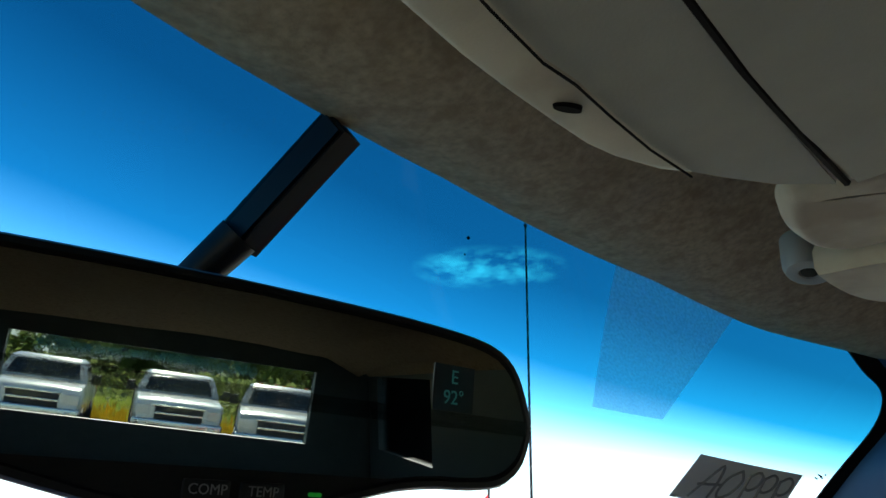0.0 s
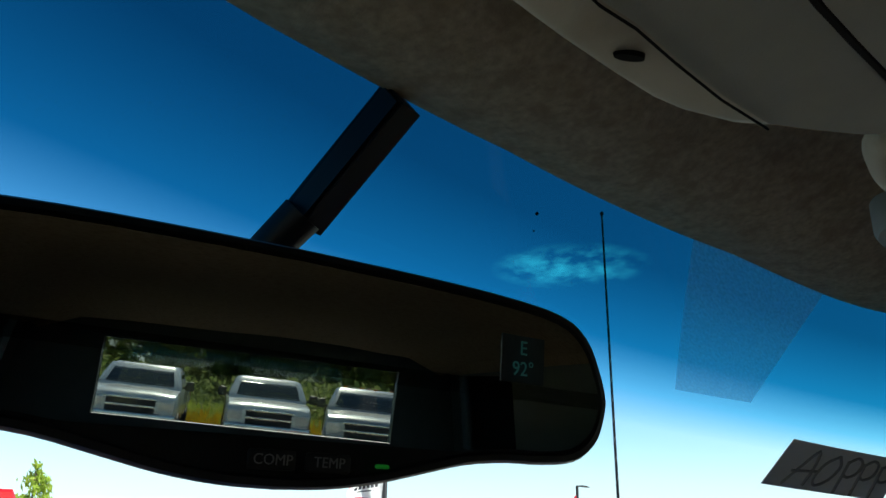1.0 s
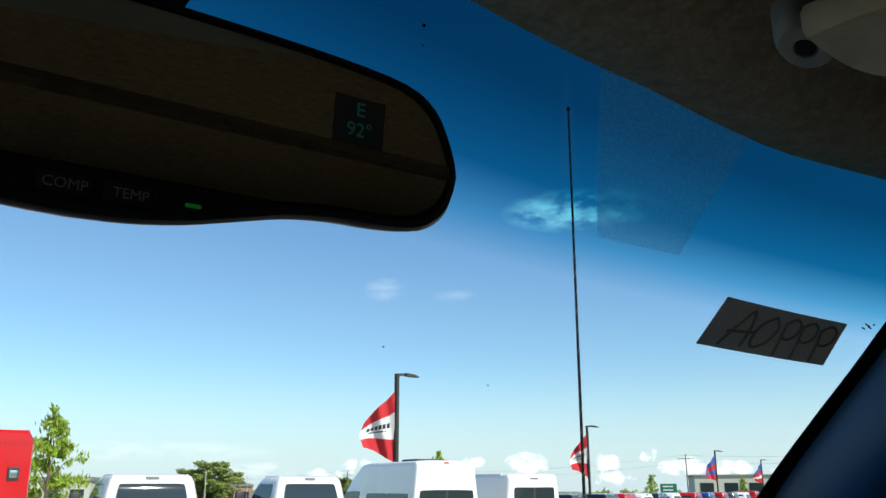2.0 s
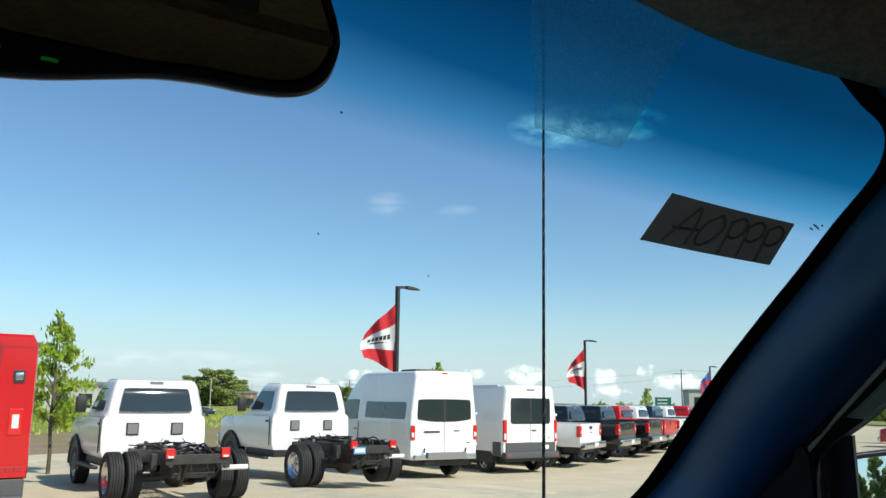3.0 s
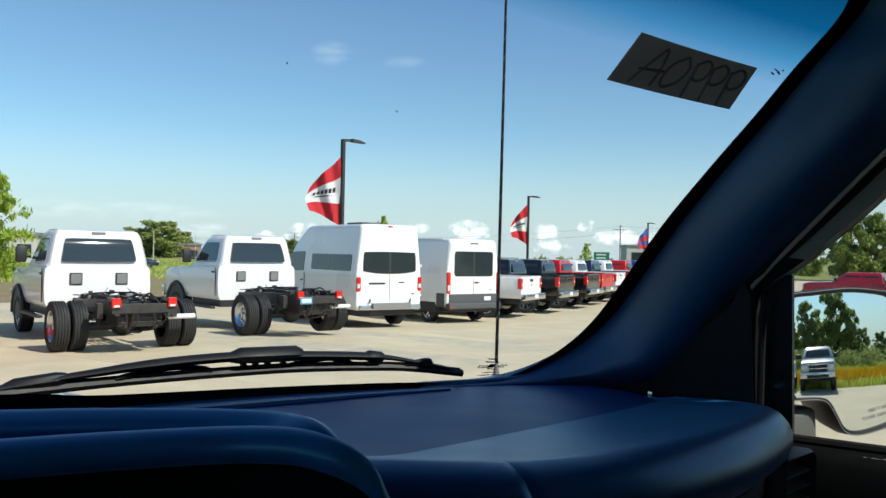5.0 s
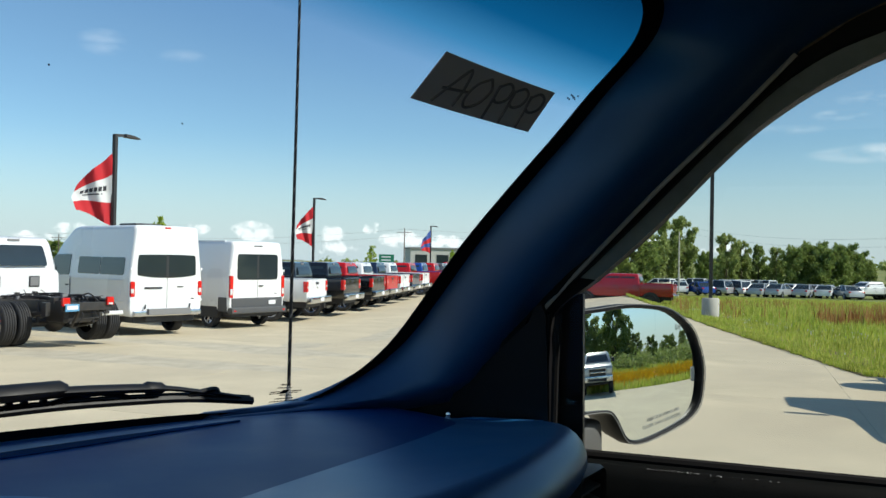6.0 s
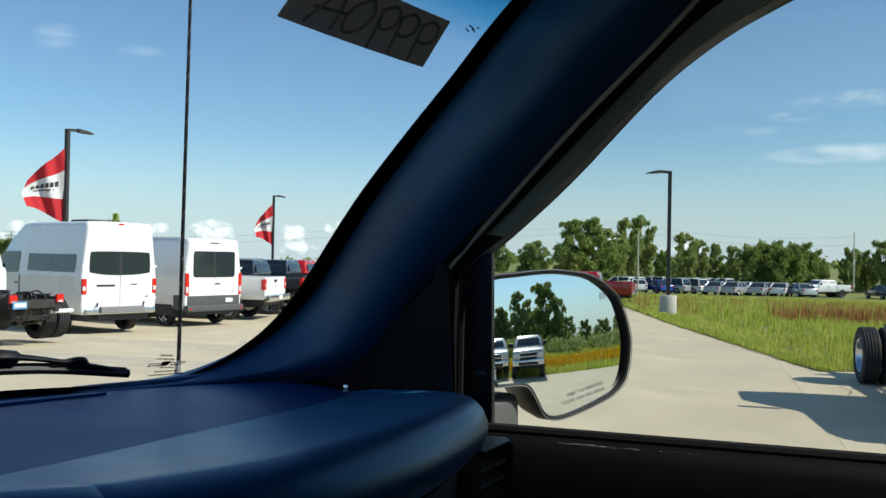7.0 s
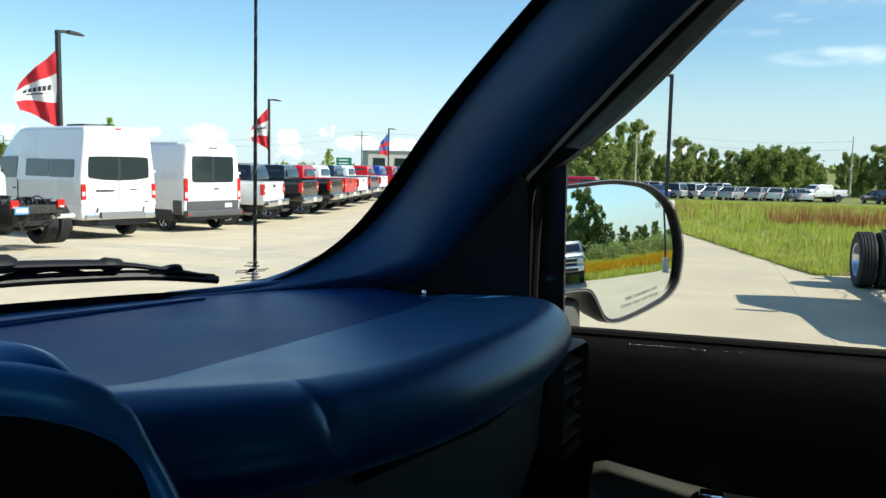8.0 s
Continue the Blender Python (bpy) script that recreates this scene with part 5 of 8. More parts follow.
box(bm, (-0.66, -2.65, 0.9), (0.70, -2.5, 1.50), 0.06, 3)
part("rear_seat_back", bm, DOORSKIN, truck, "dark seat back")
# body outside: cowl, hood, fenders, doors, box
bm = BM()
rows = []
for y, z, w in ((0.62, 1.55, 0.90), (0.80, 1.525, 0.95), (1.2, 1.465, 0.96), (1.7, 1.37, 0.95), (1.95, 1.25, 0.93), (2.0, 1.0, 0.92)):
    rows.append([(x * w, y + 0.14 * (1 - x * x) * (y < 0.9), z - 0.10 * abs(x) ** 3 + 0.02 * (1 - x * x)) for x in [-1 + k / 8 for k in range(17)]])
sheet(bm, rows, (0, 0, -0.02))
part("hood", bm, OWN, truck, "outer hood")
for s in (1, -1):
    bm = BM()
    box(bm, (s * 0.93 - 0.05, 0.25, 0.62), (s * 0.93 + 0.05, 1.95, 1.47), 0.03)
    part("fender", bm, OWN, truck)
    bm = BM()
    box(bm, (s * 0.935 - 0.035, -2.81, 0.62), (s * 0.935 + 0.035, 0.24, 1.575), 0.02)
    part("side_skin", bm, OWN, truck)
    bm = BM()
    box(bm, (s * 0.92 - 0.06, -4.9, 0.70), (s * 0.92 + 0.06, -2.87, 1.40), 0.03)
    part("box_side", bm, OWN, truck)
bm = BM()
box(bm, (-0.86, -4.9, 0.78), (0.86, -2.87, 0.83))
box(bm, (-0.86, -4.95, 0.78), (0.86, -4.88, 1.38))
part("box_floor", bm, OWN, truck, smooth=False)

bm = BM()                                  # dark corner trim outside the dash end
prism(bm, [(0.14, 1.56), (0.42, 1.56), (0.40, 1.625), (0.34, 1.650), (0.28, 1.675), (0.24, 1.72), (0.165, 1.79), (0.14, 1.79)], (0.888, 0.90), lambda a, b, c: (c - 0.10 * max(0, b - 1.6), a, b))
part("corner_trim", bm, BLACKPLASTIC, truck, smooth=False)

# ---------------------------------------------------------------- vehicles: kinds and their parts (front at +y, ground at z = 0)


def wheel_meshes(r, w, rim_r, style):
    """Tyre and rim, axle along x, outer face at +x."""
    bm = BM()
    h = w / 2
    tread = []                              # grooves round the tread
    for k in range(9):
        a = -0.72 + 0.18 * k
        tread += [(h * (a - 0.06), r - 0.002 * abs(a)), (h * (a - 0.045), r - 0.002 * abs(a) - (0.014 if k % 2 else 0.0)), (h * (a + 0.045), r - 0.002 * abs(a) - (0.014 if k % 2 else 0.0)), (h * (a + 0.06), r - 0.002 * abs(a))]
    lathe(bm, [(-h * 0.8, rim_r), (-h, rim_r + 0.03), (-h * 1.02, (r + rim_r) / 2), (-h, r - 0.05), (-h * 0.88, r - 0.010)] + tread + [(h * 0.88, r - 0.010), (h, r - 0.05), (h * 1.02, (r + rim_r) / 2), (h, rim_r + 0.03), (h * 0.8, rim_r)], 36, caps=False)
    tyre = mesh_of(bm, "tyre", RUBBER, True)
    bm = BM()
    if style == "dual":                     # deep dished alloy wheel with hand holes and a hub
        lathe(bm, [(h * 0.86, rim_r), (h * 0.90, rim_r - 0.006), (h * 0.84, rim_r - 0.016), (h * 0.66, rim_r - 0.026), (h * 0.15, rim_r - 0.055), (h * 0.05, rim_r - 0.075), (h * 0.08, 0.11), (h * 0.30, 0.10), (h * 0.35, 0.07), (h * 0.55, 0.055), (h * 0.57, 0.001)], 28, caps=False)
        dark0 = len(bm.faces)
        for k in range(8):
            a = 2 * math.pi * k / 8
            c, q = Vector((h * 0.066, math.cos(a) * 0.150, math.sin(a) * 0.155)), 0.026
            bm.faces.new([bm.verts.new(c + Vector((0.006, math.cos(b) * q, math.sin(b) * q))) for b in (2 * math.pi * j / 8 for j in range(8))])
    else:
        lathe(bm, [(h * 0.84, rim_r), (h * 0.78, rim_r - 0.014), (h * 0.30, rim_r - 0.03), (h * 0.10, rim_r - 0.04), (h * 0.10, 0.06), (h * 0.60, 0.055), (h * 0.63, 0.001)], 28, caps=False)
        dark0 = len(bm.faces)
        bm.faces.new([bm.verts.new((h * 0.13, math.cos(b) * (rim_r - 0.04), math.sin(b) * (rim_r - 0.04))) for b in (2 * math.pi * j / 24 for j in range(24))])
        dark1 = len(bm.faces)
        for k in range(6):                  # split spokes over a dark well
            for e in (-0.13, 0.13):
                a = 2 * math.pi * k / 6
                tube(bm, [(h * 0.55, math.cos(a) * 0.045, math.sin(a) * 0.045), (h * 0.70, math.cos(a + e) * (rim_r - 0.015), math.sin(a + e) * (rim_r - 0.015))], [0.022, 0.020], 6, 0.6)
    bm.faces.ensure_lookup_table()
    for f in bm.faces[dark0:(None if style == "dual" else dark1)]:
        f.material_index = 1
    rim = mesh_of(bm, "rim", [ALLOY, TRIM], True)
    return tyre, rim


WHEEL = wheel_meshes(0.385, 0.27, 0.23, "spoke")
BIGWHEEL = wheel_meshes(0.41, 0.28, 0.26, "spoke")
DUAL = wheel_meshes(0.43, 0.25, 0.265, "dual")
CARWHEEL = wheel_meshes(0.335, 0.22, 0.20, "spoke")


def wheel(parent, kit, x, y, r, side):
    m = Matrix.Translation((x, y, r)) @ (Matrix.Identity(4) if side > 0 else pose(0, 0, 0, 0, 0, 180))
    w = again("wheel", kit[0], parent, m)
    again("rim", kit[1], w, Matrix.Identity(4))
    return w


def sided(rows, close_top=True):
    """Mirrors half profiles (x, z) listed from the bottom up into closed loops at each y."""
    return [[(x, y, z) for x, z in half] + [(-x, y, z) for x, z in half[::-1]] for y, half in rows]


def panel(bm, quad, u0, u1, v0, v1, out, thick=0.012):
    """A plate over part of a four-cornered face: quad is bottom-left, bottom-right, top-right, top-left, seen from outside."""
    a, b, c, d = [Vector(p) for p in quad]
    n = (b - a).cross(d - a).normalized()
    at = lambda u, v: (a * (1 - u) + b * u) * (1 - v) + (d * (1 - u) + c * u) * v
    r = 0.12
    ring = [(u0 + (u1 - u0) * s, v0 + (v1 - v0) * t) for s, t in ((r * 0.4, 0), (1 - r * 0.4, 0), (1, r), (1, 1 - r), (1 - r * 0.4, 1), (r * 0.4, 1), (0, 1 - r), (0, r))]
    rings(bm, [[at(u, v) + n * o for u, v in ring] for o in (out - thick, out)])
    return bm


def block(name, lo, hi, material, parent, bevel=0.02, label=""):
    bm = BM()
    box(bm, lo, hi, bevel)
    return part(name, bm, material, parent, label, panels=bevel > 0)


def mirror_pair(v, y, z, x, material=None, tall=0.24):
    for s in (1, -1):
        bm = BM()
        box(bm, (s * (x + 0.13) - 0.10, y - 0.05, z - tall / 2), (s * (x + 0.13) + 0.10, y + 0.06, z + tall / 2), 0.03)
        tube(bm, [(s * (x - 0.05), y, z - 0.06), (s * (x + 0.08), y, z - 0.02)], 0.03, 6)
        part("door_mirror", bm, material or TRIM, v)


def pickup_cab(v, paint, yb, yc, yf, w=0.98, belt=1.24, roof=1.93, low=0.55, hood=1.22, doors=1, rear_glass=True):
    """Cab with hood: yb back wall, yc cowl, yf nose."""
    def half(wd, zt, crown):
        return [(wd * 0.93, low), (wd * 0.985, low + 0.12), (wd, low + 0.38), (wd * 0.985, zt - 0.06), (wd * 0.94, zt), (wd * 0.5, zt + crown)]
    bm = BM()
    rows = [(yb, half(w, belt, 0.0)), (yb + 0.05, half(w * 1.005, belt + 0.01, 0.0)), (yc, half(w * 1.005, belt, 0.01)), (yc + 0.15, half(w * 1.0, hood, 0.03)), (yf - 0.35, half(w * 0.99, hood - 0.05, 0.03)), (yf - 0.08, half(w * 0.95, hood - 0.12, 0.02)), (yf, half(w * 0.90, hood - 0.22, 0.0))]
    rings(bm, sided(rows))
    body = part("body", bm, paint, v, panels=True)
    # greenhouse
    wr = w * 0.80
    fb, fr = yc + 0.10, yc - 0.62
    bb, br = yb, yb + 0.10
    bm = BM()
    lv = [(belt - 0.02, w * 0.955, bb, fb), (belt + 0.10, w * 0.945, bb + 0.005, fb - 0.10), (roof - 0.14, wr * 1.05, br - 0.03, fr + 0.18), (roof - 0.04, wr * 0.98, br, fr + 0.04), (roof, wr * 0.84, br + 0.10, fr - 0.10)]
    loops = []
    for z, hw, y0, y1 in lv:
        loops.append([(x, y, z) for x, y in [(hw, y0 + 0.07), (hw, y1 - 0.10), (hw * 0.86, y1 + 0.02), (0, y1 + 0.08), (-hw * 0.86, y1 + 0.02), (-hw, y1 - 0.10), (-hw, y0 + 0.07), (-hw * 0.93, y0), (hw * 0.93, y0)]])
    rings(bm, loops)
    cab = part("cab", bm, paint, v, panels=True)
    # panes
    def P(x, y, z):
        return Vector((x, y, z))
    t0, t1 = belt + 0.05, roof - 0.16
    wb, wt = w * 0.945, wr * 1.05
    if rear_glass:
        bm = BM()
        rows = []                          # gently bowed pane, leaning in more towards its top
        for k in range(9):
            u = k / 8
            z = t0 + (t1 - t0) * (0.10 + 0.87 * u)
            half_w = (wb + (wt - wb) * u) * 0.93 * (0.80 - 0.02 * (k in (0, 8)))
            y = bb + (br - 0.03 - bb) * u - 0.010 - 0.046 * (1 - u ** 4)
            rows.append([(half_w * x / 4, y + 0.008 * (x / 4) ** 2, z) for x in range(-4, 5)])
        sheet(bm, rows, (0, 0.04, 0))
        part("rear_window", bm, CARGLASS, v, "dark rear window")
        block("stop_lamp", (-0.13, br - 0.03, roof - 0.10), (0.13, br + 0.05, roof - 0.045), GREYPLASTIC, v, 0.01)
    bm = BM()
    rows = []                              # pane that follows the bow of the cab's front
    for k in range(6):
        z = t0 + 0.02 + (t1 + 0.03 - t0 - 0.02) * k / 5
        hw, y1 = (float(np.interp(z, [q[0] for q in lv], [q[j] for q in lv])) for j in (1, 3))
        rows.append([(hw * x, y1 + 0.02 + 0.06 * (1 - abs(x) / 0.86) + 0.010, z) for x in (-0.82, -0.55, -0.28, 0.0, 0.28, 0.55, 0.82)])
    sheet(bm, rows, (0, -0.03, 0))
    part("front_window", bm, CARGLASS, v, "dark windshield")
    for s in (1, -1):
        y0, y1, y0t, y1t = bb + 0.12, fb - 0.14, br + 0.10, fr + 0.10
        n = doors
        for k in range(n):
            a0, a1 = k / n, (k + 1) / n
            q = [P(s * wb, y0 + (y1 - y0) * a0, t0), P(s * wb, y0 + (y1 - y0) * a1, t0), P(s * wt, y0t + (y1t - y0t) * a1, t1), P(s * wt, y0t + (y1t - y0t) * a0, t1)]
            if s < 0:
                q = [q[1], q[0], q[3], q[2]]
            bm = BM()
            panel(bm, q, 0.05, 0.95, 0.06, 0.96, 0.010)
            part("side_window", bm, CARGLASS, v)
            block("door_handle", (s * w * 1.0 - 0.012, y0 + (y1 - y0) * a0 + 0.06, belt - 0.16), (s * w * 1.0 + 0.018, y0 + (y1 - y0) * a0 + 0.22, belt - 0.12), TRIM, v, 0.008)
            bm = BM()
            yy = y0 + (y1 - y0) * a0 - 0.02
            rings(bm, [[(s * w * 1.004 + dx_, yy + dy, z) for dx_, dy in ((0.002, -0.0025), (0.002, 0.0025), (-0.02, 0.0025), (-0.02, -0.0025))] for z in (low + 0.1, belt - 0.04)])
            part("door_gap", bm, TRIM, v, smooth=False)
    return body, cab


def arch(v, y, x, r, paint=None):
    for s in (1, -1):
        bm = BM()
        prof = [(math.cos(radians(a)) * r, math.sin(radians(a)) * r) for a in range(-10, 191, 20)]
        rings(bm, [[(s * (x + o), y + b, 0.40 + c) for b, c in prof] for o in (-0.2, 0.012)])
        part("wheel_well", bm, TRIM, v, smooth=False)


def nose(v, yf, w, hood, low, chrome=True):
    """Grille, headlights and bumper at the front."""
    g = block("grille", (-w * 0.52, yf - 0.06, hood - 0.50), (w * 0.52, yf + 0.03, hood - 0.20), TRIM, v, 0.03, "black grille")
    block("grille_bar", (-w * 0.52, yf + 0.02, hood - 0.385), (w * 0.52, yf + 0.05, hood - 0.335), CHROME, g, 0.01)
    block("grille_frame", (-w * 0.56, yf - 0.02, hood - 0.215), (w * 0.56, yf + 0.045, hood - 0.175), CHROME if chrome else TRIM, g, 0.01)
    for s in (1, -1):
        a, b = sorted((s * w * 0.60, s * w * 0.93))
        block("headlight", (a, yf - 0.16, hood - 0.42), (b, yf + 0.015, hood - 0.20), LENS_CLEAR, v, 0.03)
        a, b = sorted((s * w * 0.66, s * w * 0.82))
        block("fog_lamp", (a, yf + 0.06, low + 0.10), (b, yf + 0.115, low + 0.20), LENS_CLEAR, v, 0.02)
    block("front_bumper", (-w * 0.98, yf - 0.05, low - 0.02), (w * 0.98, yf + 0.10, low + 0.26), CHROME if chrome else BUMPER, v, 0.05)
    block("air_dam", (-w * 0.6, yf + 0.07, low + 0.02), (w * 0.6, yf + 0.112, low + 0.14), TRIM, v, 0.02)


def chassis_truck(at, label, plate=False, group="", lights=False):
    """Bare chassis cab: regular cab, frame rails, twin rear wheels. Rear axle at y = 0."""
    v = thing("chassis_cab_truck", at, label, "truck", group)
    pickup_cab(v, WHITE, 1.55, 3.05, 4.75, 0.98, 1.41, 2.12, 0.64, 1.36)
    for y, x in ((3.85, 0.98),):
        arch(v, y, x - 0.005, 0.50)
    nose(v, 4.75, 0.98, 1.36, 0.62)
    mirror_pair(v, 2.95, 1.62, 0.98, None, 0.32)
    for s in (1, -1):                       # black flares over the front wheels, dark steps under the doors
        bm = BM()
        tube(bm, [(s * 0.985, 3.85 + math.cos(radians(a)) * 0.53, 0.42 + math.sin(radians(a)) * 0.53) for a in range(-5, 186, 10)], 0.055, 6, 0.7)
        part("fender_flare", bm, TRIM, v, "black fender flare")
        block("side_step", (s * 1.0 - 0.07, 1.7, 0.44), (s * 1.0 + 0.05, 3.2, 0.50), TRIM, v, 0.02)
        block("roof_seam", (s * 0.70 - 0.012, 1.75, 2.095), (s * 0.70 + 0.012, 2.5, 2.118), WHITE, v, 0.005)
    # two square flaps on the back wall
    for x in (-0.42, 0.42):
        f = block("vent_flap", (x - 0.115, 1.528, 1.06), (x + 0.115, 1.545, 1.29), TRIM, v, 0.01)
        block("flap_face", (x - 0.095, 1.518, 1.08), (x + 0.095, 1.532, 1.27), GREYPLASTIC, f, 0.008)
    # dark back of the cab's underside, rails and cross members
    block("cab_sill", (-0.9, 1.58, 0.48), (0.9, 3.1, 0.66), TRIM, v)
    for x in (-0.43, 0.43):
        rail = BM()
        prism(rail, [(-1.15, 0.66), (3.6, 0.60), (3.6, 0.76), (-1.15, 0.90)], (x - 0.035, x + 0.035), lambda a, b, c: (c, a, b))
        part("frame_rail", rail, STEEL, v, "black frame rail", smooth=False)
        bm = BM()                          # wiring and lines along the rail
        tube(bm, [(x * 0.85, -1.0, 0.92), (x * 0.85, 0.2, 0.93), (x * 0.8, 1.4, 0.88)], 0.025, 6)
        part("cable_loom", bm, RUBBER, v)
    for y in (-1.10, -0.5, 0.6, 1.3):
        block("cross_member", (-0.42, y - 0.05, 0.70), (0.42, y + 0.05, 0.86), STEEL, v, 0.01)
    bm = BM()
    tube(bm, [(-0.95, 0, 0.41), (0.95, 0, 0.41)], 0.075, 10)
    axle = part("rear_axle", bm, STEEL, v, "rear axle tube")
    bm = BM()
    bmesh.ops.create_uvsphere(bm, u_segments=14, v_segments=10, radius=0.20, matrix=Matrix.Translation((0, 0, 0.42)) @ Matrix.Diagonal((1.1, 0.9, 1, 1)))
    part("differential", bm, STEEL, axle)
    bm = BM()
    box(bm, (-0.38, -0.98, 0.46), (0.38, -0.30, 0.80), 0.05)
    ft = part("fuel_tank", bm, STEEL, v, "black fuel tank between the rails", panels=True)
    for z in (0.54, 0.63, 0.72):
        block("tank_rib", (-0.36, -1.0, z - 0.012), (0.36, -0.97, z + 0.012), STEEL, ft, 0.006)
    for x in (-0.24, 0.24):
        block("tank_strap", (x - 0.025, -0.992, 0.44), (x + 0.025, -0.29, 0.815), TRIM, ft, 0.008)
    bm = BM()
    tube(bm, [(-0.28, 0.75, 0.55), (-0.28, 1.35, 0.55)], 0.12, 10)
    part("air_tank", bm, STEEL, v, "black tank under the rails")
    for k, (a, b) in enumerate(((-0.30, 0.10), (0.05, -0.22), (0.28, 0.22))):
        bm = BM()
        tube(bm, spline([(a, -1.12, 0.84), (a * 0.6, -0.9, 0.96 + 0.03 * k), (b, -0.4, 0.90), (b * 1.3, 0.3, 0.97), (a, 1.0, 0.92), (a, 1.5, 0.80)], 3), 0.016, 5)
        part("hose", bm, RUBBER, v, "black hose")
    bm = BM()
    tube(bm, spline([(0.30, -1.0, 0.58), (0.34, -0.6, 0.40), (0.22, 0.1, 0.34), (0.30, 0.9, 0.46), (0.30, 1.8, 0.42)], 3), 0.04, 8)
    part("exhaust_pipe", bm, STEEL, v, "dark exhaust pipe")
    rnd = random.Random(17)                # small brackets, valves and loose lines between the rails
    for k in range(14):
        x, y, z = rnd.uniform(-0.40, 0.40), rnd.uniform(-1.05, 1.2), rnd.uniform(0.84, 0.98)
        a, b, c = rnd.uniform(0.02, 0.06), rnd.uniform(0.02, 0.08), rnd.uniform(0.02, 0.06)
        block("bracket", (x - a, y - b, z - c), (x + a, y + b, z + c * 0.5), (STEEL, TRIM, GREYPLASTIC)[k % 3], v, 0.008)
    for k in range(7):
        x, z = rnd.uniform(-0.38, 0.38), rnd.uniform(0.82, 0.98)
        bm = BM()
        tube(bm, spline([(x + rnd.uniform(-0.16, 0.16), -1.1 + 0.42 * n, z + rnd.uniform(-0.10, 0.07)) for n in range(7)], 3), rnd.uniform(0.007, 0.013), 5)
        part("brake_line", bm, (RUBBER, STEEL, GREYPLASTIC)[k % 3], v)
    for x in (-0.30, -0.12, 0.16, 0.34):
        bm = BM()
        tube(bm, spline([(x, -1.13, 0.72), (x + 0.03, -1.16, 0.60), (x + rnd.uniform(-0.1, 0.1), -1.10, rnd.uniform(0.46, 0.54)), (x + 0.08, -0.9, 0.50)], 3), 0.011, 5)
        part("hanging_wire", bm, RUBBER, v)
    for s in (1, -1):
        block("spring_hanger", (s * 0.62 - 0.05, -0.86, 0.60), (s * 0.62 + 0.05, -0.70, 0.86), STEEL, v, 0.015)
        bm = BM()
        tube(bm, [(s * 0.62, -0.10, 0.40), (s * 0.62, -0.10, 0.64)], 0.016, 6)
        tube(bm, [(s * 0.62, 0.10, 0.40), (s * 0.62, 0.10, 0.64)], 0.016, 6)
        part("spring_bolt", bm, GREYPLASTIC, v)
        bm = BM()
        tube(bm, [(s * 0.50, -0.28, 0.44), (s * 0.44, -0.22, 0.86)], [0.035, 0.028], 8)
        part("shock_absorber", bm, STEEL, v, "black shock absorber")
        block("rail_bracket", (s * 0.43 - 0.06, -0.82, 0.84), (s * 0.43 + 0.06, -0.70, 0.95), STEEL, v, 0.01)
    for x in (-0.62, 0.62):
        bm = BM()
        prism(bm, [(-0.75, 0.70), (-0.70, 0.64), (0.0, 0.50), (0.70, 0.64), (0.75, 0.70), (0.0, 0.58)], (x - 0.04, x + 0.04), lambda a, b, c: (c, a, b))
        part("leaf_spring", bm, STEEL, v, smooth=False)
    for s in (1, -1):
        wheel(v, DUAL, s * 1.085, 0, 0.43, s)
        wheel(v, DUAL, s * 0.79, 0, 0.43, s)
        wheel(v, WHEEL, s * 0.86, 3.85, 0.385, s)
        lamp_x = s * 0.46
        t = block("tail_lamp", (lamp_x - 0.075, -1.21, 0.80), (lamp_x + 0.075, -1.14, 0.96), LENS_RED, v, 0.015)
        block("reverse_lens", (lamp_x - 0.045, -1.222, 0.81), (lamp_x + 0.045, -1.205, 0.845), LENS_CLEAR, t, 0.005)
        # dropped light bar with white sleeve at one side
    bm = BM()
    tube(bm, [(0.55, -0.75, 0.60), (1.02, -0.75, 0.60)], 0.045, 10)
    part("tail_pipe", bm, PLATEWHITE, v, "white wrapped tail pipe")
    block("rear_cross_bar", (-0.52, -1.16, 0.70), (0.52, -1.10, 0.86), STEEL, v, 0.01)
    bm = BM()
    tube(bm, [(-0.15, -1.12, 0.70), (-0.18, -0.9, 0.38), (0.1, -0.6, 0.34), (0.3, -0.4, 0.40)], 0.03, 6)
    part("brake_line", bm, STEEL, v)
    if plate:
        p = block("plate", (-0.50, -1.245, 0.70), (-0.22, -1.235, 0.84), PLATEBLUE, v, 0.004, "blue and white plate")
        block("plate_band", (-0.47, -1.252, 0.735), (-0.25, -1.2445, 0.81), PLATEWHITE, p, 0.002)
    if lights:
        for x in (-0.55, -0.18, 0, 0.18, 0.55):
            block("roof_marker", (x - 0.05, 2.5, 2.115), (x + 0.05, 2.6, 2.155), LENS_AMBER, v, 0.015)
    return v


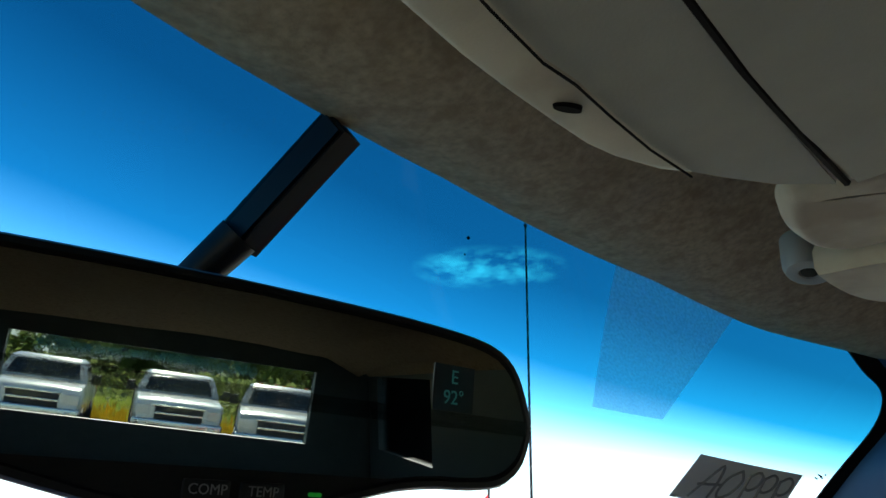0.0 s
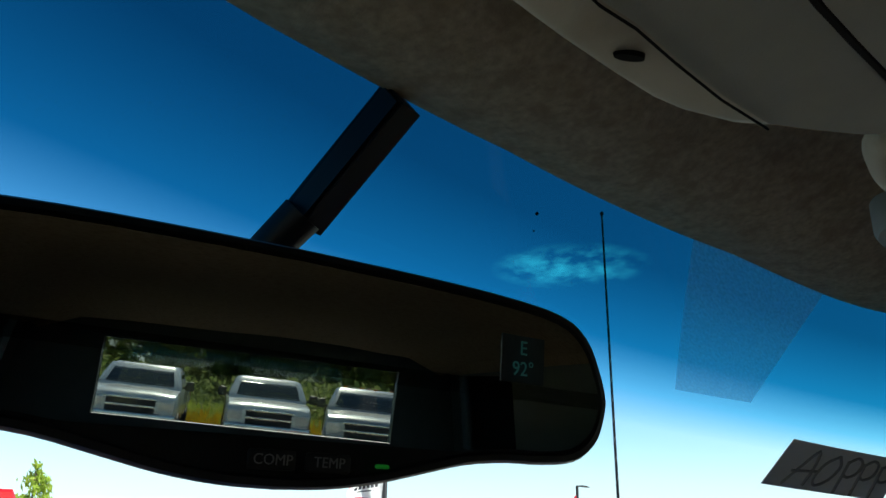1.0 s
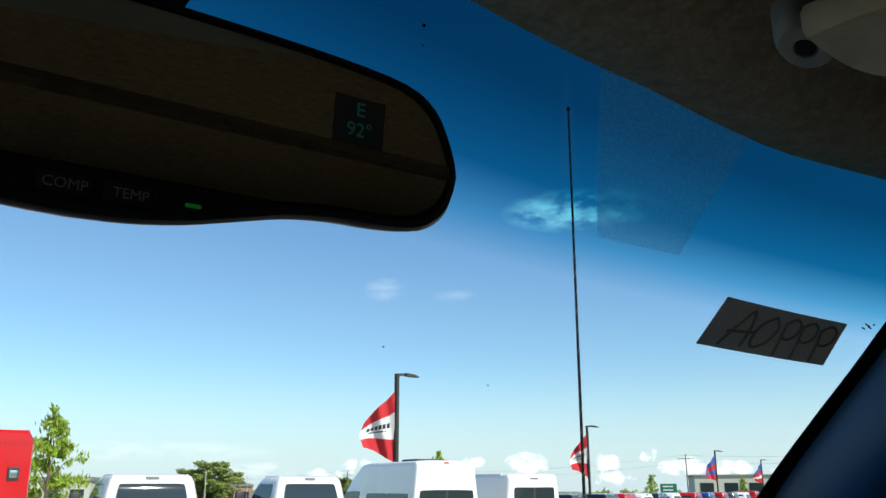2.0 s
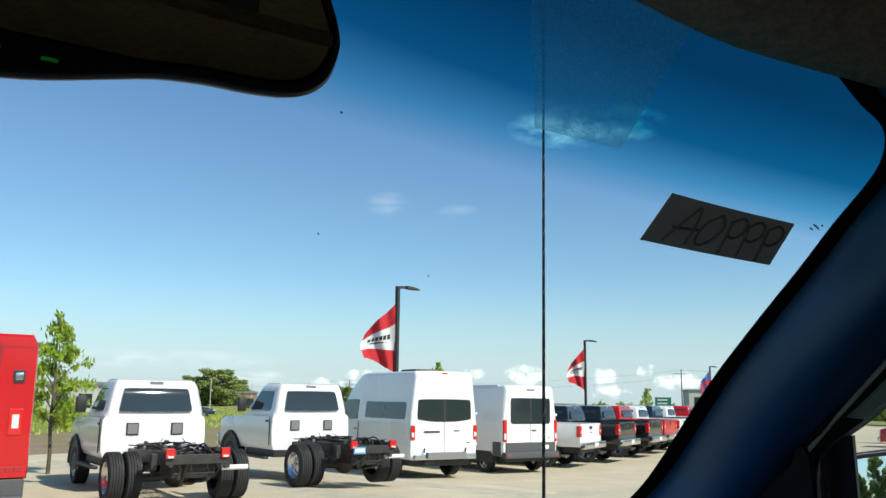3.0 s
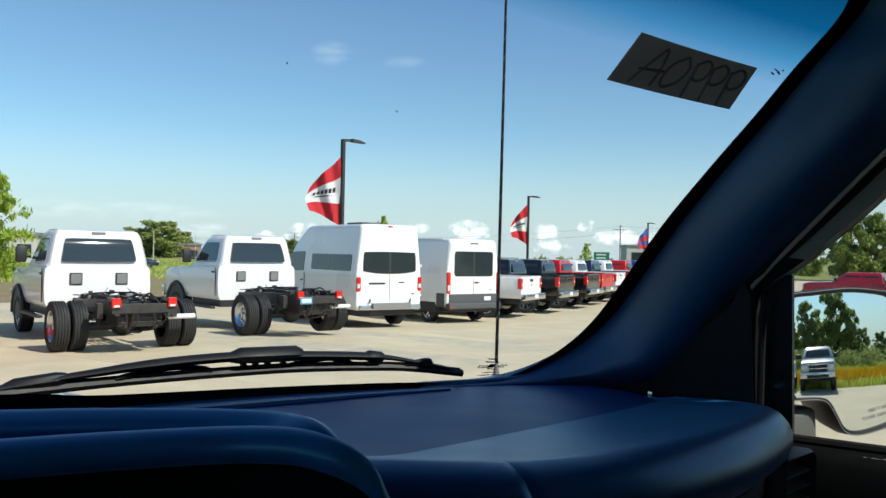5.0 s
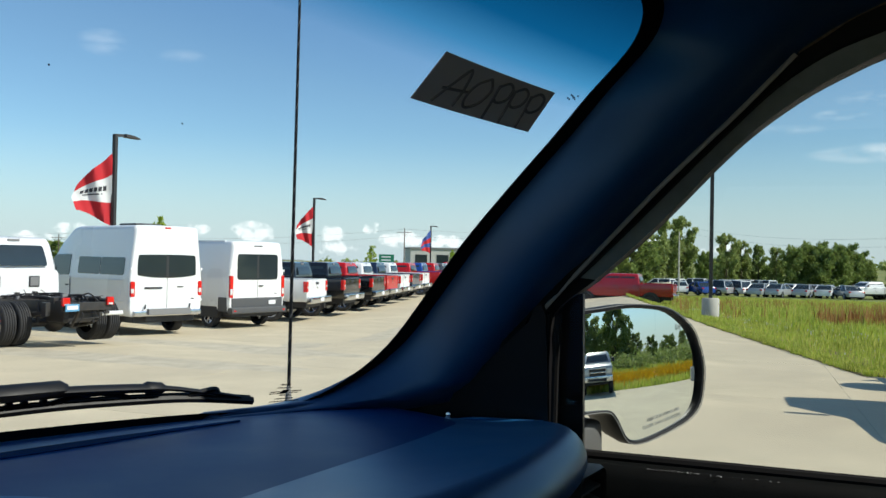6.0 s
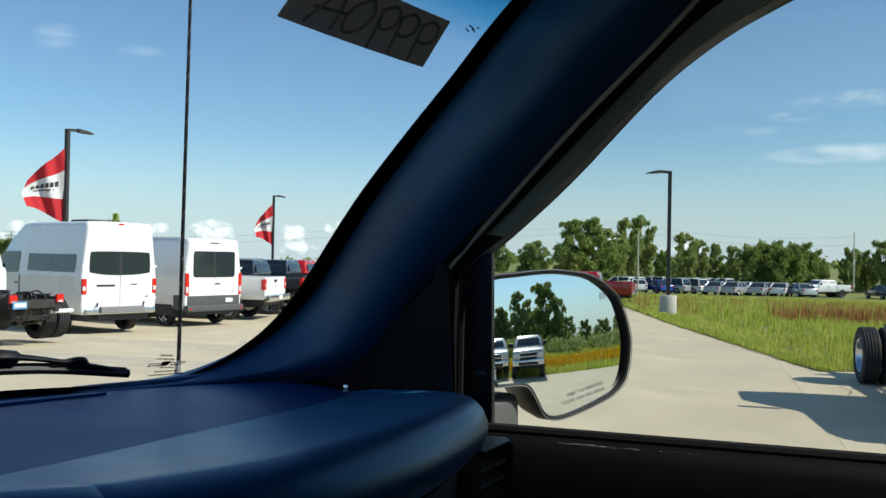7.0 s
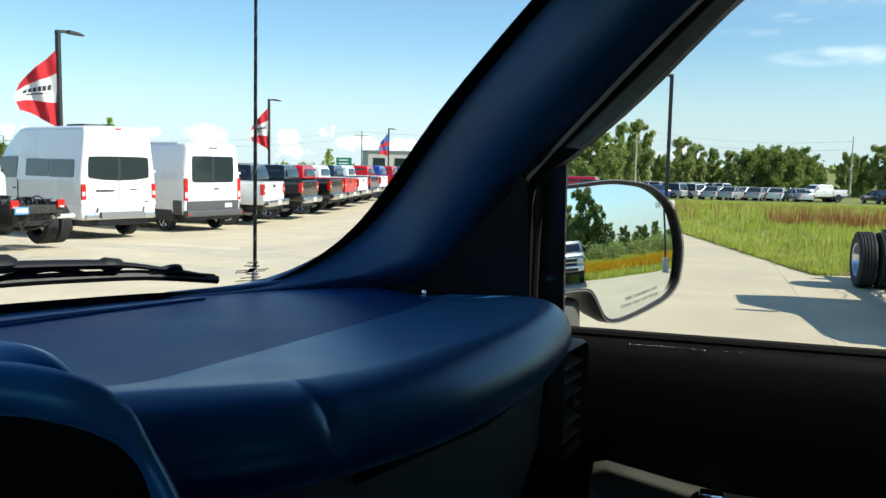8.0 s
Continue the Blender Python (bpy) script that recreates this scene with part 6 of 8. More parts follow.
def pickup(at, paint, label, doors=2, group="", chrome=True, name="pickup_truck", roof=1.92, markers=False):
    """Pickup with a cargo bed. Rear axle at y = 0."""
    v = thing(name, at, label, "pickup truck", group)
    yb = 0.62
    yc = yb + (2.35 if doors == 2 else 1.55)
    yf = yc + 1.55
    pickup_cab(v, paint, yb, yc, yf, 0.985, 1.38, roof, 0.64, 1.37, doors)
    ya = yf - 0.92
    nose(v, yf, 0.985, 1.37, 0.62, chrome)
    mirror_pair(v, yc - 0.12, 1.50, 0.97, None, 0.22)
    # bed: two sides, floor, tailgate
    for s in (1, -1):
        bm = BM()
        rings(bm, [[(s * x, y, z) for x, z in ((0.90, 0.66), (0.975, 0.74), (0.995, 1.05), (0.985, 1.32), (0.96, 1.375), (0.88, 1.375), (0.87, 0.80))] for y in (-1.22, -1.18, yb - 0.03)])
        part("bed_side", bm, paint, v, panels=True)
        t = block("tail_lamp", (s * 0.93 - 0.075, -1.245, 0.97), (s * 0.93 + 0.075, -1.10, 1.32), LENS_RED, v, 0.025)
        block("reverse_lens", (s * 0.93 - 0.05, -1.252, 1.09), (s * 0.93 + 0.05, -1.238, 1.16), LENS_CLEAR, t, 0.006)
        wheel(v, BIGWHEEL, s * 0.875, 0, 0.41, s)
        wheel(v, BIGWHEEL, s * 0.875, ya, 0.41, s)
    arch(v, 0, 0.99, 0.51)
    arch(v, ya, 0.98, 0.51)
    block("bed_floor", (-0.88, -1.15, 0.82), (0.88, yb - 0.04, 0.88), TRIM, v, 0.0)
    g = block("tailgate", (-0.855, -1.225, 0.76), (0.855, -1.16, 1.375), paint, v, 0.02)
    block("gate_handle", (-0.13, -1.24, 1.20), (0.13, -1.22, 1.29), TRIM, g, 0.01)
    block("gate_badge", (-0.06, -1.238, 1.08), (0.06, -1.224, 1.12), CHROME, g, 0.004)
    b = block("rear_bumper", (-0.97, -1.42, 0.60), (0.97, -1.22, 0.82), CHROME if chrome else BUMPER, v, 0.04)
    block("plate", (-0.16, -1.428, 0.66), (0.16, -1.418, 0.78), PLATEWHITE, b, 0.003)
    block("underbody", (-0.70, -1.1, 0.46), (0.70, yf - 0.3, 0.68), TRIM, v, 0.02)
    if markers:
        for x in (-0.55, -0.18, 0, 0.18, 0.55):
            block("roof_marker", (x - 0.05, yc - 0.85, roof - 0.005), (x + 0.05, yc - 0.75, roof + 0.035), LENS_AMBER, v, 0.015)
    return v


def plate_on(name, outline, y0, y1, material, parent, label="", smooth_n=4):
    """An upright plate facing the rear, from a rounded outline (x, z)."""
    bm = BM()
    pts = [(p.x, p.y) for p in spline([(a, b, 0) for a, b in outline + outline[:1]], smooth_n)][:-1]
    prism(bm, pts, (y1, y0), lambda a, b, c: (a, c, b))
    return part(name, bm, material, parent, label, panels=True)


def side_pane(name, s, x_at, outline, material, parent, label="", proud=0.010):
    """A pane on a side wall: outline (y, z) with rounded corners, x_at gives the wall at height z."""
    bm = BM()
    pts = [(p.x, p.y) for p in spline([(a, b, 0) for a, b in outline + outline[:1]], 4)][:-1]
    rings(bm, [[(s * (x_at(z) + o), y, z) for y, z in pts] for o in (-0.03, proud)])
    return part(name, bm, material, parent, label, panels=True)


def soft_rect(x0, x1, z0, z1, r):
    """Control points of a rectangle whose corners round over by r."""
    return [(x0 + r, z0), ((x0 + x1) / 2, z0), (x1 - r, z0), (x1 - r * 0.25, z0 + r * 0.25), (x1, z0 + r), (x1, (z0 + z1) / 2), (x1, z1 - r), (x1 - r * 0.25, z1 - r * 0.25), (x1 - r, z1), ((x0 + x1) / 2, z1), (x0 + r, z1), (x0 + r * 0.25, z1 - r * 0.25), (x0, z1 - r), (x0, (z0 + z1) / 2), (x0, z0 + r), (x0 + r * 0.25, z0 + r * 0.25)]


def van_body(rows, low, belt):
    """Flat-sided body: rows of (y, half width at the belt, half width at the roof, roof height)."""
    full = []
    for y, w, wt, t in rows:
        b = min(belt, t - 0.30)
        full.append((y, [(w - 0.07, low), (w - 0.015, low + 0.06), (w, low + 0.20), (w, b - 0.05), (w - 0.006, b + 0.05), (wt + 0.012, t - 0.12), (wt - 0.010, t - 0.045), (wt - 0.06, t - 0.008), (wt * 0.5, t + 0.010)]))
    bm = BM()
    rings(bm, sided(full))
    return bm


def van(at, high, label, group=""):
    """Tall van. Rear face at y = 0."""
    v = thing("van", at, label, "van", group)
    low, ya = 0.50, 1.15 if high else 0.95
    if high:                                # long-nosed passenger van with a raised roof
        L, hw, ht, top, belt = 6.1, 1.01, 0.875, 2.73, 1.42
        rows = [(0.0, hw - 0.05, ht - 0.06, top - 0.09), (0.02, hw - 0.022, ht - 0.03, top - 0.045), (0.06, hw - 0.004, ht - 0.006, top - 0.012), (0.12, hw, ht, top), (1.2, hw, ht, top), (2.75, hw, ht, top), (3.05, hw, ht - 0.012, top - 0.04), (3.30, hw, ht - 0.03, top - 0.16), (3.75, hw, ht - 0.04, top - 0.42),
                (4.35, hw, 0.83, 1.78), (4.75, hw, 0.90, 1.36), (5.6, 0.99, 0.88, 1.24), (5.95, 0.95, 0.82, 1.12), (L, 0.88, 0.74, 0.98)]
    else:
        L, hw, ht, top, belt = 5.5, 1.02, 0.90, 2.50, 1.46
        rows = [(0.0, hw - 0.06, ht - 0.08, top - 0.13), (0.02, hw - 0.028, ht - 0.04, top - 0.07), (0.07, hw - 0.006, ht - 0.01, top - 0.02), (0.14, hw, ht, top), (1.2, hw, ht, top), (2.6, hw, ht, top - 0.01), (3.25, hw, ht - 0.02, top - 0.07), (3.7, hw, ht - 0.04, top - 0.30),
                (4.5, hw, 0.83, 1.62), (4.85, hw, 0.86, 1.32), (5.3, 0.97, 0.80, 1.12), (L, 0.89, 0.70, 0.96)]
    body = part("body", van_body(rows, low, belt), WHITE, v, "white van body", panels=True)
    wall = lambda z: float(np.interp(z, [belt - 0.05, belt + 0.05, top - 0.12], [hw, hw - 0.006, ht + 0.012]))
    # rear: doors, panes, lamps, bumper
    if high:
        pane_ = [(-0.76, 1.50), (-0.40, 1.455), (0.0, 1.445), (0.40, 1.455), (0.76, 1.50), (0.805, 1.54), (0.805, 1.80), (0.785, 1.965), (0.745, 2.00), (0.40, 2.012), (0.0, 2.015), (-0.40, 2.012), (-0.745, 2.00), (-0.785, 1.965), (-0.805, 1.80), (-0.805, 1.54)]
    else:
        pane_ = soft_rect(-0.74, 0.74, 1.40, 2.13, 0.10)
    glass_ = plate_on("rear_window", pane_, -0.012, 0.03, CARGLASS, v, "dark rear door glass")
    block("pillar_post", (-0.035, -0.0135, 1.44), (0.035, -0.010, 2.00 if high else 2.11), TRIM, glass_, 0.0)
    block("door_gap", (-0.004, -0.006, 0.70), (0.004, 0.02, 1.44 if high else 1.39), TRIM, v, 0.0)
    for s in (1, -1):
        zl0, zl1 = (0.98, 1.36) if high else (0.88, 1.52)
        t = block("tail_lamp", (s * (hw - 0.075) - 0.055, -0.022, zl0), (s * (hw - 0.075) + 0.072, 0.12, zl1), LENS_RED, v, 0.03)
        block("reverse_lens", (s * (hw - 0.07) - 0.04, -0.030, zl0 + 0.09), (s * (hw - 0.07) + 0.04, 0.02, zl0 + (0.20 if high else 0.26)), LENS_CLEAR, t, 0.012)
        kit, r = (WHEEL, 0.385) if high else (CARWHEEL, 0.335)
        wheel(v, kit, s * 0.89, ya, r, s)
        wheel(v, kit, s * 0.89, L - 0.95, r, s)
        for z in (0.84, 1.62):
            block("hinge", (s * (hw - 0.035) - 0.02, -0.012, z), (s * (hw - 0.035) + 0.032, 0.05, z + 0.07), WHITE, v, 0.012)
    arch(v, ya, hw - 0.02, 0.46)
    arch(v, L - 0.95, hw - 0.02, 0.46)
    if high:
        block("door_handle", (-0.62, -0.030, 1.175), (-0.14, 0.0, 1.215), TRIM, v, 0.012)
        block("door_handle", (0.28, -0.022, 1.205), (0.46, 0.0, 1.228), TRIM, v, 0.008)
        block("badge", (0.68, -0.010, 0.90), (0.78, 0.0, 0.925), TRIM, v, 0.004)
        for x in (-0.62, 0.62):             # dark door checks over the bumper
            bm = BM()
            tube(bm, [(x - 0.04, -0.10, 0.69), (x, -0.06, 0.73), (x + 0.03, -0.02, 0.78)], 0.018, 6)
            part("door_check", bm, TRIM, v)
        b = block("rear_bumper", (-0.93, -0.11, 0.50), (0.93, 0.05, 0.65), ALLOY, v, 0.035, "silver step bumper")
        block("step_pad", (-0.58, -0.176, 0.54), (0.58, -0.06, 0.686), GREYPLASTIC, b, 0.01, "grey step pad")
        block("plate", (-0.60, -0.05, 0.40), (-0.30, -0.03, 0.50), TRIM, b, 0.004)
        block("stop_lamp", (-0.08, -0.012, top - 0.075), (0.08, 0.06, top - 0.035), LENS_RED, v, 0.012)
        block("roof_unit", (-0.45, 0.75, top - 0.02), (0.25, 1.55, top + 0.065), TRIM, v, 0.03, "black low roof unit")
        for s in (1, -1):
            for y0, y1 in ((0.30, 1.42), (1.45, 2.55)):
                side_pane("side_window", s, wall, soft_rect(y0, y1, 1.50, 1.93, 0.06), CARGLASS, v, "dark side window")
            block("fuel_flap", (s * hw - 0.012, 0.42, 0.98), (s * hw + 0.004, 0.58, 1.14), WHITE, v, 0.008)
            bm = BM()                      # body crease below the windows
            box(bm, (s * hw - 0.02, 0.30, 1.365), (s * hw + 0.006, 4.5, 1.385), 0.004)
            part("side_crease", bm, WHITE, v)
            bm = BM()
            box(bm, (s * hw - 0.02, 0.30, 0.86), (s * hw + 0.007, 4.5, 0.885), 0.004)
            part("side_crease", bm, WHITE, v)
    else:
        block("door_handle", (0.04, -0.030, 1.20), (0.20, 0.0, 1.235), TRIM, v, 0.008)
        block("badge", (0.62, -0.010, 0.98), (0.74, 0.0, 1.00), TRIM, v, 0.004)
        block("rear_bumper", (-1.0, -0.13, 0.44), (1.0, 0.10, 0.62), BUMPER, v, 0.04, "grey step bumper")
        block("lower_door_panel", (-0.93, -0.030, 0.60), (0.93, 0.05, 0.88), BUMPER, v, 0.025, "grey lower cladding")
        block("plate", (0.40, -0.038, 0.68), (0.66, -0.026, 0.80), PLATEWHITE, v, 0.004)
        block("stop_lamp", (-0.16, -0.012, top - 0.15), (0.16, 0.08, top - 0.115), TRIM, v, 0.012)
        for s in (1, -1):
            block("side_cladding", (s * (hw - 0.005) - 0.02, 0.10, 0.50), (s * (hw - 0.005) + 0.022, 0.47, 0.90), BUMPER, v, 0.012)
            block("side_cladding", (s * (hw - 0.005) - 0.02, 1.43, 0.50), (s * (hw - 0.005) + 0.022, L - 1.45, 0.84), BUMPER, v, 0.012)
            block("roof_gutter", (s * (ht - 0.04) - 0.02, 0.40, top - 0.03), (s * (ht - 0.04) + 0.02, 2.9, top + 0.012), WHITE, v, 0.008)
            block("corner_reflector", (s * 0.90 - 0.04, -0.136, 0.50), (s * 0.90 + 0.04, -0.12, 0.54), LENS_RED, v, 0.006)
    for s in (1, -1):
        y0, y1 = (3.00, 4.05) if high else (3.05, 4.25)
        side_pane("cab_window", s, wall, [(y0 + 0.03, 1.44), ((y0 + y1) / 2, 1.43), (y1 + 0.22, 1.42), (y1 + 0.28, 1.46), (y1 + 0.10, 1.70), (y1 - 0.18, 1.93), (y1 - 0.26, 1.96), (y0 + 0.40, 1.98), (y0 + 0.04, 1.98), (y0, 1.94), (y0, 1.70), (y0, 1.48)], CARGLASS, v, proud=0.012)
        block("door_gap", (s * hw - 0.02, y0 - 0.075, 0.62), (s * hw + 0.003, y0 - 0.065, 1.40), TRIM, v, 0.0)
        block("cab_door_handle", (s * hw - 0.01, y0 + 0.03, 1.16), (s * hw + 0.025, y0 + 0.20, 1.20), TRIM, v, 0.01)
    mirror_pair(v, (4.20 if high else 4.40), 1.50, 0.99, None, 0.36)
    block("underbody", (-0.85, 0.1, 0.34), (0.85, L - 0.4, 0.52), TRIM, v, 0.02)
    bm = BM()
    wy, wt = (4.62, 3.86) if high else (4.72, 3.95)
    q = [(0.80, wy, 1.44), (-0.80, wy, 1.44), (-0.70, wt, 2.14), (0.70, wt, 2.14)]
    panel(bm, q, 0.02, 0.98, 0.05, 0.95, 0.08, 0.05)
    part("front_window", bm, CARGLASS, v)
    for s in (1, -1):
        block("headlight", (s * 0.72 - 0.14, L - 0.22, 0.86), (s * 0.72 + 0.14, L - 0.02, 1.04), LENS_CLEAR, v, 0.04)
    block("front_bumper", (-0.92, L - 0.15, 0.46), (0.92, L + 0.06, 0.72), BUMPER, v, 0.05)
    return v


def service_truck(at, label):
    """Red enclosed service body on a truck. Rear face at y = 0."""
    v = thing("service_truck", at, label, "truck")
    bm = BM()
    rings(bm, sided([(0.0, [(1.16, 0.68), (1.18, 0.8), (1.18, 2.45), (1.10, 2.60)]), (0.04, [(1.19, 0.66), (1.2, 0.8), (1.2, 2.49), (1.12, 2.64)]), (3.4, [(1.19, 0.66), (1.2, 0.8), (1.2, 2.49), (1.12, 2.64)])]))
    part("service_body", bm, RED, v, "glossy red enclosed body", panels=True)
    block("body_skirt", (-1.17, 0.02, 0.40), (1.17, 3.3, 0.66), BUMPER, v, 0.02, "dark grey lower skirt")
    block("rear_bumper", (-1.15, -0.10, 0.34), (1.15, 0.06, 0.44), BUMPER, v, 0.03)
    for s in (1, -1):
        t = block("tail_lamp", (s * 0.98 - 0.09, -0.02, 1.25), (s * 0.98 + 0.09, 0.03, 1.61), LENS_RED, v, 0.015)
        block("reverse_lens", (s * 0.98 - 0.045, -0.03, 1.34), (s * 0.98 + 0.045, -0.015, 1.53), LENS_CLEAR, t, 0.008)
        l = block("latch_plate", (s * 0.98 - 0.075, -0.018, 1.96), (s * 0.98 + 0.075, 0.01, 2.14), TRIM, v, 0.01)
        block("latch", (s * 0.98 - 0.05, -0.03, 2.0), (s * 0.98 + 0.05, -0.014, 2.10), CHROME, l, 0.01)
        bm = BM()
        box(bm, (s * 0.72 - 0.006, -0.012, 0.8), (s * 0.72 + 0.006, 0.01, 2.50))
        part("door_gap", bm, TRIM, v, smooth=False)
        wheel(v, DUAL, s * 0.98, 0.9, 0.43, s)
        wheel(v, DUAL, s * 0.70, 0.9, 0.43, s)
        wheel(v, WHEEL, s * 0.9, 4.6, 0.385, s)
    block("drip_line", (-1.19, -0.012, 2.46), (1.19, 0.01, 2.47), MAROON, v, 0.0)
    for k in range(3):
        block("badge_bar", (0.80 + 0.11 * k, -0.012, 0.76), (0.89 + 0.11 * k, 0.002, 0.82), MAROON, v, 0.006)
    pickup_cab(v, RED, 3.5, 4.6, 6.2, 0.98, 1.3, 2.0)
    nose(v, 6.2, 0.98, 1.25, 0.58)
    mirror_pair(v, 4.4, 1.6, 1.02, None, 0.34)
    block("underbody", (-0.6, 0.2, 0.5), (0.6, 5.8, 0.75), STEEL, v, 0.02)
    return v


def car(at, paint, label, suv=False, group=""):
    """Small far car or suv, seen over grass. Middle at y = 0."""
    v = thing("car", at, label, "car", group)
    h = 1.68 if suv else 1.45
    bm = BM()
    hf = lambda w, zt: [(w * 0.94, 0.32), (w, 0.5), (w * 0.98, zt - 0.08), (w * 0.86, zt)]
    rings(bm, sided([(-2.25, hf(0.78, 0.85)), (-2.15, hf(0.86, 0.95)), (-0.5, hf(0.91, 0.98)), (1.0, hf(0.91, 0.97)), (2.0, hf(0.86, 0.80)), (2.25, hf(0.76, 0.66))]))
    part("body", bm, paint, v)
    bm = BM()
    yb, yt = (-2.1, -1.85) if suv else (-1.75, -1.05)
    rings(bm, [[(x, y, z) for x, y in ((w, y0), (w, y1), (w * 0.8, y1 + 0.1), (-w * 0.8, y1 + 0.1), (-w, y1), (-w, y0))] for z, w, y0, y1 in ((0.94, 0.85, yb, 1.05), (h - 0.06, 0.66, yt, 0.15), (h, 0.58, yt + 0.1, 0.0))])
    part("greenhouse", bm, CARGLASS, v, "dark windows")
    block("roof", (-0.63, yt - 0.02, h - 0.10), (0.63, 0.14, h + 0.015), paint, v, 0.03)
    for s in (1, -1):                       # painted pillars between the windows
        for y0, y1 in ((yb + 0.02, yt + 0.02), (-0.55, -0.50), (1.02, 0.10)):
            bm = BM()
            tube(bm, [(s * 0.86, y0, 0.93), (s * 0.665, y1, h - 0.05)], 0.055, 6)
            part("pillar", bm, paint, v)
    for s in (1, -1):
        wheel(v, CARWHEEL, s * 0.80, -1.35, 0.335, s)
        wheel(v, CARWHEEL, s * 0.80, 1.35, 0.335, s)
        block("headlight", (s * 0.68 - 0.14, 2.05, 0.62), (s * 0.68 + 0.14, 2.22, 0.74), LENS_CLEAR, v, 0.03)
        block("tail_lamp", (s * 0.70 - 0.12, -2.27, 0.72), (s * 0.70 + 0.12, -2.15, 0.88), LENS_RED, v, 0.03)
    return v


def at_ground(x, y, bearing, z=0.0):
    return pose(x, y, z + far_fall(x, y), 0, 0, -bearing)

# ---------------------------------------------------------------- ground and paving
def plate(name, pts, z0, z1, material, label, category, kind="structure"):
    bm = BM()
    rings(bm, [[(x, y, z) for x, y in pts] for z in (z0, z1)])
    return tagged(part(name, bm, material, smooth=False), label, category, kind=kind)


def dip(x, y):
    """Land right of the lane falls gently away to the car lot."""
    x, y = np.asarray(x, float), np.asarray(y, float)
    edge = np.where(x < 46, 0.262 * (x - 15.4) - 1.95, 6.07 + 0.15 * (x - 46))
    s = np.clip((edge - 0.1 - y) / 1.8, 0, 1)
    fall = np.interp(x, [20, 49, 100, 150, 260], [0.0, -0.72, -1.62, -1.62, 0.0])
    return fall * s * s * (3 - 2 * s)


def far_fall(x, y):
    """Beyond the front of the lot the country slopes gently down."""
    r, b = math.hypot(x, y), math.degrees(math.atan2(x, y))
    return -0.0078 * max(0.0, r - 60) * float(np.interp(b, [8, 22, 66, 76], [0, 1, 1, 0]))


def lotz(x, y):
    """The lot sinks a little towards its far row for drainage."""
    x, y = np.asarray(x, float), np.asarray(y, float)
    fall = np.interp(x, [12, 15, 17.5, 20, 23, 27, 60, 92], [0.0, -0.14, -0.225, -0.27, -0.30, -0.31, -0.42, -0.50])
    return fall * np.clip((y - 5.5) / 3.5, 0, 1) * np.clip((25.5 - y) / 4.0, 0, 1)


def lot_edges(x):
    lo = -19.3 if x < 15.3 else float(np.interp(x, [15.3, 33, 46, 88, 92], [-2.0, 2.65, 6.1, 14, 20]))
    return lo, float(np.interp(x, [-24, 40, 92], [21.5, 24.5, 21]))


def land(x, y):
    """The subsoil lies lower under the paved lot."""
    lo, hi = lot_edges(x)
    inside = min(y - lo, hi - y, x + 24, 92 - x)
    return -0.05 + far_fall(x, y) + float(dip(x, y)) + float(lotz(x, y)) - 0.18 * min(max(inside / 2.5, 0.0), 1.0)


bm = BM()
N_ = 180
rad = [1, 4, 7, 10, 13, 16, 19, 22, 25, 28, 30, 33, 36, 39, 42, 45, 48, 51, 54, 57, 60, 64, 68, 72, 76, 80, 84, 88, 92, 96, 100, 115, 130, 150, 180, 220, 260, 320, 400, 700, 1200, 2200, 4000]
arc = [(math.cos(2 * math.pi * k / N_), math.sin(2 * math.pi * k / N_)) for k in range(N_ + 1)]
sheet(bm, [[(r * a, r * b, land(r * a, r * b)) for a, b in arc] for r in rad])
bm.faces.new([bm.verts.new((a, b, land(a, b))) for a, b in arc[:-1]])
bmesh.ops.remove_doubles(bm, verts=bm.verts, dist=0.001)
tagged(part("ground", bm, FIELD, smooth=False), "mown and rough grass land out to the horizon", "ground", kind="structure")

# concrete apron in bays with open joints
bm = BM()
rows = []
for k in range(59):
    x = -24 + 2.0 * k
    lo, hi = lot_edges(x)
    rows.append([(x, lo + (hi - lo) * j / 24, -0.003 + float(lotz(x, lo + (hi - lo) * j / 24))) for j in range(25)])
sheet(bm, rows, (0, 0, -0.2))
tagged(part("pavement", bm, JOINT), "pale bed under the concrete bays", "pavement", kind="structure")

# ---------------------------------------------------------------- parked row, angled, seen from behind
ROW = 18.3
chassis_truck(at_ground(8.95, 13.0, ROW), "white chassis cab truck with bare black frame and twin rear wheels", group="parked row")
chassis_truck(at_ground(13.06, 12.93, 15.5), "white chassis cab truck with bare frame and a blue plate", True, group="parked row")
p = heading(52.0) * 22.0
van(at_ground(p.x - 0.12, p.y - 0.08, 20, float(lotz(p.x, p.y + 1))), True, "white high-roof van with dark windows", "parked row")
p = heading(57.75) * 24.9
van(at_ground(p.x - 0.12, p.y - 0.08, 17.5, float(lotz(p.x, p.y + 1))), False, "white cargo van with grey lower cladding", "parked row")
service_truck(at_ground(4.6, 12.2, ROW), "red enclosed service truck with grey skirt")
COLOURS = [(WHITE, "white pickup with chrome bumper"), (BLACK, "black pickup with chrome bumper"), (BLACK, "black pickup with chrome bumper"), (RED, "red pickup with white lettering bars on the tailgate"),
           (WHITE, "white pickup with red lamps"), (NAVY, "dark blue pickup with chrome bumper"), (WHITE, "white pickup with red lamps"), (RED, "bright red pickup with chrome bumper"), (BLUE, "bright blue pickup with chrome bumper"), (RED, "bright red pickup with chrome bumper"), (GREY, "dark grey pickup with chrome bumper"), (WHITE, "white pickup with red lamps"), (RED, "bright red pickup with chrome bumper")]
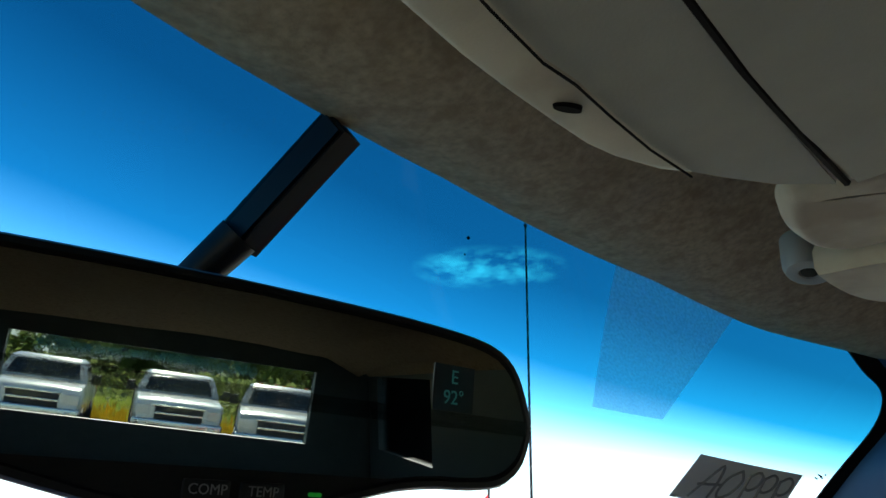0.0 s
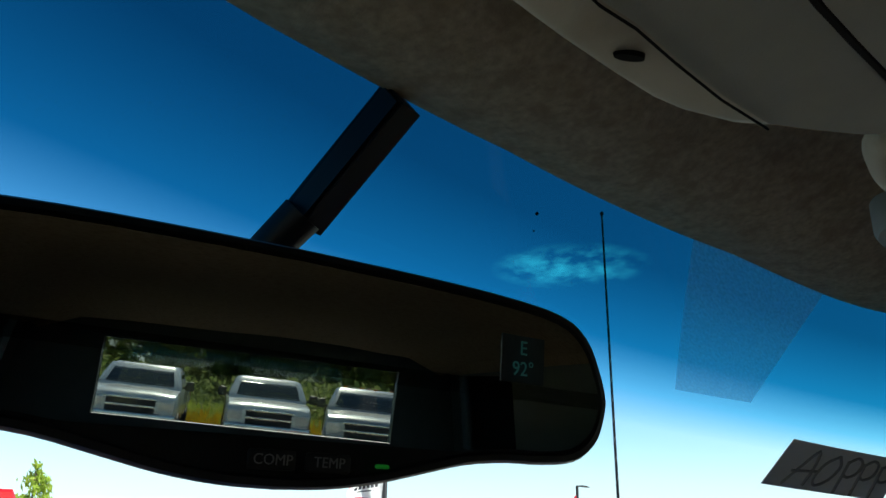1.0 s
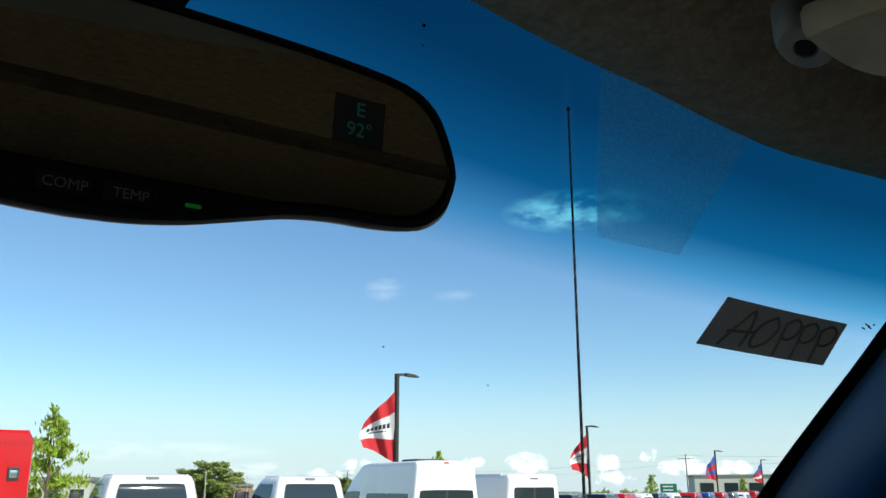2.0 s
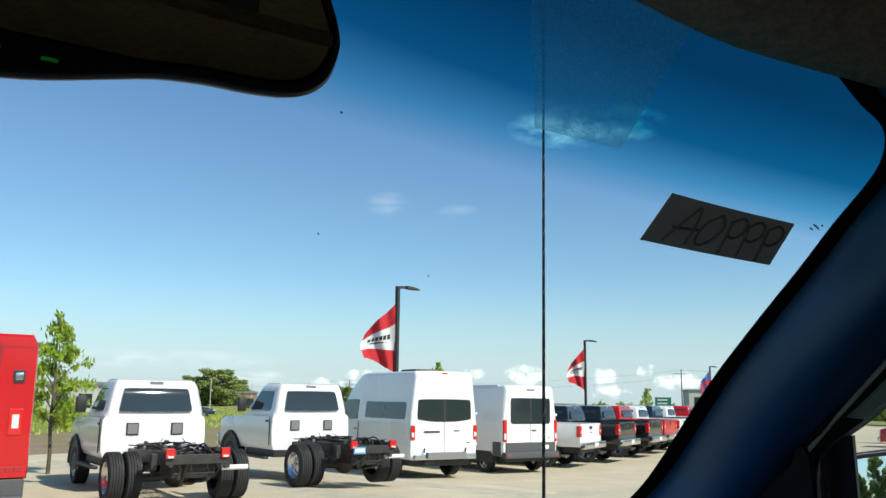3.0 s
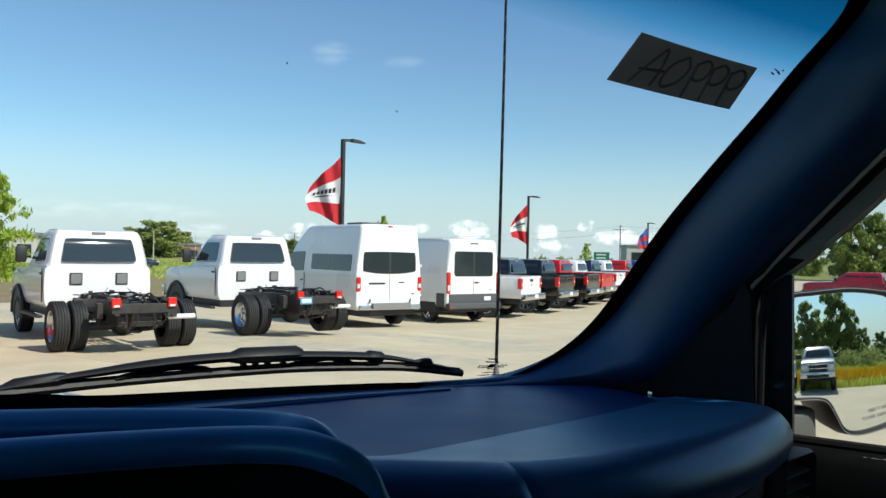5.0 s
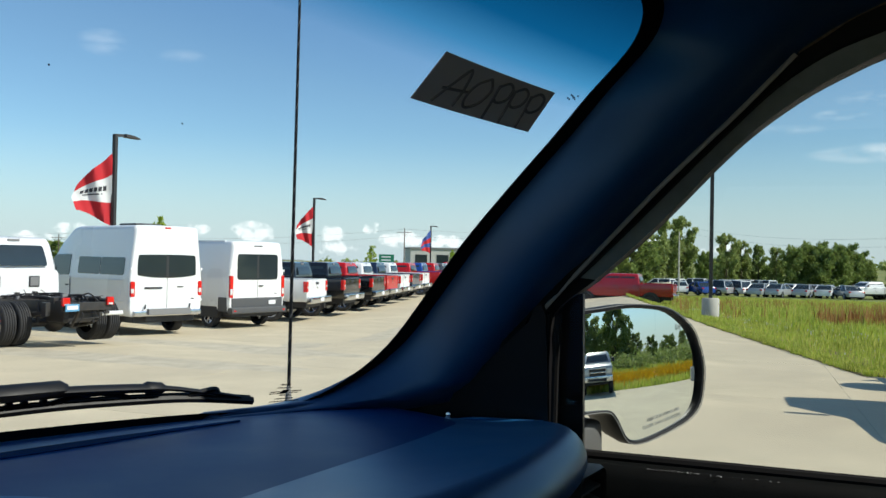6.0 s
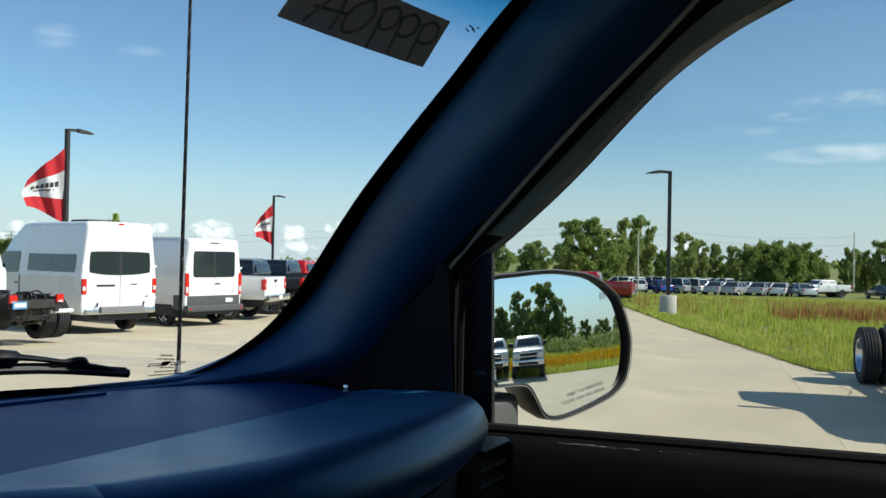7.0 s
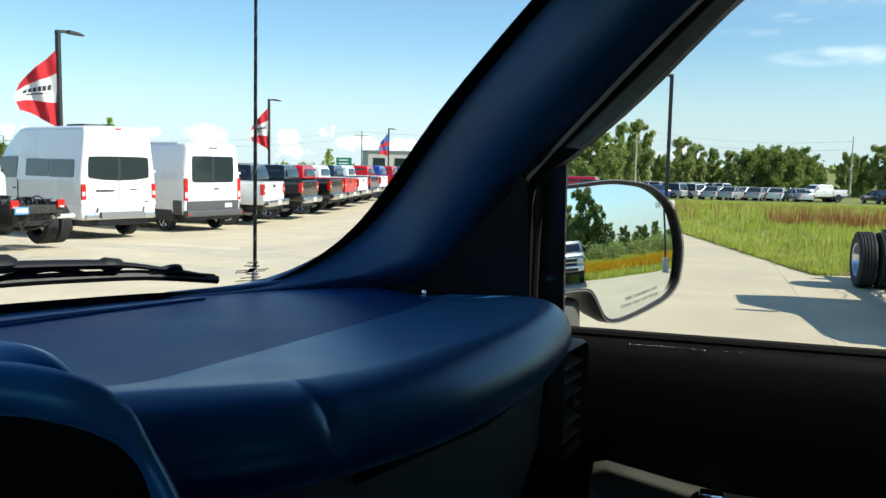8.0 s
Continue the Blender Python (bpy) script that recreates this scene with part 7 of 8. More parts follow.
# bearing and distance of each rear lamp on the near side
SPOTS = [(61.1, 27), (63.6, 29.7), (65.5, 33), (66.5, 36), (67.4, 39), (68.2, 42.5), (68.9, 46), (70.1, 50), (70.8, 54), (71.5, 58), (72.0, 62), (72.6, 67), (73.1, 72)]
FACING = -9.0
for (paint, label), (b, d) in zip(COLOURS, SPOTS):
    p = heading(b) * d + heading(90 + FACING) * 0.93 + heading(FACING) * 1.24
    pickup(at_ground(p.x, p.y, FACING, float(lotz(p.x, p.y))), paint, label, 2, "far row of pickups")

# trucks parked behind, facing us
for x, y, paint, label, mk in ((0.98, -23.6, WHITE, "white pickup facing the camera truck", False), (-1.98, -23.4, WHITE, "white pickup facing the camera truck", False), (3.6, -22.3, SILVER, "silver heavy pickup with roof marker lights and chrome grille", True)):
    pickup(at_ground(x, y, -7 if mk else 0), paint, label, 2, "trucks parked behind", markers=mk)

# right hand side: bare chassis by the verge, nose towards us, its shadow on the lane
chassis_truck(at_ground(14.20, -3.60, 268), "white chassis truck with twin wheels by the grass")
mp = heading(84.35) * 49
pickup(at_ground(mp.x, mp.y, 1, float(dip(mp.x, mp.y)) - 0.05), MAROON, "dark red crew-cab pickup at the edge of the grass", 2)

# our own wheels
for s in (1, -1):
    wheel(truck, WHEEL, s * 0.84, 1.25, 0.385, s)
    wheel(truck, WHEEL, s * 0.84, -3.9, 0.385, s)
block("frame", (-0.5, -4.8, 0.45), (0.5, 1.9, 0.78), STEEL, truck)

# far cars over the grass
FAR = [(84.6, 84, WHITE, 1, 20), (85.3, 88, WHITE, 1, 20), (86.0, 84, WHITE, 0, 80), (86.7, 92, WHITE, 1, 10), (87.3, 83, BLUE, 0, 60), (88.1, 83, SILVER, 1, 30), (88.8, 90, WHITE, 1, 30), (89.3, 84, WHITE, 1, 40), (89.9, 92, WHITE, 1, 40), (90.4, 92, SILVER, 1, 40), (91.0, 92, WHITE, 1, 40), (91.1, 82, SILVER, 0, 110),
       (92.2, 82, SILVER, 0, 115), (92.9, 86, WHITE, 0, 115), (93.7, 84, SILVER, 0, 110), (94.3, 86, WHITE, 0, 110), (94.9, 85, WHITE, 0, 105), (96.0, 84, SILVER, 0, 70), (97.2, 88, WHITE, 0, 20), (100.6, 86, NAVY, 0, 70), (101.8, 84, SILVER, 1, 70), (103.4, 84, WHITE, 1, 70), (104.8, 86, GREY, 1, 60)]
for b, d, paint, suv, hd in FAR:
    p = heading(b) * d * 1.16
    car(at_ground(p.x, p.y, hd, float(dip(p.x, p.y)) - 0.05), paint, {1: "parked suv", 0: "parked car"}[suv] + " half hidden behind the tall grass", bool(suv), "far car lot")
p = heading(98.0) * 100
pickup(at_ground(p.x, p.y, -35, float(dip(p.x, p.y)) - 0.05), WHITE, "white pickup across the field", 2)


# ---------------------------------------------------------------- lamp posts and flags
def lamp_post(x, y, h, arm, base=False, label=""):
    v = thing("lamp_post", pose(x, y, 0), label or "dark bronze lamp post with one flat head", "lamp post", "lot lamp posts")
    bm = BM()
    r = 0.065
    z0 = 0.6 if base else -0.5
    rings(bm, [[(a * r, b * r, z) for a, b in ((-1, -1), (1, -1), (1, 1), (-1, 1))] for z in (z0, h)])
    part("post", bm, POLEPAINT, v, smooth=False)
    d = heading(arm)
    s = Vector((-d.y, d.x, 0))
    bm = BM()
    rings(bm, [[d * t + s * w_ * k + Vector((0, 0, h + dz + e)) for k, e in ((-1, -th), (1, -th), (1, th), (-1, th))] for t, w_, dz, th in ((0.0, 0.05, -0.04, 0.05), (0.28, 0.05, -0.02, 0.045), (0.34, 0.15, -0.02, 0.05), (0.62, 0.16, -0.05, 0.04), (0.86, 0.10, -0.09, 0.012))])
    part("head", bm, POLEPAINT, v, smooth=False)
    if base:
        bm = BM()
        lathe(bm, [(-0.1, 0.30), (0.58, 0.30), (0.62, 0.27)], 20, "z")
        part("concrete_base", bm, POLECONC, v, "round pale concrete base")
    return v


def flag(x, y, top, height, reach, drop, toward, colours, words, label):
    """A cloth that streams off a post: hoist along the post, fly end drooping."""
    v = thing("flag", pose(x, y, 0), label, "flag", "lot flags")
    d = heading(toward)
    n = Vector((-d.y, d.x, 0))
    rnd = random.Random(int(x * 10))
    ph = rnd.uniform(0, 6)

    def at(u, vv):
        e = vv - 0.5
        narrow = 1 - 0.66 * u ** 0.95
        z = top - height / 2 - e * height * narrow - drop * u ** 1.1 + 0.05 * math.sin(5 * u + ph)
        return d * (reach * u * (1 - 0.25 * abs(e))) + n * (0.16 * u * math.sin(7.5 * u + 3 * vv + ph) + 0.05 * math.sin(15 * u + 5 * vv)) + Vector((0, 0, z)) + d * 0.07

    for k, (c, v0, v1) in enumerate(colours):
        bm = BM()
        sheet(bm, [[at(i / 14, v0 + (v1 - v0) * j / 6) for i in range(15)] for j in range(7)], n * 0.006)
        part("stripe", bm, c, v)
    return v, at, n


lamp_post(23.3, 20.5, 5.92, 118)
d1 = heading(61.43) * 57
lamp_post(d1.x, d1.y, 5.75, 128)
d2 = heading(69.4) * 92
lamp_post(d2.x, d2.y, 5.4, 128)
d3 = heading(72.1) * 122
lamp_post(d3.x, d3.y, 5.3, 128)
lamp_post(31.0, 1.05, 5.05, -20, True, "dark lamp post on a round concrete base by the grass")
lamp_post(10.7, -18.4, 5.5, 180, True, "dark lamp post on a round concrete base behind the lot")
RWR = [(FLAGRED, 0, 0.30), (FLAGWHITE, 0.30, 0.68), (FLAGRED, 0.68, 1.0)]
fl, at1, n1 = flag(23.3, 20.5, 5.32, 2.55, 1.28, 0.38, -42, RWR, "", "red and white dealer flag, printed, seen from behind")
def print_bars(at, n, parent):
    """Dark bars in two rows that follow the cloth."""
    for u0, u1, v0, v1 in [(0.14 + 0.115 * k, 0.225 + 0.115 * k, 0.42, 0.50) for k in range(6)] + [(0.24, 0.74, 0.535, 0.56)]:
        bm = BM()
        sheet(bm, [[at(u0 + (u1 - u0) * i / 4, v0 + (v1 - v0) * j / 2) + n * 0.014 for i in range(5)] for j in range(3)], n * 0.004)
        part("print_bar", bm, FLAGINK, parent, smooth=False)


print_bars(at1, n1, fl)
fl2, at2, n2 = flag(d1.x, d1.y, 5.25, 2.75, 1.20, 0.45, -40, RWR, "", "red and white dealer flag on a farther post")
print_bars(at2, n2, fl2)
flag(d2.x, d2.y, 5.0, 2.6, 1.4, 0.6, -60, [(FLAGBLUE, 0, 0.33), (FLAGRED, 0.33, 0.55), (FLAGBLUE, 0.55, 0.75), (FLAGRED, 0.75, 1.0)], "", "red and blue flag on a far post")
flag(d3.x, d3.y, 4.9, 2.6, 1.4, 0.6, -60, [(FLAGBLUE, 0, 0.33), (FLAGRED, 0.33, 0.6), (FLAGWHITE, 0.6, 0.75), (FLAGRED, 0.75, 1.0)], "", "red, white and blue flag on a far post")


# ---------------------------------------------------------------- trees
def crown_mesh(name, blobs, count, leaf, material, seed, flat=0.8, wide=0.55, droop=1.0):
    """Leaves as small bent quads scattered through clumps, with gaps between."""
    rng = np.random.default_rng(seed)
    b = np.array(blobs, float)
    vol = b[:, 3] ** 2
    which = rng.choice(len(b), count, p=vol / vol.sum())
    d = rng.normal(size=(count, 3))
    d /= np.linalg.norm(d, axis=1)[:, None]
    rr = rng.uniform(0.35, 1.0, count) ** 0.6
    c = b[which, :3] + d * (b[which, 3] * rr)[:, None] * np.array([1, 1, flat])
    c += rng.normal(size=(count, 3)) * 0.27 * b[which, 3][:, None]
    t = rng.normal(size=(count, 3)) * np.array([1, 1, droop])
    t /= np.linalg.norm(t, axis=1)[:, None]
    s = np.cross(t, rng.normal(size=(count, 3)))
    s /= np.linalg.norm(s, axis=1)[:, None]
    sz = leaf * rng.uniform(0.6, 1.4, count)[:, None]
    V = np.stack([c - t * sz, c + s * sz * wide, c + t * sz, c - s * sz * wide], 1).reshape(-1, 3)
    me = bpy.data.meshes.new(name)
    me.from_pydata(V.tolist(), [], [(4 * i, 4 * i + 1, 4 * i + 2, 4 * i + 3) for i in range(count)])
    me.materials.append(material)
    return me


def tree(at, h, spread, seed, material, count, leaf, label, trunk_r=0.16, slim=False, bare=0.25, group=""):
    v = thing("tree", at, label, "tree", group)
    rnd = random.Random(seed)
    bm = BM()
    top = h * 0.86
    lean = Vector((rnd.uniform(-0.04, 0.04), rnd.uniform(-0.04, 0.04), 1))
    tube(bm, [lean * (top * k / 6) + Vector((rnd.uniform(-1, 1), rnd.uniform(-1, 1), 0)) * (h * (0.005 if slim else 0.02) * (k > 0)) for k in range(7)], [trunk_r * (1 - 0.13 * k) for k in range(7)], 8)
    blobs = []
    n = 26 if slim else 34
    for k in range(n):
        z = h * (bare + (0.95 - bare) * (k + 0.5) / n)
        t = (z / h - bare) / (1 - bare)
        if slim:
            r = spread * (1.0 - 0.88 * t ** 1.2) * (0.55 + 0.45 * math.sin(min(1, t * 3) * math.pi / 2)) * rnd.uniform(0.55, 1.15)
        else:                               # broad rounded head
            r = spread * max(0.18, math.sqrt(max(0.0, 1 - ((t - 0.36) / 0.70) ** 2))) * rnd.uniform(0.45, 1.12)
        a = k * 2.4 + rnd.uniform(-0.6, 0.6)
        p = Vector((math.cos(a) * r, math.sin(a) * r, z + rnd.uniform(-0.03, 0.05) * h))
        q = lean * (z - r * 0.5)
        tube(bm, [q, q.lerp(p, 0.55) + Vector((0, 0, 0.04 * h)), p], [trunk_r * 0.34, trunk_r * 0.2, trunk_r * 0.07], 5)
        blobs.append((p.x, p.y, p.z, spread * rnd.uniform(0.24, 0.44) * (1 - 0.35 * t) * (0.58 if slim else 0.66)))
        m_ = q.lerp(p, 0.6)
        blobs.append((m_.x, m_.y, m_.z + 0.03 * h, spread * rnd.uniform(0.18, 0.32) * (0.75 - 0.3 * t if slim else 0.70)))
    part("trunk", bm, BARK, v)
    crown = new("crown", crown_mesh("crown", blobs, count, leaf, material, seed, 0.8, 0.30 if slim else 0.55, 2.0 if slim else 1.0))
    crown.parent = v
    return v


# young tree by the lot's front edge
tree(at_ground(9.9, 19.3, 0), 3.72, 0.92, 3, LEAF_YOUNG, 3200, 0.080, "young slim street tree with light leaves", 0.05, True, 0.30)
# small trees along the front
for b, d, h, sd in ((51.6, 44, 3.6, 5), (65.4, 95, 3.5, 6), (70.9, 110, 3.2, 8), (44.0, 70, 2.6, 12)):
    p = heading(b) * d
    tree(at_ground(p.x, p.y, 0), h, h * 0.25, sd, LEAF_YOUNG, 1000, 0.14, "young tree along the road", 0.06, True)
proto = [tree(pose(0, 0, -0.05), 9.0, 3.4, 21, LEAF_DARK, 13000, 0.20, "full dark green tree at the field's edge", 0.2, False, 0.06),
         tree(pose(0, 0, -0.05), 9.0, 3.0, 22, LEAF, 8000, 0.22, "loose airy tree at the field's edge", 0.16, False, 0.16),
         tree(pose(0, 0, -0.05), 5.5, 3.2, 23, LEAF_DARK, 11000, 0.18, "low bushy tree at the field's edge", 0.16, False, 0.02)]
WOODS = [(81.6, 100, 6.7, 0, 0.85), (82.9, 101, 7.0, 0, 0.85), (84.0, 106, 6.0, 1, 0.8), (85.2, 101, 7.7, 1, 0.66), (86.2, 103, 8.2, 1, 0.72), (87.6, 112, 3.4, 2, 0.6), (89.0, 98, 5.7, 1, 0.85), (89.9, 101, 5.0, 1, 0.75), (90.9, 104, 4.4, 0, 0.7), (92.0, 102, 4.2, 1, 0.7),
         (93.2, 97, 4.0, 2, 0.72), (94.2, 99, 4.5, 2, 0.74), (95.2, 96, 4.0, 2, 0.74), (96.0, 98, 4.3, 2, 0.7), (96.8, 99, 3.5, 2, 0.56), (98.8, 98, 3.9, 0, 0.66), (99.6, 103, 3.6, 2, 0.5), (100.6, 100, 5.0, 1, 0.8), (101.8, 100, 5.6, 1, 0.8), (103.0, 102, 5.0, 0, 0.8), (104.5, 98, 5.8, 0, 0.9), (79.0, 120, 4.4, 2, 0.9), (76.5, 125, 4.2, 2, 0.9),
         (37.2, 150, 7.2, 1, 1.7), (35.8, 152, 6.0, 1, 1.6), (38.4, 156, 5.6, 1, 1.5), (45.5, 190, 5.0, 2, 1.4), (25.0, 150, 4.0, 2, 1.4), (31.5, 240, 4.4, 2, 1.6), (28.5, 240, 4.0, 2, 1.6), (41.5, 260, 4.4, 2, 1.6), (50.0, 300, 4.5, 2, 1.6)]
# behind: a wood beyond the flower field, for the mirrors
rnd = random.Random(31)
for k in range(26):
    b_ = 128 + 3.6 * k + rnd.uniform(-1, 1)
    WOODS.append((b_, 60 + rnd.uniform(-6, 12), rnd.uniform(3.6, 4.8) if b_ < 171 else rnd.uniform(4.5, 6.5), k % 3, rnd.uniform(0.9, 1.2)))
WOODS += [(168.7, 58, 9.4, 0, 0.95), (173.7, 62, 9.2, 1, 0.75), (177.2, 62, 7.0, 0, 0.9), (181.0, 62, 7.6, 0, 0.9)]
for b, d, h, kind_, wide in WOODS:
    p = heading(b) * d
    fall = float(dip(p.x, p.y)) if 76 < b < 110 else 0.0
    if 84 < b < 110:
        p = p * 1.22
        h, wide = h * 0.88 * 1.22, wide * (0.9, 0.8, 0.92)[kind_]
    h -= fall
    s_ = h / (9.0, 9.0, 5.5)[kind_]
    o = copy_thing(proto[kind_], at_ground(p.x, p.y, b * 7, fall - 0.05))
    o.scale = (s_ * wide, s_ * wide, s_)
for o in proto:
    for c in list(o.children):
        bpy.data.objects.remove(c)
    bpy.data.objects.remove(o)

# ---------------------------------------------------------------- verge, fields and their growth
VERGE = [(15.4, -1.95), (19.4, -0.85), (25.6, 0.85), (33.0, 2.60), (46.0, 5.9), (60.0, 8.0), (78.0, 10.5), (78.0, -34.0), (22.0, -34.0), (17.6, -9.0)]
bm = BM()
rows = []
for k in range(64):
    x = 15.4 + 62.6 * k / 63
    top = float(np.interp(x, [15.4, 19.4, 25.6, 33.0, 46.0, 60.0, 78.0], [-1.95, -0.85, 0.85, 2.60, 5.9, 8.0, 10.5]))
    low = float(np.interp(x, [15.4, 17.6, 22.0], [-2.0, -9.0, -34.0]))
    row = []
    for j in range(40):
        y = top + (low - top) * (j / 39) ** 1.8
        wav = 0.05 * math.sin(x * 3.1) * math.sin(x * 7.7 + 1) * (j == 0)
        row.append((x, y + wav, 0.003 + 0.034 * min(1.0, (top - y) / 0.6) + float(dip(x, y)) + 0.012 * math.sin(x * 1.7) * math.sin(y * 2.3) * (j > 1)))
    rows.append(row)
sheet(bm, rows)
tagged(part("verge", bm, SOIL), "earth verge with uneven grass beside the lane", "verge", kind="structure")
plate("field", [(13, 24.0), (92, 32), (140, 60), (60, 75), (-30, 60), (-30, 21.7)], -0.2, -0.02, DITCH, "bare brown strip along the lot's front", "field")
plate("field", [(-20, 34), (130, 58), (300, 160), (60, 200), (-120, 120)], -0.2, 0.02, FIELD, "green roadside field", "field")
plate("road", [(-120, 92), (340, 190), (338, 197), (-122, 99)], -0.2, 0.06, ASPHALT, "far asphalt road", "road")


def inside(x, y, poly):
    res = np.zeros(x.shape, bool)
    for (x0, y0), (x1, y1) in zip(poly, poly[1:] + poly[:1]):
        cut = ((y0 > y) != (y1 > y)) & (x < (x1 - x0) * (y - y0) / (y1 - y0 + 1e-12) + x0)
        res ^= cut
    return res


def blades(name, x, y, h, w, material, label, category, z=0.03, lean=0.35, seed=1):
    """Blades of grass or stalks, each a bent strip, as one growth."""
    rng = np.random.default_rng(seed)
    n = len(x)
    a = rng.uniform(0, 2 * np.pi, n)
    s = np.stack([np.cos(a), np.sin(a), 0 * a], 1) * (w * rng.uniform(0.7, 1.3, n))[:, None]
    b = rng.uniform(0, 2 * np.pi, n)
    l = np.stack([np.cos(b), np.sin(b), 0 * b], 1) * (h * lean * rng.uniform(0.2, 1, n))[:, None]
    p = np.stack([x, y, z + dip(x, y)], 1)
    up = np.stack([0 * h, 0 * h, h], 1)
    V = np.stack([p - s, p + s, p + s * 0.7 + l * 0.35 + up * 0.6, p + l + up, p - s * 0.7 + l * 0.35 + up * 0.6], 1).reshape(-1, 3)
    me = bpy.data.meshes.new(name)
    me.from_pydata(V.tolist(), [], [tuple(range(5 * i, 5 * i + 5)) for i in range(n)])
    me.materials.append(material)
    return tagged(new(name, me), label, category, kind="stuff")


rng = np.random.default_rng(5)
n = 190000
x = 15 + 63 * rng.uniform(0, 1, n) ** 1.7
y = rng.uniform(-16, 10.0, n)
k = inside(x, y, VERGE) & (rng.uniform(0, 1, n) < np.clip(1.2 - 0.008 * x, 0.2, 1))
x, y = x[k], y[k]
clump = 0.5 + 0.5 * np.sin(x * 1.3 + 2 * np.sin(y * 0.9)) * np.sin(y * 1.7 + x * 0.4)
edge = np.clip((0.268 * (x - 15.4) - 1.95 - y) / 3.0, 0.22, 1)
h = (0.14 + 0.26 * clump) * edge * rng.uniform(0.6, 1.3, len(x)) * np.interp(x, [40, 60], [1.0, 0.45]) + 0.04
blades("grass", x, y, h, 0.008 + 0.0007 * (x - 14), GRASS, "tall green summer grass on the verge", "grass", seed=7)
# short tufts that hang over the edge of the lane
n = 9000
x = 15.4 + 30 * rng.uniform(0, 1, n) ** 1.3
y = np.interp(x, [15.4, 19.4, 25.6, 33.0, 46.0], [-1.95, -0.85, 0.85, 2.60, 5.9]) - np.abs(rng.normal(0, 0.22, n)) + 0.07 * np.sin(x * 5.3) * np.sin(x * 1.9)
blades("edge_grass", x, y, rng.uniform(0.03, 0.12, n), 0.006 + 0.0006 * (x - 14), GRASS, "short grass tufts along the edge of the lane", "grass", z=0.004, lean=0.8, seed=17)
# dry seed heads and red-brown dock
n = 2300
bx, dist = rng.uniform(85.5, 103, n), rng.uniform(30, 66, n)
x, y = np.sin(np.radians(bx)) * dist, np.cos(np.radians(bx)) * dist
k = inside(x, y, VERGE) & ((np.sin(bx * 2.2) + np.sin(dist * 0.35 + bx) > 0.35) | ((dist > 46) & (np.sin(bx * 3.1 + dist * 0.2) > -0.2)))
x, y = x[k], y[k]
blades("dock", x, y, rng.uniform(0.35, 0.75, len(x)) * np.interp(x, [45, 62], [1.0, 0.6]), np.full(len(x), 0.016), DOCK, "red-brown dock and dry seed stalks", "weeds", lean=0.15, seed=8)
n = 700
a, r = rng.uniform(0, 6.28, n), rng.uniform(0, 1, n) ** 0.5
c = heading(98.2) * 29
x, y = c.x + np.cos(a) * r * 1.0, c.y + np.sin(a) * r * 2.0
blades("dock", x, y, rng.uniform(0.5, 0.95, n), np.full(n, 0.016), DOCK, "clump of red-brown dock", "weeds", lean=0.15, seed=9)
n = 700
x, y = rng.uniform(16, 34, n), rng.uniform(-9, 3, n)
k = inside(x, y, VERGE)
blades("clover", x[k], y[k], rng.uniform(0.03, 0.05, k.sum()), np.full(k.sum(), 0.008), FLAGWHITE, "small pale flower heads in the grass", "flowers", z=0.26, seed=10)
# the meadow behind, seen in the mirrors: short grass, yellow flowers, scrub
n = 26000
x, y = rng.uniform(-14, 34, n), -19.5 - 26 * rng.uniform(0, 1, n) ** 1.3
blades("meadow", x, y, rng.uniform(0.15, 0.45, n), np.full(n, 0.045), GRASS, "green meadow behind the lot", "grass", z=-0.05, seed=11)
n = 15000
x, y = rng.uniform(-14, 34, n), -22.3 - np.abs(rng.normal(0, 4.6, n))
blades("yellow_flowers", x, y, rng.uniform(0.40, 0.62, n), np.full(n, 0.045), FLOWER, "band of yellow meadow flowers", "flowers", z=-0.05, seed=12)
blobs = [(rng.uniform(-20, 36), rng.uniform(-52, -37), rng.uniform(0.1, 0.8), rng.uniform(0.7, 1.3)) for _ in range(110)]
scrub = new("scrub", crown_mesh("scrub", blobs, 26000, 0.17, LEAF, 77, 1.0))
tagged(scrub, "dense green scrub beyond the meadow", "bushes", kind="stuff")
# rough growth along the front of the lot
n = 26000
b, dist = rng.uniform(12, 76, n), rng.uniform(36, 130, n)
x, y = np.sin(np.radians(b)) * dist, np.cos(np.radians(b)) * dist
k = y > 34 + 0.19 * x
blades("roadside_grass", x[k], y[k], rng.uniform(0.08, 0.28, k.sum()), np.full(k.sum(), 0.05), GRASS, "rough roadside grass", "grass", z=0.0, seed=13)
# low far tree belts on the horizon
blobs = []
for q in range(150):
    b = rng.uniform(15, 110)
    dist = rng.uniform(420, 700)
    fx, fy = math.sin(radians(b)) * dist, math.cos(radians(b)) * dist
    blobs.append((fx, fy, rng.uniform(0.0, 1.5) + far_fall(fx, fy), rng.uniform(2.5, 4.2)))
belt = new("far_woods", crown_mesh("far_woods", blobs, 16000, 1.3, LEAF, 78, 0.8))
tagged(belt, "far low woods along the horizon", "woods", kind="stuff")


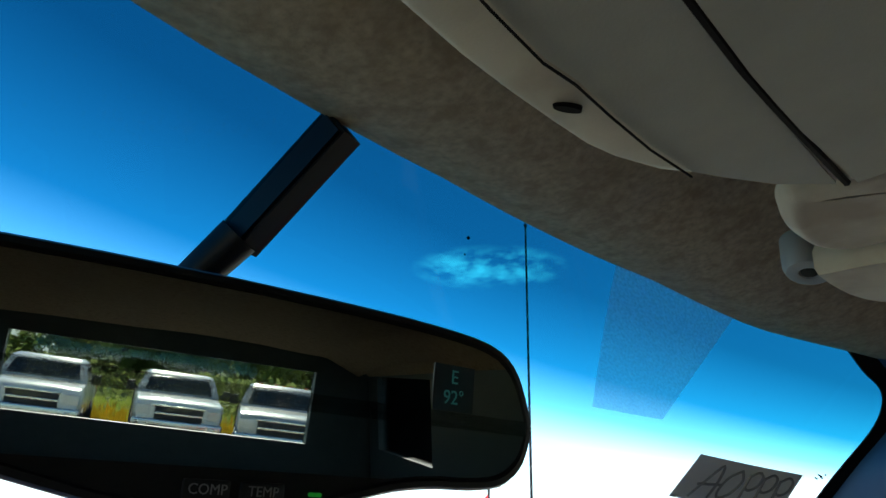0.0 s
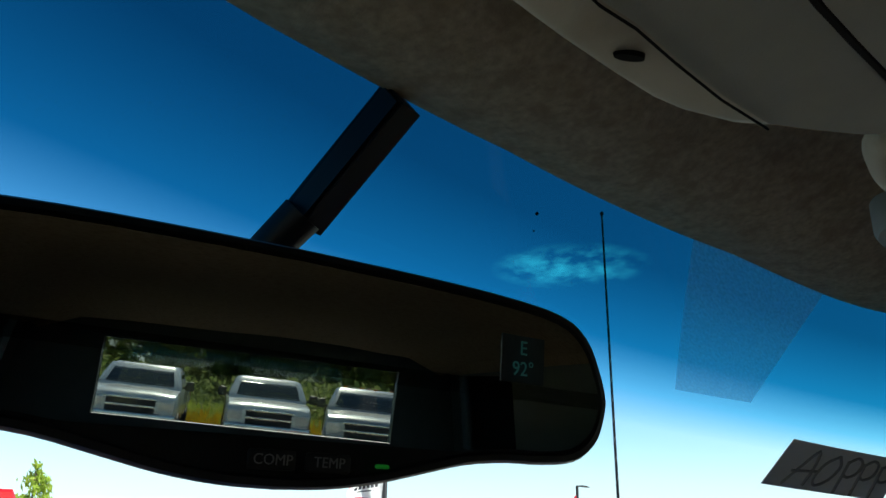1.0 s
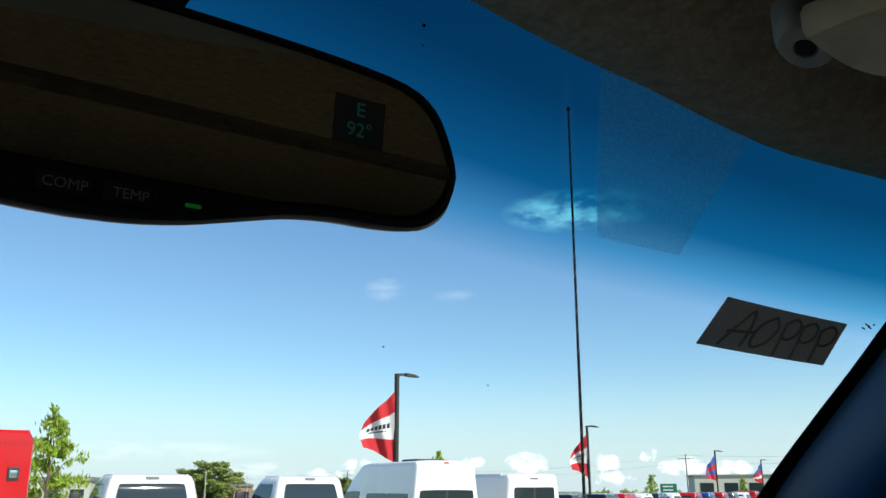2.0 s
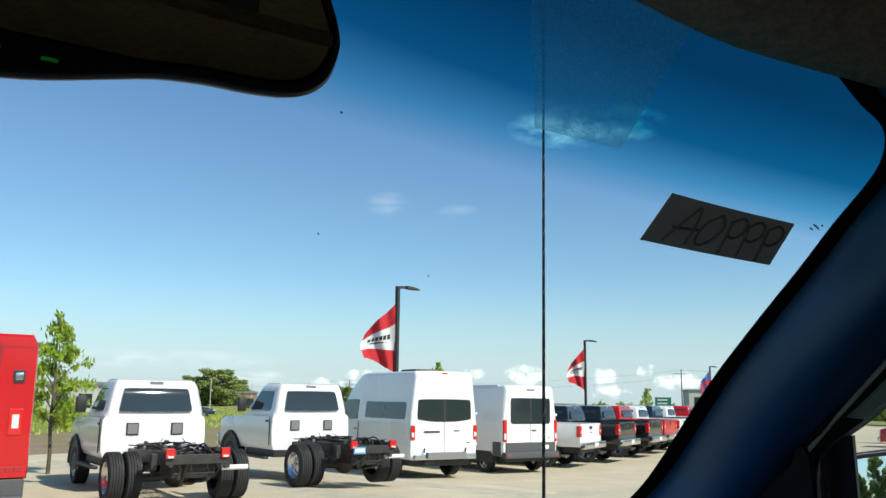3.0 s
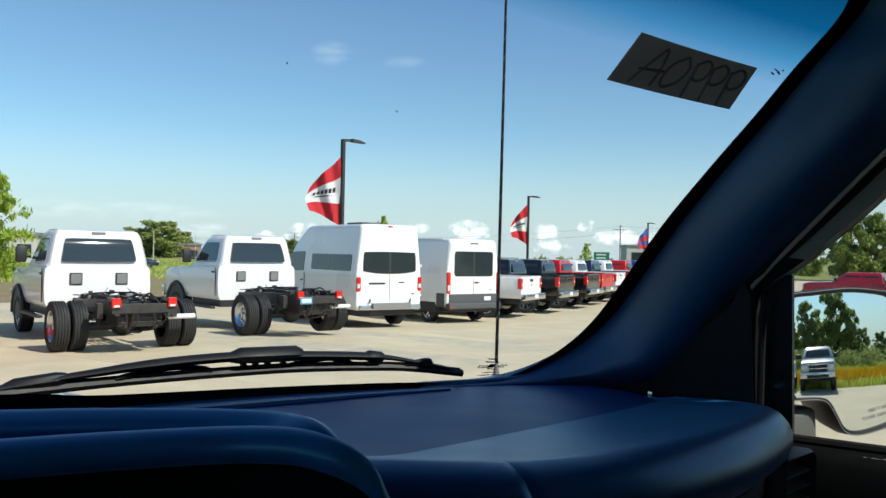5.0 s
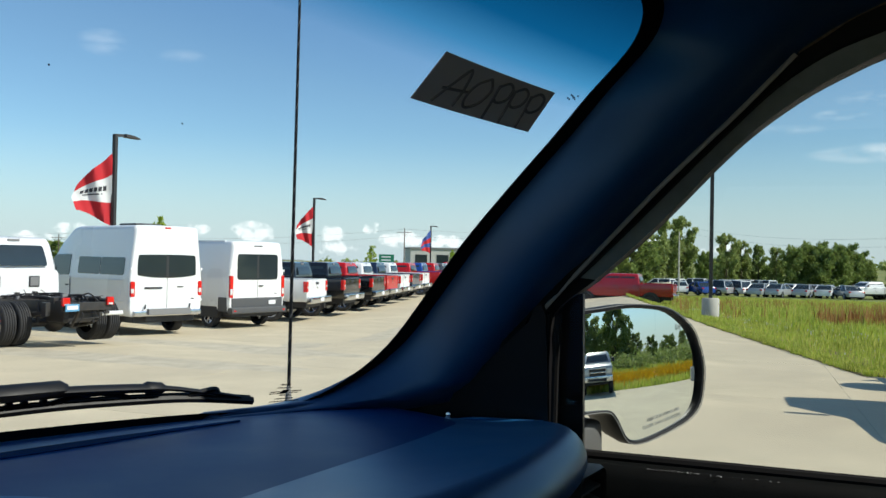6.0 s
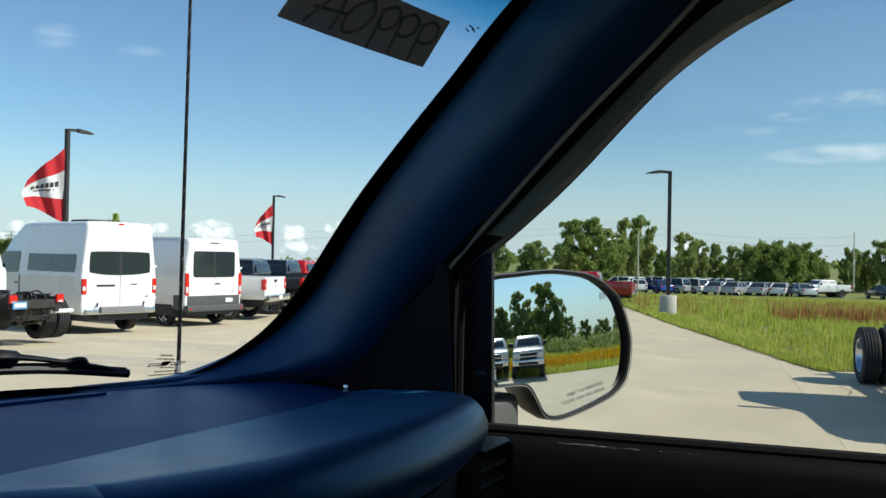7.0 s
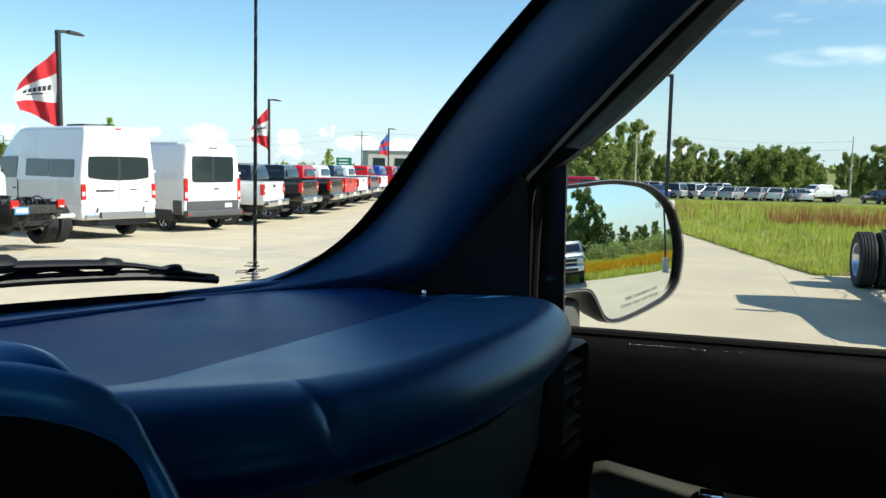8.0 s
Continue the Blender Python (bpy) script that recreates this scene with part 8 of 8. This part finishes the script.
# ---------------------------------------------------------------- poles, wires, buildings, road sign
def utility_pole(b, d, h, label="weathered wooden utility pole with a cross arm", arms=True):
    p = heading(b) * d
    v = thing("utility_pole", at_ground(p.x, p.y, b), label, "utility pole")
    bm = BM()
    tube(bm, [(0, 0, -1.0), (0, 0, h)], [0.10, 0.07] if arms else [0.09, 0.06], 8)
    part("pole", bm, WOODPOLE if arms else POLECONC, v)
    if not arms:
        return p + Vector((0, 0, h - 0.6))
    bm = BM()
    box(bm, (-1.1, -0.04, h - 0.70), (1.1, 0.04, h - 0.62))
    tube(bm, [(-0.6, 0.04, h - 0.68), (0, 0.06, h - 1.2), (0.6, 0.04, h - 0.68)], 0.02, 5)
    arm = part("cross_arm", bm, WOODPOLE, v, smooth=False)
    for x in (-1.0, -0.45, 0.45, 1.0):
        bm = BM()
        lathe(bm, [(0, 0.03), (0.05, 0.055), (0.09, 0.03), (0.13, 0.05), (0.17, 0.0)], 8, "z")
        part("insulator", bm, POLECONC, arm, at=Matrix.Translation((x, 0, h - 0.62)))
    return p + Vector((0, 0, h - 0.6))


tops = [utility_pole(b, d, h) for b, d, h in ((30.0, 190, 4.6), (45.6, 150, 5.4), (67.6, 130, 6.9))]
tops += [utility_pole(b, d, h, "thin pale pole by the car lot", False) for b, d, h in ((85.0, 150, 9.5), (99.0, 112, 5.9))]
utility_pole(36.6, 140, 5.2, "thin pole by the far trees", False)
utility_pole(39.2, 150, 4.6, "thin pole by the far trees", False)
utility_pole(86.0, 88, 5.0, "pale thin pole in the car lot", False)
for k, (a, b) in enumerate(zip(tops, tops[1:])):
    for dz in (0.0, -1.0):
        bm = BM()
        tube(bm, [a.lerp(b, t / 10) + Vector((0, 0, dz - 1.2 * (1 - (2 * t / 10 - 1) ** 2))) for t in range(11)], 0.010, 4)
        tagged(part("overhead_wire", bm, TRIM), "thin dark overhead wire between the poles", "wire", "overhead wires")


def building(b, d, w, dep, h, wall, label, turn=0.0, n=4):
    p = heading(b) * d
    v = thing("building", at_ground(p.x, p.y, b + turn), label, "building", "far buildings")
    block("wall", (-w / 2, 0, 0), (w / 2, dep, h), wall, v, 0.0)
    block("roof", (-w / 2 - 0.2, -0.2, h), (w / 2 + 0.2, dep + 0.2, h + 0.35), GREYPLASTIC, v, 0.0)
    for k in range(n):
        cx = -w / 2 + w * (k + 0.5) / n
        f = block("window", (cx - w / n * 0.28, -0.06, h * 0.3), (cx + w / n * 0.28, 0.05, h * 0.72), TRIM, v, 0.0)
        block("pane", (cx - w / n * 0.25, -0.08, h * 0.33), (cx + w / n * 0.25, -0.05, h * 0.69), CARGLASS, f, 0.0)


building(27.0, 92, 9, 8, 2.9, BUILDWALL, "long low white building behind the young tree", 10)
building(38.6, 150, 5.0, 5, 2.9, BRICKWALL, "small brown building before the trees", 0, 2)
building(72.4, 170, 26, 12, 4.0, BUILDWALL, "low pale building beyond the far pickups", -10, 6)
building(54.0, 260, 30, 12, 4.0, BUILDWALL, "low pale building in the distance", 0, 6)
p = heading(66.4) * 100
v = thing("road_sign", at_ground(p.x, p.y, 66.4), "green road sign on two posts", "sign")
block("panel", (-0.9, -0.02, 1.5), (0.9, 0.02, 2.5), SIGNGREEN, v, 0.0)
for k in range(2):
    block("text_bar", (-0.6, -0.035, 1.75 + 0.38 * k), (0.5, -0.022, 1.9 + 0.38 * k), PLATEWHITE, v, 0.0)
for s in (1, -1):
    block("post", (s * 0.6 - 0.04, 0.02, 0), (s * 0.6 + 0.04, 0.1, 2.4), GREYPLASTIC, v, 0.0)
# dark blue car on the road by the far trees
p = heading(35.2) * 78
car(at_ground(p.x, p.y, 118), NAVY, "dark blue car on the far road", False)

# ---------------------------------------------------------------- concrete bays
pave = bpy.data.objects["pavement"]
BAY = 4.5
shapes = {}


def slab_mesh(w, l):
    if (w, l) not in shapes:
        bm = BM()
        rings(bm, [[(a, b, c) for a, b in ((-w / 2 + e, -l / 2 + e), (w / 2 - e, -l / 2 + e), (w / 2 - e, l / 2 - e), (-w / 2 + e, l / 2 - e))] for c, e in ((-0.10, 0.0025), (-0.003, 0.0025), (0.0, 0.005))])
        shapes[(w, l)] = mesh_of(bm, "slab", CONCRETE)
    return shapes[(w, l)]


def sunk_slab(w, cx, cy):
    """A bay that follows the fall of the lot."""
    n = 3
    pts = [[(-w / 2 + 0.004 + (w - 0.008) * i / n, -w / 2 + 0.004 + (w - 0.008) * j / n) for j in range(n + 1)] for i in range(n + 1)]
    bm = BM()
    sheet(bm, [[(a, b, float(lotz(cx + a, cy + b))) for a, b in row] for row in pts], (0, 0, -0.1))
    return mesh_of(bm, "slab", CONCRETE)


def lane_edge(x):
    return float(np.interp(x, [15.4, 19.4, 25.6, 33.0, 46.0, 60.0], [-1.95, -0.85, 0.85, 2.60, 5.9, 8.0])) + 0.02


def cut_slab(cx, cy):
    """A bay trimmed along the edge of the lane, in its own middle's frame."""
    h = BAY / 2 - 0.004
    a, b = Vector((cx - h, lane_edge(cx - h))), Vector((cx + h, lane_edge(cx + h)))
    side = lambda p: (b.x - a.x) * (p.y - a.y) - (b.y - a.y) * (p.x - a.x)
    sq = [Vector((cx + s * h, cy + t * h)) for s, t in ((-1, -1), (1, -1), (1, 1), (-1, 1))]
    out = []
    for p, q in zip(sq, sq[1:] + sq[:1]):
        if side(p) >= 0:
            out.append(p)
        if (side(p) >= 0) != (side(q) >= 0):
            out.append(p.lerp(q, side(p) / (side(p) - side(q))))
    return out


for i in range(-5, 14):
    for j in range(-4, 6):
        cx, cy = i * BAY + 1.0, j * BAY + 0.8
        if cx > 46 and cy < 6:
            continue
        near = cx > 12 and cy - BAY / 2 < lane_edge(max(cx + BAY / 2, 15.4))
        if near and cx - BAY / 2 > 15.4:
            ring = cut_slab(cx, cy)
            if len(ring) < 3:
                continue
            bm = BM()
            rings(bm, [[(p.x - cx, p.y - cy, c + float(lotz(p.x, p.y))) for p in ring] for c in (-0.10, 0.0)])
            again("slab", mesh_of(bm, "slab", CONCRETE), pave, Matrix.Translation((cx, cy, 0.0)))
        elif cx < 15.5 or not near:
            sunk = cx > 9.5 and cy > 3.0
            again("slab", sunk_slab(BAY, cx, cy) if sunk else slab_mesh(BAY, BAY), pave, Matrix.Translation((cx, cy, 0.0)))
for i in range(4):
    for j in range(2):
        again("slab", sunk_slab(9.0, 66.5 + 9 * i, 12.0 + 9 * j), pave, Matrix.Translation((66.5 + 9 * i, 12.0 + 9 * j, 0.0)))
